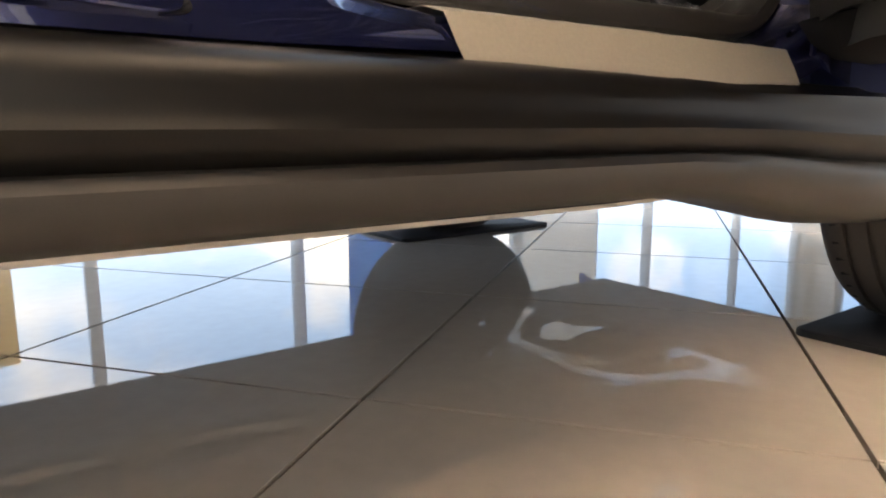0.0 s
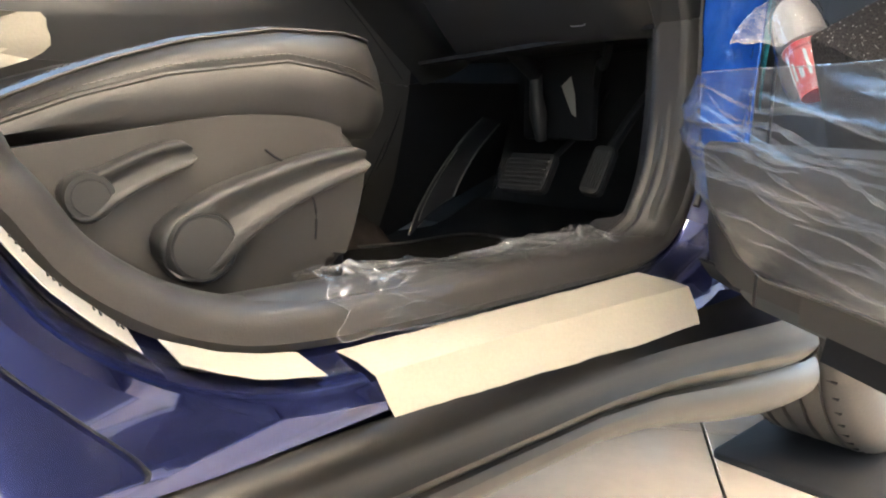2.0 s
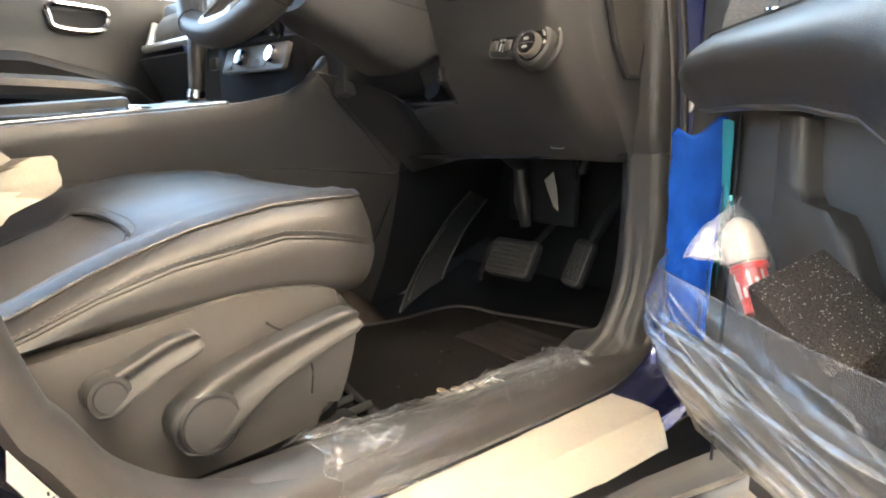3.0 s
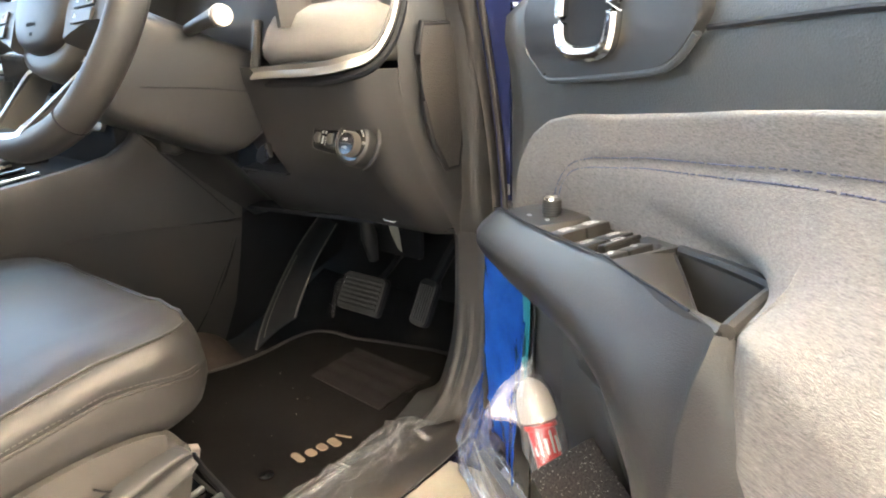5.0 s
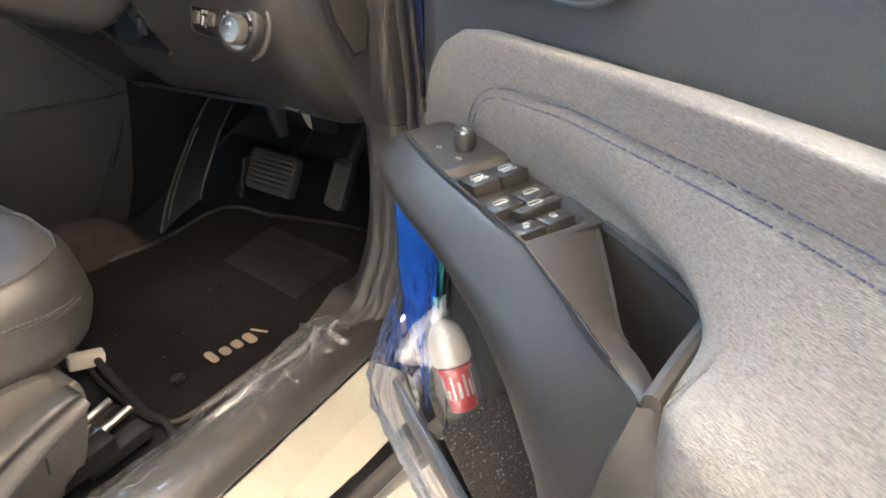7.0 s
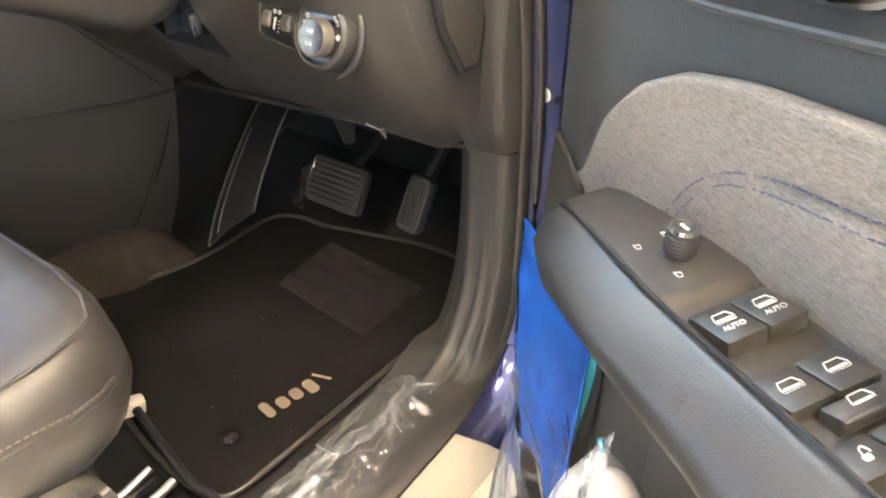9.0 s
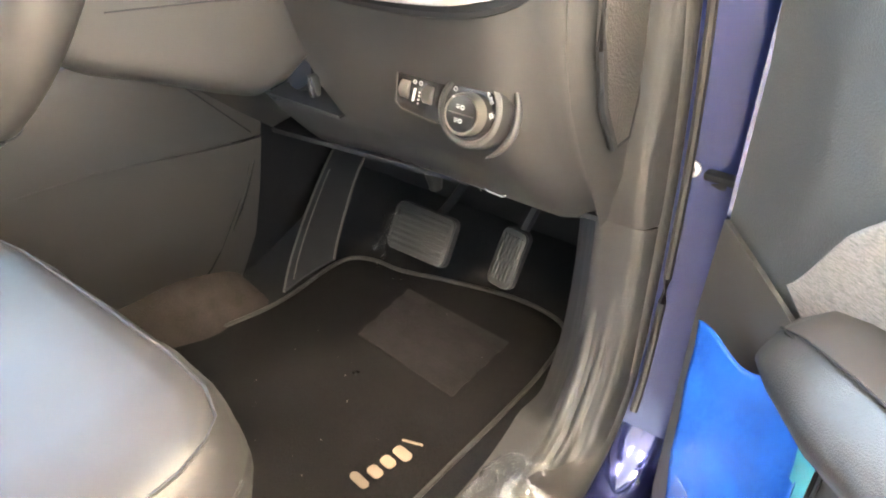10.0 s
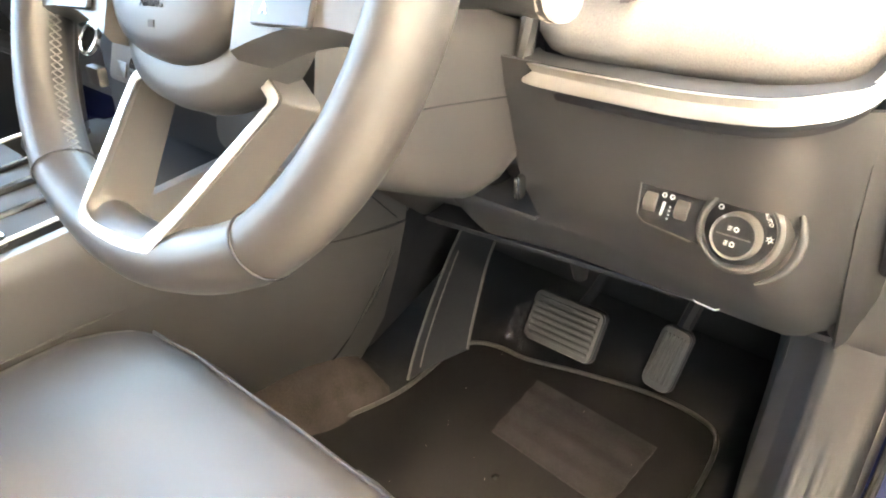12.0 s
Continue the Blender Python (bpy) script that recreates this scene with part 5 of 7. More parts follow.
symbol_ring(at_dial(142), 0, 0, 0.0018, unit)
for k in (-1, 1):
    symbol_ring(at_dial(114), 0.0022 * k, 0, 0.0012, unit)
    symbol_bar(at_dial(114), 0.0042 * k, 0, 0.0014, 0.0006, unit)
symbol_ring(at_dial(80), 0.001, 0, 0.0016, unit)
for k in (-1, 0, 1):
    symbol_bar(at_dial(80), -0.0028, 0.0012 * k, 0.0022, 0.0005, unit)
words("AUTO", at_dial(38) @ Matrix.Translation((0, 0, 0.0068)), 0.0042, unit)
symbol_ring(at_dial(0), 0, 0, 0.0014, unit)
for a in range(0, 360, 60):
    symbol_bar(at_dial(0) @ pose(0, 0, 0, 0, 0, a), 0.0026, 0, 0.0012, 0.0005, unit)
# moulded flare beside the switch
part("switch_surround", tube([m_sw @ Vector((0.0435 * math.cos(radians(q)) + 0.001, 0.0435 * math.sin(radians(q)), -0.003)) for q in range(-62, 48, 6)], [0.0010 + 0.0026 * math.sin(math.pi * k / 18) for k in range(19)], 10), TRIM, dash, "", 70)
for y in (0.002, -0.010):
    symbol_ring(m_sw, 0.001, y, 0.0017, unit, 0.0198)
    for k in (-1, 0, 1):
        symbol_bar(m_sw, -0.004, y + 0.0014 * k, 0.003, 0.0005, unit, 0.0198)
for k in range(4):
    symbol_bar(m_sw, -0.0592, 0.002 - 0.0034 * k, 0.0014, 0.0012, wl, 0.0045)
for x in (-0.0665, -0.0595):
    symbol_ring(m_sw, x, 0.0105, 0.0017, wl, 0.0045)
# bonnet release mark
m_bl = axes((0.7965, 0.604, 0.7435), (0, -1, 0), (-0.8, 0, 0.62))
bl = lower
part("symbol", tube([m_bl @ Vector(v) for v in ((-0.013, -0.001, 0.0035), (-0.010, 0.004, 0.0035), (-0.002, 0.005, 0.0035), (0.008, 0.002, 0.0035), (0.012, -0.001, 0.0035), (0.009, -0.004, 0.0035), (-0.010, -0.003, 0.0035))], 0.0008, 5, closed=True), WHITE, bl)

# ---- steering column and wheel ----
column = thing("steering_column", label="charcoal steering column shroud with stalks", category="steering column")
TAU = radians(24)
W_AT = Vector((0.4634, 0.8286, 1.0494))
AX, UPW = Vector((-math.cos(TAU), 0, math.sin(TAU))), Vector((math.sin(TAU), 0, math.cos(TAU)))
rows = []
for x, zb, zt, hw in ((0.50, 0.925, 1.05, 0.052), (0.53, 0.905, 1.05, 0.060), (0.58, 0.885, 1.03, 0.066), (0.63, 0.862, 1.01, 0.069), (0.665, 0.848, 1.0, 0.070), (0.69, 0.852, 0.99, 0.070), (0.72, 0.87, 0.98, 0.069)):
    c, h = (zb + zt) / 2, (zt - zb) / 2
    row = []
    for k in range(28):
        a = 2 * math.pi * k / 28
        ca, sa = math.cos(a), math.sin(a)
        row.append((x + 0.02 * sa, 0.82 + hw * math.copysign(abs(ca) ** 0.45, ca), c + h * math.copysign(abs(sa) ** 0.45, sa)))
    rows.append(row)
part("shroud", loft(rows, closed=True, caps=True), TRIM, column, "", 60)
part("shroud_seam", tube([(0.52, 0.756, 0.955), (0.60, 0.752, 0.947), (0.68, 0.7495, 0.936)], 0.0007, 6), DARK, column)
part("gaiter", tube(curve([(0.700, 0.747, 1.03), (0.690, 0.745, 0.985), (0.684, 0.747, 0.945), (0.692, 0.753, 0.90)], 14), 0.007, 8), TRIM, column)
part("shroud_screw", lathe([(0.006, 0), (0.006, 0.004), (0.001, 0.004)], axes((0.572, 0.797, 0.893), (1, 0, 0), (-0.3, 0, -1)), 16), CREAM, column)
part("tilt_lever", box(0.700, 0.752, 0.850, 0.012, 0.006, 0.022, 0.002), CHROME, column, "bright tilt lever end")
stalk = part("stalk", tube([(0.60, 0.76, 1.02), (0.585, 0.70, 1.03), (0.57, 0.645, 1.035)], [0.008, 0.009, 0.013], 12), TRIM, column)
part("stalk_tip", tube([(0.572, 0.65, 1.035), (0.569, 0.64, 1.035)], [0.0135, 0.012], 14), CREAM, stalk)

sw = thing("steering_wheel", axes(W_AT, (0, -1, 0), AX) @ pose(0, 0, 0, 0, 0, 4.5), label="black leather steering wheel with silver lower spoke and stitching", category="steering wheel")
RIM_R = 0.178
pts, rad = [], []
for k in range(64):
    a = 2 * math.pi * k / 64
    low = smooth((-math.sin(a) - 0.75) / 0.25)
    pts.append((RIM_R * math.cos(a), RIM_R * math.sin(a) * (1 - 0.045 * low), 0))
rim = part("rim", tube(pts, 0.0190, 18, closed=True, squash=1.08), LEATHER, sw, "black leather rim", 70)
for deg in (-52, -128, 28, 152):
    a = radians(deg)
    c = Vector((RIM_R * math.cos(a), RIM_R * math.sin(a) * (1 - 0.045 * smooth((-math.sin(a) - 0.75) / 0.25)), 0))
    rdir, zdir = c.normalized(), Vector((0, 0, 1))
    part("rim_seam", tube([c + 0.0195 * (math.cos(q) * rdir + 1.1 * math.sin(q) * zdir) for q in (2 * math.pi * j / 20 for j in range(20))], 0.0008, 5, closed=True), DARK, rim)
# cross stitching on the inner side
for span in (range(155, 232, 2), range(-50, 25, 2)):
    bm = bmesh.new()
    for deg in span:
        a, b = radians(deg), radians(deg + 2)
        for s in (-1, 1):
            p, q = [Vector(((RIM_R - 0.0191) * math.cos(v), (RIM_R - 0.0191) * math.sin(v), s * w)) for v, w in ((a, 0.004), (b, -0.004))]
            tube([p, q], 0.0006, 4, bm=bm)
    part("stitching", bm, THREAD, rim)
# airbag cover and hub
hub = [(-0.070, 0.060), (-0.074, 0.02), (-0.066, -0.022), (-0.040, -0.050), (0.0, -0.058), (0.040, -0.050), (0.066, -0.022), (0.074, 0.02), (0.070, 0.060), (0.04, 0.075), (-0.04, 0.075)]
ho = [(v.x, v.y) for v in curve([(x, y, 0) for x, y in hub], 44, closed=True)]
rows = []
for s, z in ((1.0, -0.045), (1.0, -0.004), (0.98, 0.004), (0.93, 0.010), (0.8, 0.014), (0.5, 0.017), (0.2, 0.018), (0.02, 0.018)):
    rows.append([(x * s, (y - 0.005) * s + 0.005, z) for x, y in ho])
part("airbag_cover", loft(rows, closed=True, caps=True), LEATHER, sw, "smooth black airbag cover", 60)
words("AIRBAG", Matrix.Translation((0.0, -0.028, 0.0171)) @ pose(0, 0, 0, 8), 0.007, sw, DARK)
symbol_bar(Matrix.Translation((0.0, -0.039, 0.0153)) @ pose(0, 0, 0, 9), 0, 0, 0.006, 0.004, sw, 0.0, DARK)
lowhub = [(v.x, v.y) for v in curve([(-0.072, 0.0, 0), (-0.072, -0.04, 0), (-0.048, -0.070, 0), (0, -0.082, 0), (0.048, -0.070, 0), (0.072, -0.04, 0), (0.072, 0.0, 0)], 30)]
rows = [[(x * s, y * s, z) for x, y in lowhub] for s, z in ((0.9, -0.05), (1.0, -0.035), (1.0, -0.018), (0.97, -0.008), (0.85, -0.004), (0.6, -0.004))]
part("hub_lower", loft(rows), TRIM_SOFT, sw, "", 60)
# side spokes with buttons
for s in (-1, 1):
    rows = []
    for k in range(7):
        u = k / 6
        x = 0.066 + (RIM_R - 0.012 - 0.066) * u
        yc, h = -0.014 + 0.012 * u, 0.037 - 0.010 * math.sin(math.pi * u)
        rows.append([(s * x, yc + h * dy, dz) for dy, dz in ((1, -0.02), (1, 0.002), (0.9, 0.008), (0, 0.010), (-0.9, 0.008), (-1, 0.002), (-1, -0.02))])
    sp = part("side_spoke", loft(rows, closed=True, caps=True), TRIM_SOFT, sw, "side spoke with control buttons")
    for j, (yy, txt) in enumerate(((-0.008, "B"), (-0.026, "A"))):
        m_b = Matrix.Translation((s * 0.106, yy, 0.0095))
        part("button", plate(rounded(0.044, 0.0155, 0.002), 0.003, m_b, 0.001), BUTTON, sp, "", 20)
        words(txt, m_b @ Matrix.Translation((-0.012, 0, 0.0033)), 0.008, sp, SILVER_TRIM)
        if j == 0:
            part("button_mark", tube([m_b @ Vector((0.012 + x, y, 0.0033)) for x, y in rounded(0.006, 0.009, 0.0015, 2)], 0.0004, 4, closed=True), SILVER_TRIM, sp)
# lower spoke: a deep U with a silver face
U_OUT = [(-0.050, -0.047), (-0.064, -0.057), (-0.0755, -0.0655), (-0.0750, -0.074), (-0.065, -0.102), (-0.055, -0.130), (-0.046, -0.153), (-0.036, -0.165), (-0.020, -0.169), (0.020, -0.169), (0.036, -0.165), (0.046, -0.153), (0.055, -0.130), (0.065, -0.102), (0.0750, -0.074), (0.0755, -0.0655), (0.064, -0.057), (0.050, -0.047)]
U_IN = [(-0.045, -0.053), (-0.057, -0.062), (-0.066, -0.069), (-0.066, -0.075), (-0.056, -0.102), (-0.046, -0.129), (-0.038, -0.147), (-0.031, -0.155), (-0.018, -0.158), (0.018, -0.158), (0.031, -0.155), (0.038, -0.147), (0.046, -0.129), (0.056, -0.102), (0.066, -0.075), (0.066, -0.069), (0.057, -0.062), (0.045, -0.053)]
uo = curve([(x, y, 0) for x, y in U_OUT], 68)
ui = curve([(x, y, 0) for x, y in U_IN], 68)


def dz(v):
    return 0.0190 - 0.041 * min(max((v.y + 0.158) / 0.095, 0), 1)


def bz(v):
    return -0.020 - 0.032 * min(max((v.y + 0.158) / 0.095, 0), 1)


rows = [[Vector((v.x, v.y, bz(v))) for v in uo], [Vector((v.x, v.y, dz(v) - 0.002)) for v in uo], [v.lerp(w, 0.5) + Vector((0, 0, dz(v))) for v, w in zip(uo, ui)], [Vector((v.x, v.y, dz(v) - 0.003)) for v in ui], [Vector((v.x, v.y, bz(v))) for v in ui]]
part("lower_spoke", loft(rows, thick=0.001), TRIM_SOFT, sw, "deep grey lower spoke", 45)
rows = [[v.lerp(w, k) + Vector((0, 0, dz(v) + 0.0012)) for v, w in zip(uo, ui)] for k in (0.04, 0.25, 0.5, 0.75, 0.9)]
part("spoke_trim", loft(rows, thick=0.001), SILVER_TRIM, sw, "satin silver spoke trim")

# ---- open driver's door ----
DOOR_U, DOOR_AT = math.degrees(math.atan2(-0.838, -0.546)), (0.860, 0.434, 0.0)
door = thing("driver_door", pose(*DOOR_AT, 0, 0, DOOR_U), label="open driver's door with grey fabric insert and padded armrest", category="car door")


def d(u, n, z):
    """Door coordinates: u back along the door, n towards the cabin."""
    return Vector((u, -n, z))


def dloft(rows, **kw):
    return loft([[d(*q) for q in r] for r in rows], **kw)


# outer skin and inner metal edge
rows = [[(0.03, -0.075, z), (0.05, -0.08 - 0.02 * smooth((z - 0.4) / 0.3), z), (0.5, -0.085 - 0.02 * smooth((z - 0.4) / 0.3), z), (1.02, -0.07, z), (1.05, -0.02, z)] for z in (0.425, 0.5, 0.7, 0.9, 1.04)]
part("outer_skin", dloft(rows, thick=0.004), PAINT, door, "dark blue painted outer skin")
part("front_edge", dloft([[(0.05, -0.07, z), (0.055, -0.03, z), (0.07, 0.01, z), (0.10, 0.045, z)] for z in (0.425, 0.6, 0.8, 1.04)], thick=0.003), PAINT, door)
part("bottom_edge", dloft([[(u, -0.075, 0.425), (u, -0.02, 0.420), (u, 0.02, 0.425), (u, 0.045, 0.44), (u, 0.06, 0.46)] for u in (0.10, 0.2, 0.5, 1.05)], thick=0.004), DARK, door)
# main panel above the armrest
rows = []
for u in (0.10, 0.13, 0.17, 0.21, 0.25, 0.30, 0.36, 0.42, 0.5, 0.6, 0.7, 0.85, 1.05):
    n0 = 0.045 + 0.035 * smooth((u - 0.10) / 0.12)
    zt = table([(0.10, 1.045), (0.25, 1.05), (0.5, 1.062), (1.05, 1.068)], u)
    rows.append([(u, n0 - 0.02, 0.43), (u, n0 - 0.005, 0.48), (u, n0 + 0.0, 0.60), (u, n0 + 0.0, 0.80), (u, n0, 0.93), (u, n0 + 0.004, 0.975), (u, n0 + 0.010, zt - 0.045), (u, n0 + 0.008, zt - 0.02), (u, n0 - 0.015, zt), (u, n0 - 0.06, zt + 0.006)])
part("trim_panel", dloft(rows, thick=0.004), DOOR_TRIM, door, "dark grained upper trim panel", 50)
part("window_seal", tube([d(0.12, 0.02, 1.052), d(0.5, 0.03, 1.072), d(1.05, 0.03, 1.078)], 0.010, 8), RUBBER, door)
part("belt_crease", tube([d(0.495, 0.0915, 1.012), d(0.6, 0.0915, 1.020), d(1.05, 0.0915, 1.04)], 0.0022, 6), DARK, door)
# fabric insert
FT = [(0.205, 0.832), (0.214, 0.850), (0.236, 0.892), (0.262, 0.920), (0.295, 0.937), (0.335, 0.946), (0.40, 0.953), (0.50, 0.966), (0.55, 0.9735), (0.61, 0.981), (0.68, 0.988), (0.80, 0.998), (1.02, 1.012)]
# how far the panel stands out at its top edge and at its seam
TOP_N = [(0.36, 0.099), (0.45, 0.104), (0.55, 0.117), (0.61, 0.127), (0.68, 0.136), (0.80, 0.146), (1.02, 0.155)]
SEAM_N = [(0.36, 0.099), (0.45, 0.102), (0.54, 0.112), (0.61, 0.121), (0.67, 0.128), (0.80, 0.140), (1.02, 0.150)]
FB = [(0.205, 0.8315), (0.232, 0.812), (0.29, 0.822), (0.36, 0.832), (0.44, 0.846), (0.50, 0.860), (0.545, 0.868), (0.585, 0.877), (0.603, 0.880), (0.634, 0.881), (0.6365, 0.862), (0.640, 0.845), (0.650, 0.826), (0.668, 0.800), (0.70, 0.75), (0.74, 0.66), (0.79, 0.50), (0.82, 0.46), (1.02, 0.46)]
# how far the fabric's lower edge stands out, along the pocket's rim
FN = [(0.42, 0.092), (0.50, 0.103), (0.588, 0.112), (0.603, 0.1175), (0.611, 0.128), (0.620, 0.144), (0.628, 0.160), (0.638, 0.177), (0.655, 0.184)]


def stitch_z(u):
    return table([(0.30, 0.900), (0.371, 0.911), (0.45, 0.9245), (0.547, 0.937), (0.597, 0.944), (0.656, 0.950), (1.0, 0.966)], u)


def fabric_n(u, z):
    """The fabric stands out further towards the back, and swells below its seam into the elbow rest."""
    zt, zs = table(FT, u), stitch_z(u)
    seam, brow = table(SEAM_N, u), table(TOP_N, u)
    if z > zs:
        n = brow + (seam - brow) * smooth((zt - z) / max(zt - zs, 0.01))
    else:
        wide = max(zs - table(FB, min(u, 0.634)), 0.02) + 0.06 * smooth((u - 0.64) / 0.16)
        s = min(1, (zs - z) / wide)
        lip = smooth((u - 0.52) / 0.08)
        edge = sum(table(FN, u + 0.26 * (1 - s) * (k / 6 - 1)) for k in range(13)) / 13
        n = seam + (edge - seam) * (smooth(s) * (1 - lip) + lip * s)
    groove = abs(z - zs + 0.0035)
    return n - (0.0022 * max(0, 1 - groove / 0.008) if u > 0.36 else 0)


rows = []
stations = [0.205 + 0.0075 * k for k in range(48)] + [0.567 + 0.0025 * k for k in range(40)] + [0.67 + 0.0125 * k for k in range(29)]
for k in range(49):
    row = []
    for u in stations:
        zt, zb = table(FT, u), table(FB, u)
        roll = min(0.009, 0.4 * (zt - zb))
        drop = 0.40 * (table(TOP_N, u) - 0.085)
        z = zt - drop * (1 - k / 8) ** 2 - roll * (k / 8) ** 2 if k < 8 else zt - roll + (zb - zt + roll) * (k - 8) / 40
        row.append((u, fabric_n(u, z) - (table(TOP_N, u) - 0.085) * (1 - math.sin(min(1, k / 8) * math.pi / 2)), z))
    rows.append(row)
insert = part("fabric_insert", dloft(rows, thick=0.004), FABRIC, door, "grey melange fabric insert with blue stitching", 60)
for off in (0.0, 0.0075):
    sp = curve([(0.300 + off * 0.9, 0, 0.852), (0.318 + off * 0.8, 0, 0.880 - off * 0.3), (0.340 + off * 0.4, 0, 0.900 - off * 0.7)] + [(u, 0, stitch_z(u) - off) for u in (0.371, 0.41, 0.45, 0.50, 0.547, 0.597, 0.656, 0.75, 0.87, 1.0)], 70)
    stitches("stitching", [d(v.x, fabric_n(v.x, v.z) + 0.0007, v.z) for v in sp], BLUE_THREAD, insert, 0.0044, 0.0034, 0.0005)
# armrest: padded cap on the cabin side, hard deck with switches behind it
DECK = [(0.230, 0.104, 0.114, 0.824), (0.242, 0.094, 0.128, 0.836), (0.265, 0.087, 0.138, 0.845), (0.30, 0.084, 0.146, 0.851), (0.345, 0.083, 0.150, 0.856), (0.40, 0.083, 0.152, 0.859), (0.45, 0.085, 0.153, 0.864), (0.500, 0.096, 0.156, 0.870)]


def deck_z(u, w):
    """Height of the switch deck; w runs from the fabric (0) to the pad (1). The switches sit in a sunken bay."""
    z = table([(a, q) for a, _, _, q in DECK], u) + (0.004 - 0.0045 * w)
    bay = smooth((u - 0.366) / 0.010) * smooth((0.494 - u) / 0.008) * smooth((w - 0.13 - 0.12 * smooth((u - 0.43) / 0.06)) / 0.05) * smooth((0.97 - w) / 0.05)
    return z - 0.0065 * bay


rows = []
us = [0.230, 0.236, 0.242, 0.252, 0.265, 0.28, 0.30, 0.32, 0.34, 0.36, 0.364, 0.367, 0.369, 0.371, 0.373, 0.376, 0.38, 0.40, 0.42, 0.44, 0.46, 0.48, 0.484, 0.486, 0.488, 0.490, 0.492, 0.495, 0.500]
for u in us:
    n0, n1 = table([(a, p) for a, p, _, _ in DECK], u), table([(a, q) for a, _, q, _ in DECK], u)
    ws = [k / 40 for k in range(41)]
    rows.append([(u, n0 - 0.02, deck_z(u, 0) - 0.008)] + [(u, n0 + (n1 - n0) * w, deck_z(u, w)) for w in ws])
part("switch_deck", dloft(rows, thick=0.005), DECK_TRIM, door, "hard charcoal switch deck with a sunken bay", 50)


def even(pts, n):
    """n + 1 points spread evenly along the smooth line through pts."""
    c = curve(pts, 60)
    run = [0.0]
    for p, q in zip(c, c[1:]):
        run.append(run[-1] + (q - p).length)
    out = []
    for k in range(n + 1):
        t = run[-1] * k / n
        i = max(j for j in range(len(run)) if run[j] <= t + 1e-9)
        out.append(c[-1] if i >= len(c) - 1 else c[i].lerp(c[i + 1], (t - run[i]) / max(run[i + 1] - run[i], 1e-9)))
    return out


PAD_FRONT = [[(0.226, 0.108, 0.818), (0.229, 0.116, 0.812), (0.233, 0.106, 0.802)], [(0.236, 0.122, 0.830), (0.238, 0.138, 0.815), (0.241, 0.122, 0.796)],
       [(0.26, 0.134, 0.846), (0.263, 0.156, 0.826), (0.266, 0.135, 0.797)], [(0.30, 0.145, 0.857), (0.303, 0.172, 0.832), (0.306, 0.148, 0.797)],
       [(0.36, 0.151, 0.860), (0.363, 0.180, 0.838), (0.366, 0.154, 0.799)], [(0.43, 0.153, 0.865), (0.433, 0.181, 0.838), (0.436, 0.157, 0.798)]]
PAD_PULL = [[(0.497, 0.156, 0.871), (0.500, 0.186, 0.835), (0.498, 0.160, 0.790)], [(0.535, 0.163, 0.873), (0.543, 0.192, 0.828), (0.532, 0.163, 0.773)],
       [(0.575, 0.171, 0.877), (0.583, 0.197, 0.815), (0.557, 0.164, 0.720)], [(0.607, 0.178, 0.880), (0.610, 0.200, 0.790), (0.566, 0.162, 0.655)],
       [(0.628, 0.183, 0.881), (0.624, 0.203, 0.775), (0.573, 0.150, 0.55)], [(0.633, 0.186, 0.880), (0.634, 0.203, 0.800), (0.660, 0.185, 0.66), (0.69, 0.15, 0.48)],
       [(0.638, 0.172, 0.877), (0.640, 0.172, 0.866), (0.647, 0.177, 0.845), (0.657, 0.179, 0.826), (0.676, 0.180, 0.800), (0.708, 0.180, 0.75), (0.748, 0.176, 0.66), (0.795, 0.150, 0.50)]]
lines = [even(r, 14) for r in PAD_FRONT + PAD_PULL]
rows = []
for r in lines:
    k = r[0]
    inner = [Vector((k.x, k.y - 0.006, k.z - 0.004)), Vector((k.x, k.y - 0.001, k.z))]
    e = r[-1]
    rows.append([tuple(v) for v in inner + r[1:]] + [(e.x - 0.004, e.y - 0.012, e.z - 0.003), (e.x - 0.008, 0.075, e.z + 0.004)])
part("armrest_pad", dloft(rows), ARMREST, door, "padded black leatherette armrest and pull", 70)
part("pad_seam", tube([d(r[0].x, r[0].y + 0.001, r[0].z + 0.001) for r in lines[:10]], 0.0008, 6), DARK, door)
part("pad_lip", tube([d(r[-1].x - 0.002, r[-1].y - 0.005, r[-1].z - 0.002) for r in lines[2:10]], 0.0032, 8), TRIM_GREY, door, "raised lip under the armrest")
# pull pocket behind the switches: an opening between the deck's tail and the fabric
rim_line = even([(0.500, 0.104, 0.871), (0.545, 0.110, 0.876), (0.588, 0.117, 0.880), (0.603, 0.126, 0.882), (0.611, 0.139, 0.883), (0.620, 0.157, 0.882), (0.633, 0.181, 0.881)], 20)
mouth = even([(0.500, 0.108, 0.8695), (0.533, 0.124, 0.864), (0.563, 0.139, 0.858), (0.575, 0.145, 0.858), (0.598, 0.154, 0.866), (0.620, 0.166, 0.875), (0.631, 0.178, 0.880)], 20)
seam_line = even([(0.499, 0.156, 0.8705), (0.535, 0.163, 0.8725), (0.575, 0.171, 0.8765), (0.607, 0.178, 0.8795), (0.632, 0.183, 0.8805)], 20)
part("deck_tail", dloft([[tuple(v.lerp(w, s) + Vector((0, 0, 0.002 * math.sin(math.pi * s)))) for v, w in zip(mouth, seam_line)] for s in (0, 0.06, 0.2, 0.4, 0.6, 0.8, 0.94, 1)], thick=0.004), DECK_TRIM, door, "smooth deck running out to the pull", 60)
foot_rim = [v.lerp(Vector((0.585, 0.133, 0)), 0.22) for v in rim_line]
foot_mouth = [v.lerp(Vector((0.585, 0.133, 0)), 0.22) for v in mouth]
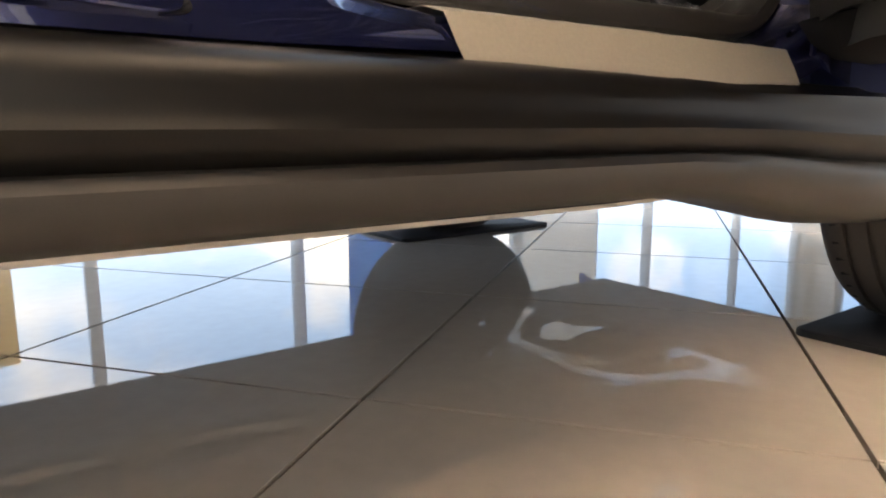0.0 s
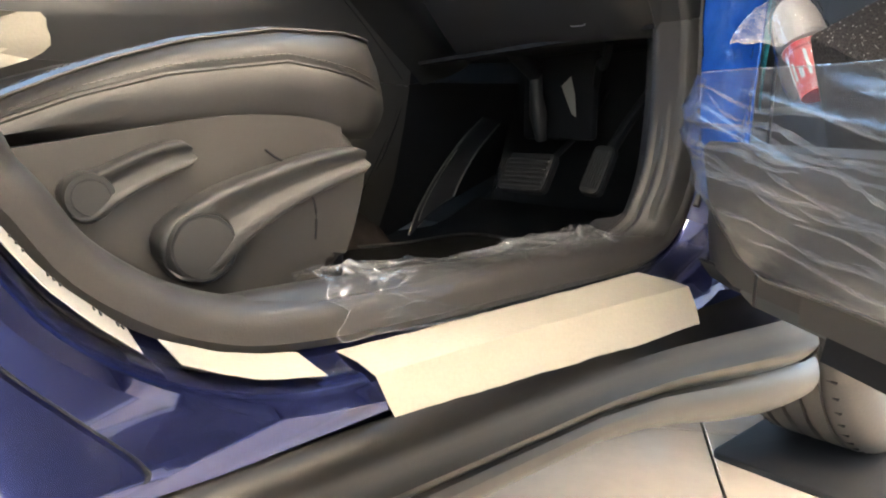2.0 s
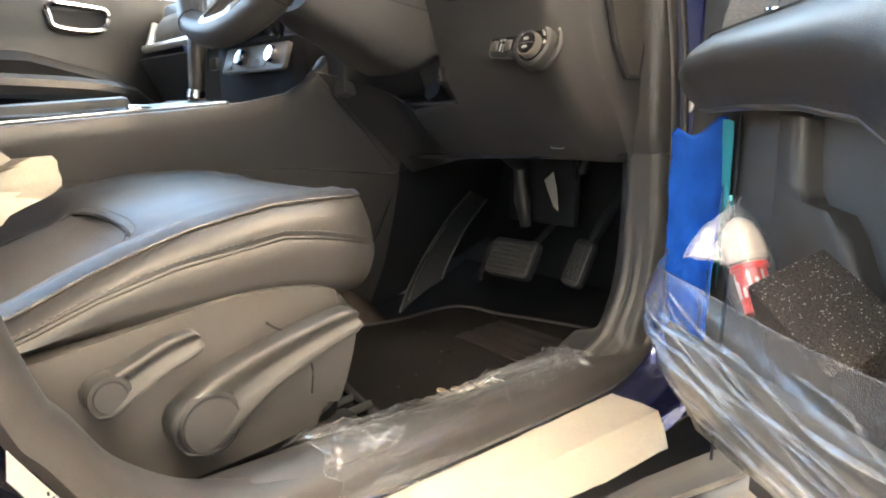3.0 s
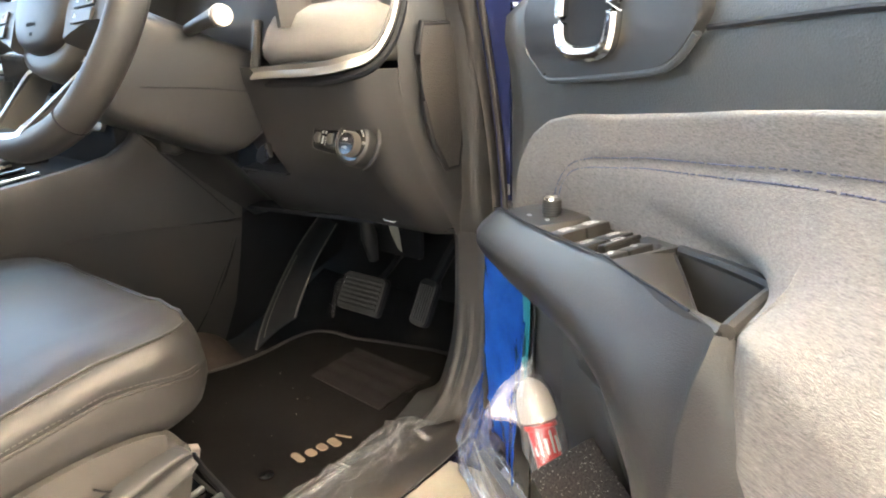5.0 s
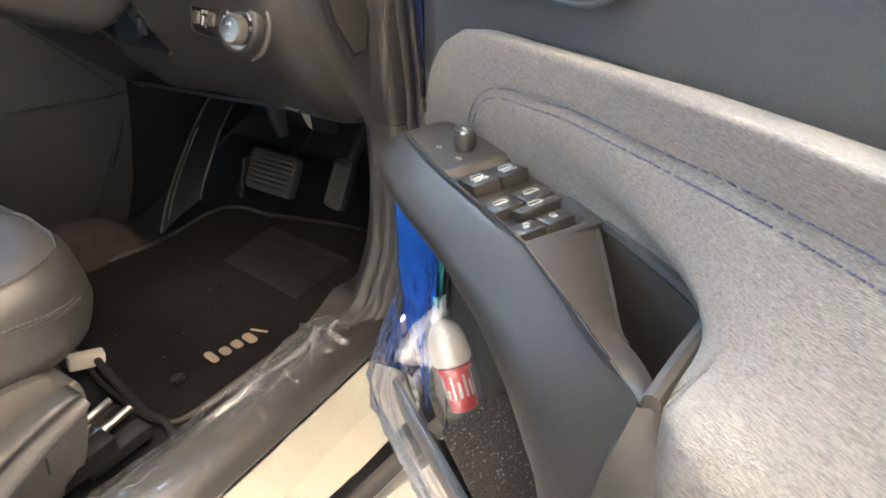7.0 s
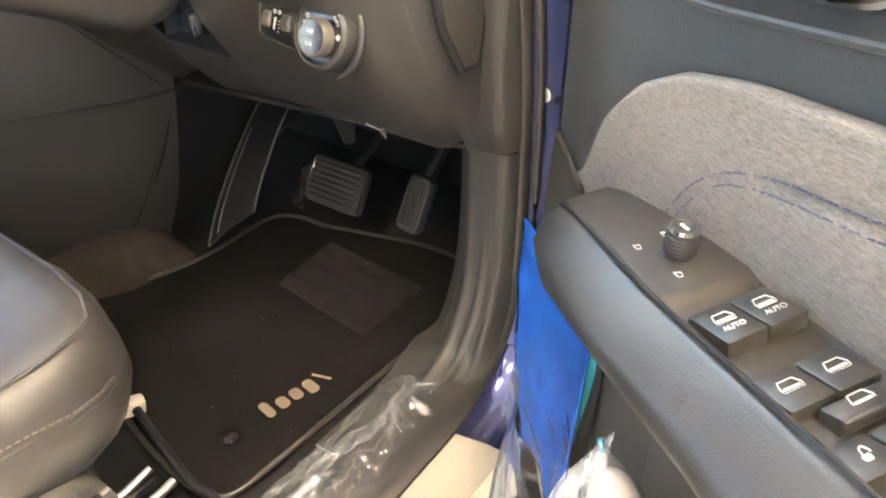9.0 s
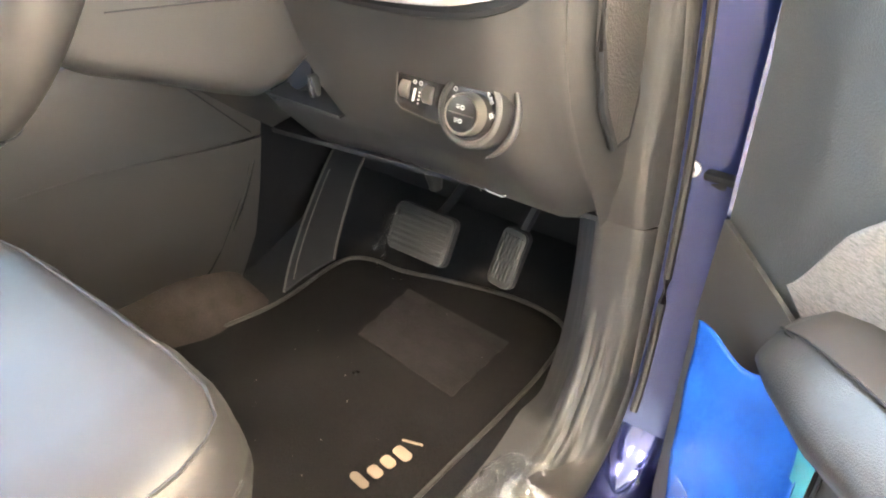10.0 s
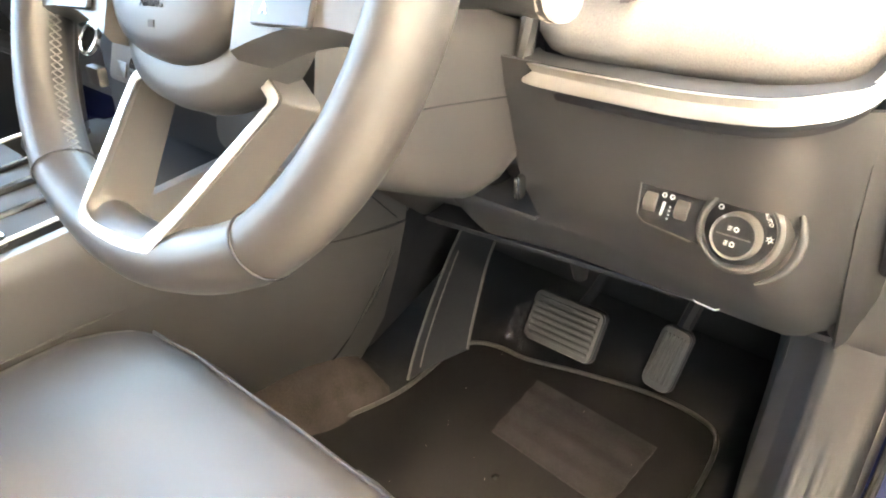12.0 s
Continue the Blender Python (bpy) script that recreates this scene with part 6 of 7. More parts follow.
wall_a = [[tuple(v) for v in rim_line], [(v.x + 0.001, v.y + 0.001, v.z - 0.006) for v in rim_line], [(v.x, v.y, 0.800) for v in foot_rim]]
wall_b = [[tuple(v) for v in mouth], [(v.x, v.y, v.z - 0.004) for v in mouth], [(v.x, v.y, 0.800) for v in foot_mouth]]
part("pull_pocket", dloft(wall_a), DECK_TRIM, door, "deep charcoal pull pocket", 50)
part("pocket_wall", dloft(wall_b), DECK_TRIM, door, "", 50)
part("pocket_floor", dloft([[(0.50, 0.095, 0.801), (0.50, 0.150, 0.801)], [(0.625, 0.095, 0.801), (0.615, 0.165, 0.801)]], thick=0.003), DARK, door)
part("pocket_slit", tube([d(v.x - 0.003, v.y + 0.005, v.z + 0.0012) for v in mouth[11:18]], 0.0008, 5), DARK, door)
part("pocket_rim", tube([d(v.x + 0.0015, v.y - 0.0015, v.z + 0.0002) for v in rim_line], 0.0042, 8), DECK_TRIM, door)
part("mouth_edge", tube([d(v.x, v.y, v.z) for v in mouth[:13]], 0.0012, 6), DECK_TRIM, door)
# lower panel with map pocket
rows = []
for u in (0.10, 0.16, 0.22, 0.29, 0.325, 0.348, 0.352, 0.354):
    k = smooth((u - 0.10) / 0.12)
    b = 0.02 * smooth((u - 0.346) / 0.008)
    rows.append([(u, 0.05 + 0.04 * k - b, 0.455), (u, 0.055 + 0.045 * k - b, 0.5), (u, 0.055 + 0.045 * k - b, 0.6), (u, 0.055 + 0.04 * k - b, 0.72), (u, 0.05 + 0.042 * k - b, 0.81)])
part("lower_panel", dloft(rows, thick=0.004), PANEL, door, "charcoal lower door panel", 50)
part("panel_gap", tube([d(0.276, 0.1025, 0.45), d(0.278, 0.1025, 0.6), d(0.275, 0.0975, 0.79)], 0.0018, 6), DARK, door)
rows = [[(u, 0.055, 0.46), (u, 0.10, 0.475), (u, 0.130, 0.50), (u, 0.158, 0.55), (u, 0.166, 0.595), (u, 0.160, 0.60), (u, 0.150, 0.55), (u, 0.12, 0.50)] for u in (0.285, 0.30, 0.35, 0.5, 0.7, 1.0)]
part("map_pocket", dloft(rows, thick=0.003), TRIM_GREY, door, "charcoal map pocket", 50)
rows = [[(u, 0.080, 0.81), (u, 0.066, 0.76), (u, 0.062, 0.68), (u, 0.065, 0.5), (u, 0.08, 0.42)] for u in (0.345, 0.45, 0.55, 0.8, 1.0)]
part("pocket_back", dloft(rows, thick=0.003), DARK, door)
rows = []
for u, z in ((0.362, 0.790), (0.364, 0.760), (0.368, 0.735), (0.376, 0.7235), (0.408, 0.719), (0.424, 0.702), (0.438, 0.678), (0.456, 0.655), (0.492, 0.625), (0.52, 0.56), (0.53, 0.45)):
    rows.append([(0.335, 0.0985, z), (u - 0.012, 0.1010, z), (u - 0.003, 0.1000, z - 0.001), (u + 0.002, 0.092, z - 0.003), (u + 0.004, 0.062, z - 0.005)])
part("pocket_cheek", dloft(rows, thick=0.003), PANEL, door, "curved cheek of the map pocket", 60)
# switches
def dpose(u, n, z, tilt=0, turn=0):
    return Matrix.Translation(d(u, n, z)) @ pose(0, 0, 0, tilt, 0, turn)


mk = part("mirror_knob", lathe([(0.0105, -0.002), (0.0105, 0.001), (0.0075, 0.0015), (0.0075, 0.003), (0.0082, 0.004), (0.0080, 0.016), (0.0076, 0.018), (0.0066, 0.0185), (0.006, 0.0175), (0.001, 0.0175)], dpose(0.341, 0.116, 0.8555), 32), TRIM, door, "ribbed mirror adjuster knob", 25)
for k in range(5):
    part("knob_groove", tube([d(0.341 + 0.0082 * math.cos(a), 0.116 + 0.0082 * math.sin(a), 0.8605 + 0.0022 * k) for a in (2 * math.pi * j / 24 for j in range(24))], 0.0004, 4, closed=True), DARK, mk)
part("knob_top", lathe([(0.0079, 0.0165), (0.0076, 0.0186), (0.0064, 0.0187), (0.0064, 0.0165)], dpose(0.341, 0.116, 0.8555), 32), CHROME, mk)
symbol_bar(dpose(0.341, 0.116, 0.8555), 0, 0, 0.006, 0.0016, mk, 0.0180)
for u, n in ((0.326, 0.130), (0.357, 0.128), (0.324, 0.112)):
    m = dpose(u, n, 0.8545 + 0.09 * (u - 0.33) + 0.14 * (0.120 - n))
    part("symbol", tube([m @ Vector(v) for v in ((-0.002, -0.0016, 0.003), (0.002, -0.0016, 0.003), (0.002, 0.0008, 0.003), (-0.001, 0.0018, 0.003))], 0.0004, 4, closed=True), WHITE, mk)
tilt_deg = math.degrees(math.atan2(0.0095, 0.111))


def window_switch(u, n, w, h, z, name, label):
    """A rocker with a lifted rear lip."""
    m = dpose(u, n, z + 0.14 * (0.129 - n)) @ pose(0, 0, 0, 8, -tilt_deg, 0)
    bm = box(0, 0, -0.0032, h, w, 0.008, 0.0018)
    for v in bm.verts:
        if v.co.z > 0:
            v.co.z += 0.08 * v.co.x + 0.0015 * (v.co.x > 0)
    bmesh.ops.transform(bm, matrix=m, verts=bm.verts)
    return part(name, bm, SWITCH, door, label), m @ pose(0, 0, 0.0016, 0, 0, 90)


def car_window_symbol(m, parent):
    """A car window in outline, its lower half filled."""
    part("symbol", tube([m @ Vector(v) for v in ((-0.0048, -0.0004, 0), (-0.0036, 0.0029, 0), (0.0034, 0.0029, 0), (0.0053, -0.0004, 0), (0.0048, -0.0029, 0), (-0.0048, -0.0029, 0))], 0.00036, 4, closed=True), WHITE, parent)
    part("symbol", box(0, -0.0014, 0, 0.0080, 0.0013, 0.0005, 0, m), WHITE, parent)


def bank_z(u):
    return 0.8592 + 0.0875 * (u - 0.378) - 0.0018


for u, pair, ns in ((0.3950, True, (0.1310, 0.1095)), (0.4380, False, (0.1370, 0.1150))):
    for n in ns:
        s, m = window_switch(u, n, 0.0212 if pair else 0.0215, 0.0270 if pair else 0.0230, bank_z(u), "window_switch", "black window switch with a white symbol")
        car_window_symbol(m @ Matrix.Translation((0, 0.003 if pair else 0.001, 0)), s)
        if pair:
            words("AUTO", m @ Matrix.Translation((0, -0.0046, 0.0008)), 0.0042, s)
s, m = window_switch(0.4560, 0.1225, 0.030, 0.0110, bank_z(0.4560) + 0.0015, "window_lock", "black rear window lock switch")
car_window_symbol(m @ Matrix.Translation((0, 0.001, 0)), s)
part("lock_lip", box(0, -0.0058, -0.0002, 0.030, 0.0024, 0.0034, 0.0011, m), SWITCH, s)
for n in (0.1405, 0.1210):
    s, m = window_switch(0.4745, n, 0.0192, 0.0180, bank_z(0.4745), "door_lock", "black door lock switch with a white padlock")
    part("symbol", plate(rounded(0.0034, 0.0028, 0.0008), 0.0005, m @ Matrix.Translation((0, -0.001, 0)), 0), WHITE, s)
    part("symbol", tube([m @ Vector((0.0017 * math.cos(a) + (0.0015 if n > 0.13 else 0), 0.0008 + 0.0030 * math.sin(a), 0)) for a in (math.pi * k / 8 for k in range(9))], 0.0004, 4), WHITE, s)
# door handle in its bezel
bez = [(v.x, v.y) for v in curve([(0.245, 1.02, 0), (0.251, 0.992, 0), (0.269, 0.982, 0), (0.284, 0.9735, 0), (0.300, 0.971, 0), (0.36, 0.976, 0), (0.445, 0.985, 0), (0.470, 0.993, 0), (0.486, 1.007, 0), (0.497, 1.025, 0), (0.48, 1.045, 0), (0.40, 1.05, 0), (0.27, 1.05, 0)], 52, closed=True)]
m_d = axes((0, 0, 0), (1, 0, 0), (0, -1, 0))
part("handle_bezel", plate(bez[::-1], 0.010, m_d @ Matrix.Translation((0, 0, 0.089)), 0.004), TRIM, door, "dark handle bezel")
part("bezel_lip", tube([d(x, 0.0955, z - 0.002) for x, z in bez[2:34]], 0.0032, 8), DOOR_TRIM, door)
hp = curve([(0.330, 1.045, 0), (0.326, 1.015, 0), (0.334, 0.997, 0), (0.360, 0.993, 0), (0.394, 0.997, 0), (0.404, 1.010, 0), (0.404, 1.037, 0), (0.386, 1.048, 0), (0.345, 1.05, 0)], 36, closed=True)
part("door_handle", tube([d(v.x, 0.103, v.y) for v in hp], 0.0065, 10, closed=True), CHROME, door, "satin chrome inner door handle")
part("handle_recess", plate([(v.x, v.y) for v in hp][::-1], 0.002, m_d @ Matrix.Translation((0, 0, 0.0985)), 0), DARK, door)

# ---- far front door, seen past the wheel ----
far = thing("passenger_door", label="dark passenger door with a pale trim band and chrome handle", category="car door")
rows = []
for x in (-0.3, 0.1, 0.4, 0.6, 0.72, 0.80):
    rows.append([(x, 2.0, 0.38), (x, 1.96, 0.45), (x, 1.95, 0.60), (x, 1.95, 0.75), (x, 1.93, 0.80), (x, 1.90, 0.92 - 0.14 * smooth((x - 0.5) / 0.25)), (x, 1.94, 0.945 - 0.14 * smooth((x - 0.5) / 0.25)), (x, 1.95, 1.0), (x, 1.94, 1.06), (x, 1.95, 1.10), (x, 2.0, 1.11)])
part("trim_panel", loft(rows, thick=0.006), FAR_TRIM, far, "", 40)
part("armrest", tube(curve([(0.0, 1.90, 0.86), (0.35, 1.89, 0.86), (0.6, 1.90, 0.845), (0.74, 1.93, 0.78)], 16), [0.03 if k < 12 else 0.02 for k in range(17)], 10), LEATHER, far)
hp = curve([(0.47, 0, 1.06), (0.465, 0, 1.03), (0.48, 0, 1.005), (0.56, 0, 1.0), (0.595, 0, 1.015), (0.60, 0, 1.05), (0.57, 0, 1.058)], 28, closed=True)
part("door_handle", tube([(v.x, 1.935, v.z) for v in hp], 0.008, 8, closed=True), CHROME, far, "chrome inner handle")
part("handle_recess", plate([(v.x, v.z) for v in hp][::-1], 0.003, axes((0, 1.945, 0), (1, 0, 0), (0, -1, 0)), 0), DARK, far)

# ---- protective tape and films ----
def strip(name, a, b, n, label, cat, mat_, jag=0.0, thick=0.0006, mids=()):
    """A sheet between two lines (points), wrinkled slightly."""
    ca, cb = curve(a, n), curve(b, n)
    cm = [curve(m_, n) for m_ in mids]
    lines = [ca, *cm, cb]
    rows = []
    for k, ln in enumerate(lines):
        rows.append([v + Vector((0, -0.0012 * noise.noise(v * 40) - 0.0012, 0.0012 + 0.0008 * noise.noise(v * 55))) for v in ln])
    if len(rows) < 4:
        return tagged(part(name, loft(rows, thick=thick), mat_), label, cat)
    ob = tagged(part(name, loft(rows[:3], thick=thick), mat_), label, cat)
    part("flap", loft(rows[2:], thick=thick), mat_, ob, "folded-down flap")
    return ob


strip("masking_tape", [(0.292, 0.443, 0.4335), (0.40, 0.443, 0.434), (0.55, 0.443, 0.4355), (0.715, 0.443, 0.438)],
      [(0.306, 0.376, 0.386), (0.40, 0.372, 0.387), (0.55, 0.368, 0.388), (0.718, 0.362, 0.391)], 40, "wide cream masking tape folded over the sill edge", "tape", TAPE,
      mids=([(0.292, 0.412, 0.4335), (0.40, 0.412, 0.434), (0.55, 0.412, 0.4345), (0.727, 0.408, 0.433)], [(0.294, 0.392, 0.4275), (0.40, 0.391, 0.428), (0.55, 0.390, 0.4285), (0.732, 0.386, 0.428)], [(0.300, 0.384, 0.405), (0.40, 0.381, 0.405), (0.55, 0.379, 0.406), (0.730, 0.374, 0.408)]))
strip("masking_tape", [(0.153, 0.439, 0.4745), (0.20, 0.440, 0.454), (0.256, 0.440, 0.4415)], [(0.152, 0.396, 0.468), (0.20, 0.397, 0.447), (0.256, 0.396, 0.4355)], 16, "short cream tape on the curved sill edge", "tape", TAPE)
LABEL_IN = [(0.055, 0.436, 0.585), (0.09, 0.436, 0.53), (0.133, 0.436, 0.486)]
LABEL_OUT = [(0.048, 0.397, 0.583), (0.085, 0.397, 0.525), (0.130, 0.397, 0.480)]
lab = strip("paper_label", LABEL_IN, LABEL_OUT, 16, "white printed paper label with dark bars", "label", PAPER)
ink_in, ink_out = [[p.lerp(q, w) for p, q in list(zip(curve(LABEL_IN, 30), curve(LABEL_OUT, 30)))[9:28]] for w in (0.22, 0.5)]
rng = random.Random(4)
for a, b in zip(ink_in, ink_out):
    if rng.random() < 0.75:
        q = a.lerp(b, rng.uniform(0.35, 1.0))
        up = Vector((0.0008, -0.0012, 0.0030))
        part("print_bar", tube([a.lerp(b, 0.25) + up, q.lerp(b, 0.3) + up], 0.0007, 4), DARK, lab)

# clear film bunched over the sill plate
rows = []
prof = [(0.438, 0.440), (0.444, 0.462), (0.460, 0.478), (0.49, 0.482), (0.520, 0.476), (0.548, 0.455), (0.556, 0.42)]
base = curve([(0, y, z) for y, z in prof], 66)


def ridge(*p):
    return max(0.0, 1 - 3.2 * abs(noise.noise(p))) ** 2


def crease(p, q, x, w, wide, high):
    """Height of a sharp fold running from p to q in (x, w)."""
    p, q, c = Vector(p), Vector(q), Vector((x * 4, w))
    p, q = Vector((p.x * 4, p.y)), Vector((q.x * 4, q.y))
    t = min(max((c - p).dot(q - p) / (q - p).length_squared, 0), 1)
    return high * max(0, 1 - (c - p.lerp(q, t)).length / wide) ** 1.5


FOLDS = [((0.31, 0.2), (0.37, 0.75)), ((0.315, 0.1), (0.39, 0.4)), ((0.33, 0.35), (0.43, 0.55)), ((0.54, 0.25), (0.575, 0.85)), ((0.555, 0.2), (0.64, 0.42)), ((0.57, 0.5), (0.645, 0.25)), ((0.60, 0.15), (0.61, 0.5)),
         ((0.42, 0.62), (0.56, 0.82)), ((0.50, 0.80), (0.66, 0.95)), ((0.665, 0.2), (0.69, 0.8)), ((0.70, 0.3), (0.68, 0.7)), ((0.62, 0.62), (0.71, 0.75)), ((0.46, 0.3), (0.52, 0.22)), ((0.52, 0.7), (0.60, 0.60))]
rnd = random.Random(5)
for k in range(26):
    c = (rnd.gauss(rnd.choice((0.33, 0.60, 0.62, 0.68)), 0.03), rnd.uniform(0.12, 0.9))
    a = rnd.uniform(-0.9, 0.9)
    h = rnd.uniform(0.006, 0.022)
    FOLDS.append(((c[0] - h * math.cos(a), c[1] - 4 * h * math.sin(a)), (c[0] + h * math.cos(a), c[1] + 4 * h * math.sin(a))))
def near(x, c, r):
    return math.exp(-((x - c) / r) ** 2)


for i in range(201):
    x = 0.300 + 0.472 * i / 200
    hump = 0.011 * smooth((x - 0.44) / 0.17) * smooth((0.756 - x) / 0.06) + 0.004
    row = []
    for k, v in enumerate(base):
        w = k / (len(base) - 1)
        busy = min(1, near(x, 0.325, 0.035) + 0.9 * near(x, 0.595, 0.035) * near(w, 0.3, 0.22) + near(x, 0.70, 0.03) + 0.5 * smooth((w - 0.62) / 0.12) * smooth((x - 0.45) / 0.1))
        f = sum(crease(p, q, x, w, 0.028, 0.0045) for p, q in FOLDS)
        f += busy * (0.005 * ridge(x * 22 + w * 3, w * 4 - x * 9, 3) + 0.003 * ridge(x * 55 - w * 9, w * 9 + x * 12, 7))
        f += 0.004 * noise.noise((x * 7, w * 1.6, 3)) + 0.0012 * ridge(x * 12 + w * 16, w * 3, 5)
        f *= 0.35 + 0.65 * min(1, w * 3)
        e = 0.014 * noise.noise((w * 9, 4, 1)) * max(0, 1 - min(i, 200 - i) / 8)
        row.append((x + e, v.y + 0.5 * f - 0.3 * hump * w, v.z + 0.001 - 0.014 * smooth((x - 0.3) / 0.35) + hump * near(w, 0.62, 0.22) + f))
    rows.append(row)
film_rows = rows
sill_film = tagged(part("plastic_film", loft(rows), FILM, None, "", 22), "crumpled clear plastic film over the sill plate", "plastic film")

part("film_edge", tube([r[0] for r in film_rows], 0.0008, 5), FILM_BAG, sill_film, "rolled edge")
part("film_edge", tube(film_rows[0], 0.0008, 5), FILM_BAG, sill_film, "rolled edge")
part("film_edge", tube(film_rows[-1], 0.0008, 5), FILM_BAG, sill_film, "rolled edge")


def fold_lines(name, grid, paths, mat_, parent, put=None, r=(0.0003, 0.0009), seed=2, lift=0.0005):
    """Sharp folds in a film: thin ridges wandering over its grid of points. paths: (row, column, row step, column step, steps)."""
    rng = random.Random(seed)
    R, K = len(grid), len(grid[0])
    for a, b, da, db, steps in paths:
        pts, rad, wob = [], [], rng.uniform(0, 6)
        for q in range(steps):
            i = min(max(a + da * q + 1.3 * math.sin(wob + q * 0.9) * abs(db), 0), R - 1.001)
            k = min(max(b + db * q + 0.9 * math.sin(wob * 2 + q * 0.7) * abs(da) * 0.5, 0), K - 1.001)
            p, w = Vector(grid[int(i)][int(k)]).lerp(Vector(grid[int(i) + 1][int(k)]), i % 1), k % 1
            p2 = Vector(grid[int(i)][int(k) + 1]).lerp(Vector(grid[int(i) + 1][int(k) + 1]), i % 1)
            p = p.lerp(p2, w) + Vector((0, 0, lift))
            pts.append(put(p) if put else p)
            rad.append(rng.uniform(*r) * math.sin(math.pi * (q + 0.5) / steps) ** 0.6)
        part(name, tube(pts, rad, 5), mat_, parent)


def layer(name, grid, a, b, da, db, steps, wide, mat_, parent, seed):
    """A folded-over layer of film: a tapering ribbon lying on its grid of points."""
    rng = random.Random(seed)
    R, K = len(grid), len(grid[0])
    wob, rows = rng.uniform(0, 6), []
    for q in range(steps):
        i = a + da * q + 2.0 * math.sin(wob + q * 0.35)
        k = b + db * q + 1.2 * math.sin(wob * 2 + q * 0.28)
        h = wide * math.sin(math.pi * (q + 0.3) / (steps - 0.4)) ** 0.7
        row = []
        for w in (-1, -0.6, 0, 0.6, 1):
            ii = min(max(i - db * w * h, 0), R - 1.001)
            kk = min(max(k + da * w * h * 0.5, 0), K - 1.001)
            p = Vector(grid[int(ii)][int(kk)]).lerp(Vector(grid[int(ii) + 1][int(kk)]), ii % 1)
            p2 = Vector(grid[int(ii)][int(kk) + 1]).lerp(Vector(grid[int(ii) + 1][int(kk) + 1]), ii % 1)
            row.append(p.lerp(p2, kk % 1) + Vector((0, 0, 0.0010 + 0.0022 * (1 - w * w))))
        rows.append(row)
    return part(name, loft(rows), mat_, parent, "", 180)


frng = random.Random(77)
paths = []
for _ in range(12):
    paths.append((frng.gauss(17, 9), frng.uniform(6, 46), frng.uniform(0.8, 2.2), frng.uniform(-0.8, 0.8), frng.randint(10, 20)))
for _ in range(9):
    paths.append((frng.gauss(142, 14), frng.uniform(10, 44), frng.uniform(-0.6, 1.8), frng.uniform(-1.4, 1.4), frng.randint(8, 20)))
for _ in range(9):
    paths.append((frng.gauss(182, 8), frng.uniform(6, 48), frng.uniform(-0.5, 0.5), frng.uniform(-1.8, 1.8), frng.randint(10, 20)))
for k in (30, 36, 41, 46, 52):
    paths.append((frng.uniform(60, 90), k, 2.2, frng.uniform(-0.12, 0.06), frng.randint(32, 48)))
fold_lines("crease", film_rows, paths, FOLD, sill_film)
for k in range(9):
    layer("film_layer", film_rows, frng.uniform(70, 130), 33 + 2.6 * k, frng.uniform(1.6, 2.4), frng.uniform(-0.15, 0.1), frng.randint(22, 40), frng.uniform(1.2, 3.0), FOLD_SOFT, sill_film, k)
for k in range(8):
    layer("film_layer", film_rows, frng.gauss(182, 6), frng.uniform(6, 30), frng.uniform(-0.4, 0.4), frng.uniform(0.6, 1.3), frng.randint(12, 22), frng.uniform(1.0, 2.6), FOLD, sill_film, 20 + k)
for k in range(8):
    layer("film_layer", film_rows, frng.gauss(16, 7), frng.uniform(6, 40), frng.uniform(0.7, 1.6), frng.uniform(-0.5, 0.5), frng.randint(12, 26), frng.uniform(1.5, 3.2), FOLD_SOFT, sill_film, 40 + k)
for k in range(5):
    layer("film_layer", film_rows, frng.gauss(140, 9), frng.uniform(10, 36), frng.uniform(0.2, 1.4), frng.uniform(0.3, 1.0), frng.randint(10, 18), frng.uniform(1.2, 2.6), FOLD_SOFT, sill_film, 60 + k)

# scrap of clear film left on the brake pedal
frng = random.Random(41)
rows = []
for i in range(15):
    s = i / 14
    row = []
    for k in range(13):
        w = k / 12
        y = 0.868 + 0.060 * s + frng.uniform(-0.003, 0.003)
        z = 0.560 - 0.040 * s - (0.075 - 0.02 * s) * w + frng.uniform(-0.003, 0.003)
        x = 0.934 - 0.58 * (0.524 - z) + 0.03 * s - 0.012 * math.sin(4 * s + 2 * w) + frng.uniform(-0.004, 0.004)
        row.append((x, y, z))
    rows.append(row)
tagged(part("plastic_film", loft(rows), FILM, None, "", 18), "crumpled scrap of clear film on the brake pedal", "plastic film")

# blue film and milky cover on the door's front corner
DOOR_M = pose(*DOOR_AT, 0, 0, DOOR_U)
rows = []
for k in range(41):
    s = k / 40
    row = []
    for j in range(25):
        w = j / 24
        u = 0.157 + 0.008 * math.sin(math.pi * s) + 0.028 * s ** 4 * (1 - w) + 0.103 * w + 0.045 * s ** 3 * w
        zt = 0.771 + 0.016 * w ** 2 + 0.005 * math.sin(w * 9)
        zb = 0.548 + 0.012 * w
        row.append((u, 0.106 + 0.004 * math.sin(w * 5 + s * 3) + 0.024 * s ** 2 * w + 0.002 * noise.noise((w * 4, s * 6, 2)) + 0.0022 * ridge(w * 2.0 + s, s * 5, 3) * smooth((s - 0.4) / 0.3), zt + (zb - zt) * s))
    rows.append(row)
bf = part("blue_film", dloft(rows, thick=0.0008), BLUE_FILM, None, "", 180)
bf.matrix_world = DOOR_M
tagged(bf, "bright blue protective film on the door's front edge", "plastic film")
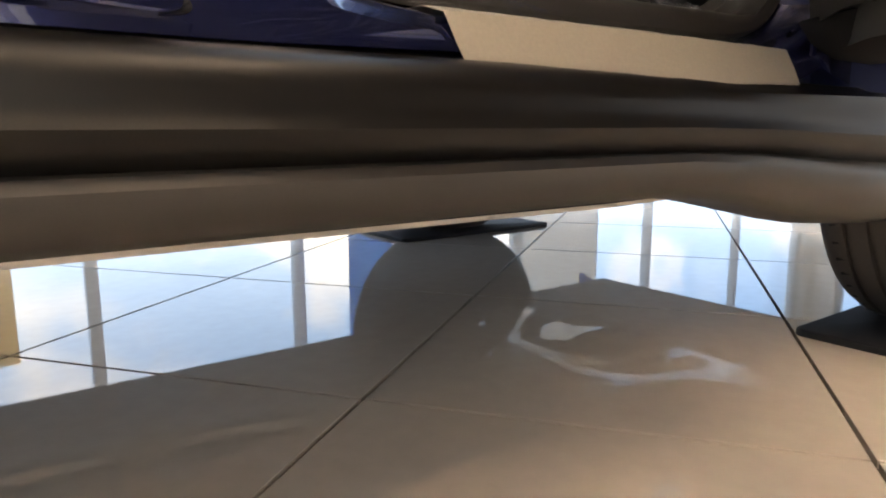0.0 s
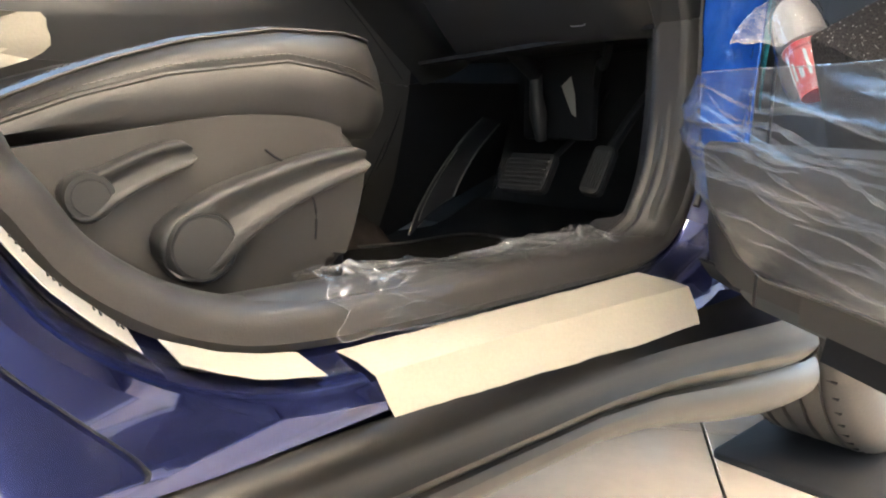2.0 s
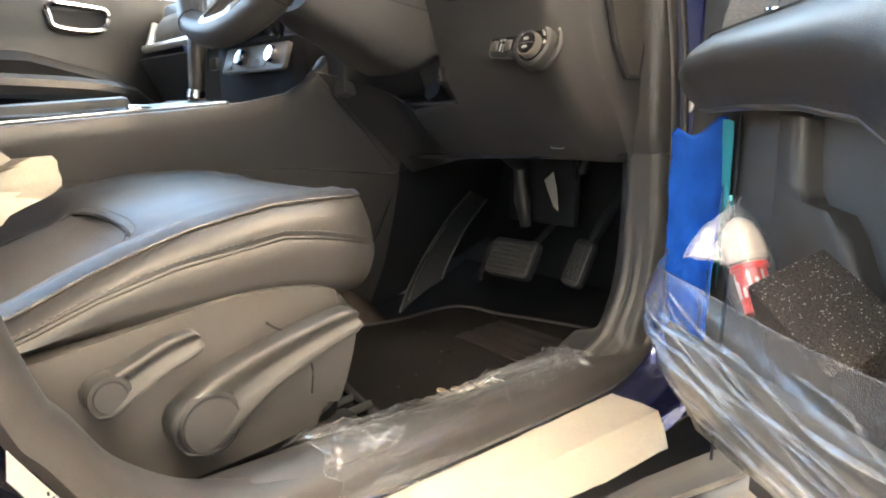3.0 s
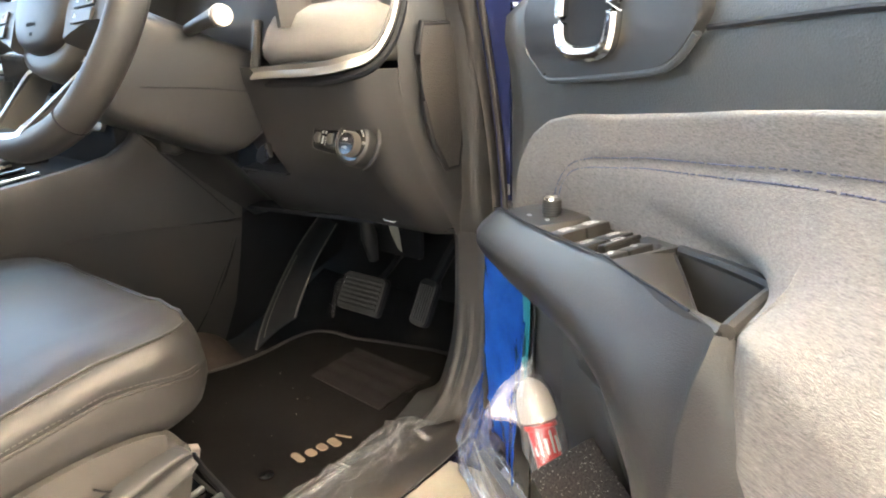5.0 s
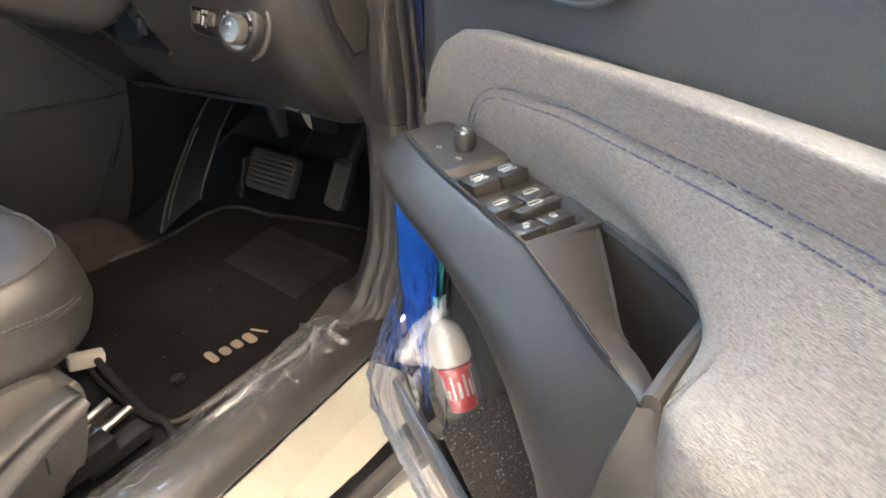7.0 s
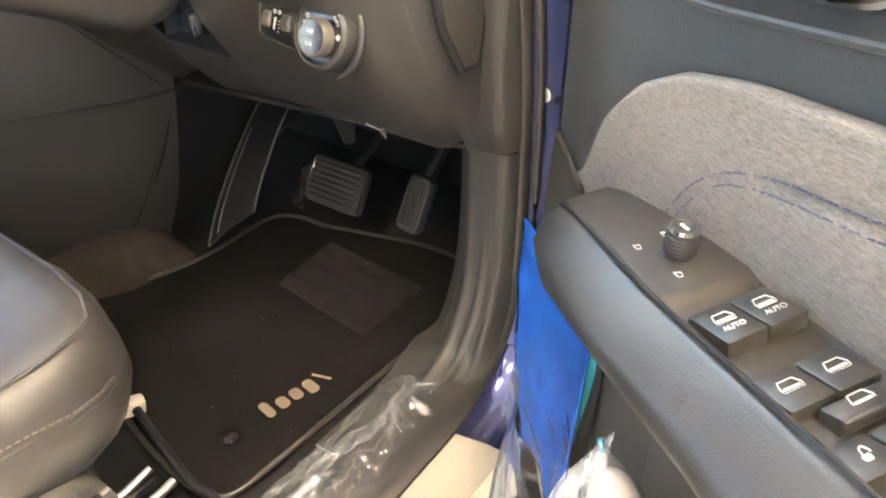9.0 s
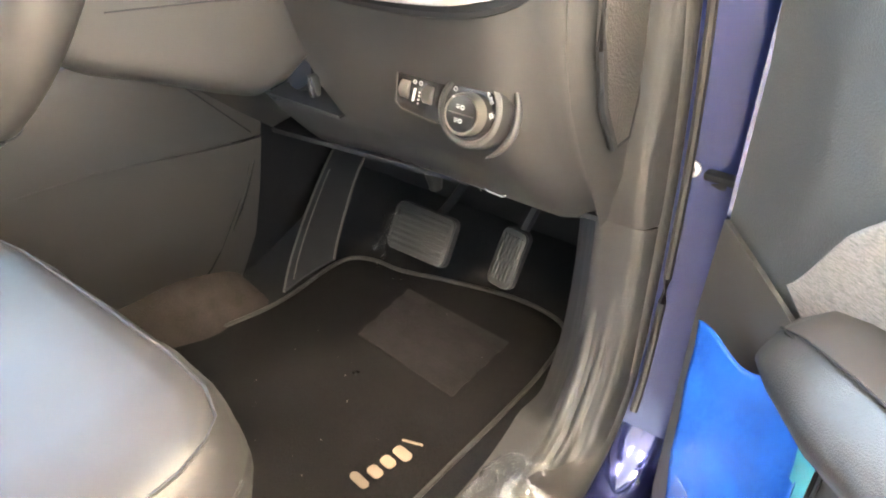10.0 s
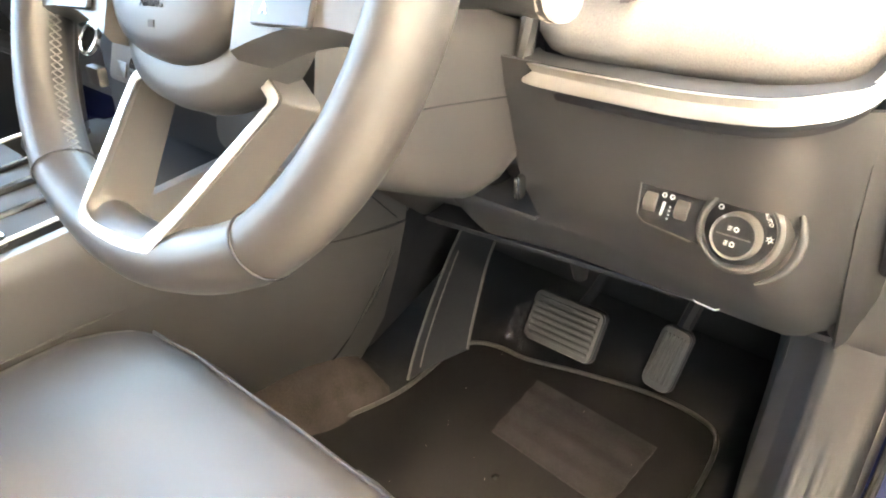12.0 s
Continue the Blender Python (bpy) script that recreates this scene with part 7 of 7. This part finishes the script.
te = part("film_edge", dloft([[(0.256 + 0.006 * smooth(k / 4), 0.1045, 0.786 - 0.016 * k), (0.266, 0.1055, 0.786 - 0.016 * k), (0.274 - 0.010 * smooth((k - 4) / 6), 0.1035, 0.784 - 0.016 * k)] for k in range(11)], thick=0.0006), TEAL, None)
te.parent = bf
rows = []
for k in range(61):
    s = k / 60
    u = 0.192 + 0.60 * s
    zt = 0.652 + 0.003 * math.sin(s * 9)
    zb = 0.548 - 0.062 * smooth(s / 0.22)
    row = []
    for j in range(37):
        w = j / 36
        z = zt + (zb - zt) * min(1, w / 0.8)
        n = 0.124 + 0.066 * smooth(s * 5) * math.sin(math.pi * (0.35 + 0.65 * min(1, w / 0.8))) - 0.6 * max(0, w - 0.8)
        across = w * 5.0 - s * 3.0
        f = 0.0032 * ridge(across * 4.6, s * 0.6, 21) * (0.4 + 0.6 * abs(noise.noise((across, s * 3, 2)))) + 0.007 * noise.noise((across * 0.9, s * 0.8, 5)) + 0.006 * ridge(across * 1.1, s * 0.7, 11) + 0.0025 * ridge(across * 2.7, s * 1.2, 4)
        row.append((u + 0.004 * noise.noise((s * 4, w * 5, 1)), n + f * min(1, w * 5), z + 0.3 * f * min(1, w * 5)))
    rows.append(row)
bag = part("plastic_cover", dloft(rows), FILM_DOOR, None, "", 180)
bag.matrix_world = DOOR_M
crng = random.Random(19)
paths = [(1, 3, 1.3, 0.42, 44), (0, 7, 1.5, 0.50, 38), (3, 10, 1.4, 0.36, 40), (0, 15, 1.2, 0.33, 46), (6, 5, 1.4, 0.30, 36), (10, 2, 1.5, 0.34, 32)]
for _ in range(10):
    paths.append((crng.uniform(0, 34), crng.uniform(2, 22), crng.uniform(0.8, 1.4), crng.uniform(0.15, 0.55), crng.randint(9, 24)))
for _ in range(12):
    paths.append((crng.uniform(0, 5), crng.uniform(8, 26), crng.uniform(0.1, 0.5), crng.uniform(0.4, 0.9), crng.randint(8, 16)))
fold_lines("fold", rows, paths, FOLD_SOFT, bag, lambda p: d(*p), (0.0008, 0.0032), 8)
part("film_edge", tube([d(*r[0]) for r in rows], 0.0007, 5), FILM_BAG, bag, "taut folded edge")
part("film_edge", tube([d(*r[29]) for r in rows], 0.0009, 5), FILM_BAG, bag, "taut folded edge")
tagged(bag, "milky plastic cover wrapped round the lower door", "plastic film")

# small bottle in a clear bag, and a foam block, standing in the map pocket
M_BOTTLE = axes(d(0.3855, 0.1333, 0.632), (0.9, 0, 0.5), Vector((-0.51, -0.061, 0.857)))
bottle = thing("bottle", DOOR_M @ M_BOTTLE, label="small cream bottle with a red cap in a clear bag", category="bottle")
rows = []
for r, z in ((0.006, 0.044), (0.0155, 0.045), (0.0172, 0.048), (0.0174, 0.054), (0.0168, 0.061), (0.0152, 0.069), (0.0125, 0.076), (0.008, 0.081), (0.003, 0.084)):
    rows.append([(r * (1 + 0.10 * ridge(math.cos(a) * 1.5, math.sin(a) * 1.5, z * 60)) * math.cos(a), r * math.sin(a), z) for a in (2 * math.pi * j / 28 for j in range(28))])
part("bottle_body", loft(rows, closed=True, caps=True), CREAM, bottle, "crumpled cream wrapped body", 30)
capm = part("bottle_cap", lathe([(0.001, 0.004), (0.0122, 0.004), (0.0128, 0.038), (0.0152, 0.0388), (0.0155, 0.0405), (0.0150, 0.0430), (0.001, 0.044)], None, 28), RED, bottle, "red plastic cap with white print")
for k in range(14):
    part("print_bar", box(0.0128, 0, 0.026 - 0.003 * (k % 3), 0.0006, 0.0020 + 0.0008 * (k % 2), 0.020 - 0.006 * (k % 3), 0, pose(0, 0, 0, 0, 0, 360 * k / 14 + 8)), WHITE, capm)
rows = []
for k in range(22):
    s = k / 21
    r = table([(0, 0.019), (0.25, 0.0205), (0.45, 0.0195), (0.70, 0.0175), (0.82, 0.0125), (0.93, 0.005), (1.0, 0.0022)], s)
    rows.append([(r * (1 + 0.16 * ridge(s * 5, math.cos(a) * 2, math.sin(a) * 2)) * math.cos(a), r * (1 + 0.12 * noise.noise((s * 7, math.cos(a), 4))) * math.sin(a), 0.002 + 0.100 * s) for a in (2 * math.pi * j / 28 for j in range(28))])
clear = part("clear_bag", loft(rows, closed=True), FILM_BAG, bottle, "clear plastic bag", 180)
tip = part("bag_tip", tube([(0, 0, 0.095), (0.0004, 0, 0.099), (0, 0.0008, 0.104)], 0.0022, 8), TEAL, clear, "teal knotted tip")
# a loose flap of the bag standing off to the side
flap_in = even([(0.333, 0.127, 0.7205), (0.345, 0.139, 0.702), (0.357, 0.147, 0.686), (0.368, 0.150, 0.668)], 12)
flap_out = even([(0.333, 0.128, 0.7205), (0.334, 0.148, 0.706), (0.336, 0.166, 0.690), (0.344, 0.182, 0.673)], 12)
rows = []
for i, (a, b) in enumerate(zip(flap_in, flap_out)):
    rows.append([tuple(M_BOTTLE.inverted() @ (d(*a.lerp(b, w)) + Vector((0, 0, 0.0035 * ridge(w * 2.2, i * 0.25, 6))))) for w in (k / 8 for k in range(9))])
part("bag_flap", loft(rows, thick=0.0004), FILM_BAG, clear, "loose flap of the bag", 180)
part("flap_edge", tube([r[-1] for r in rows] + [r for r in reversed(rows[-1][3:-1])], 0.0007, 5), FILM_BAG, clear)
e2, e1 = d(0.083, -0.005, -0.036), d(0.017, -0.049, 0.023)
nf = e2.cross(e1).normalized()
nf = nf if nf.z > 0 else -nf
foam = part("foam_block", box(0, 0, -0.07, 0.095, 0.060, 0.14, 0.003), FOAM, None)
foam.matrix_world = DOOR_M @ axes(d(0.477, 0.1497, 0.6653), e2, nf)
bm = bmesh.new()
rs = random.Random(3)
for k in range(220):
    q = rs.uniform(0.0003, 0.0007)
    box(rs.uniform(-0.046, 0.046), rs.uniform(-0.029, 0.029), 0.0002, q, q * rs.uniform(0.6, 1.6), 0.0004, 0, bm=bm)
tagged(part("foam_grain", bm, SPECK, foam), kind="stuff")
tagged(foam, "speckled black foam block in the map pocket", "foam block")
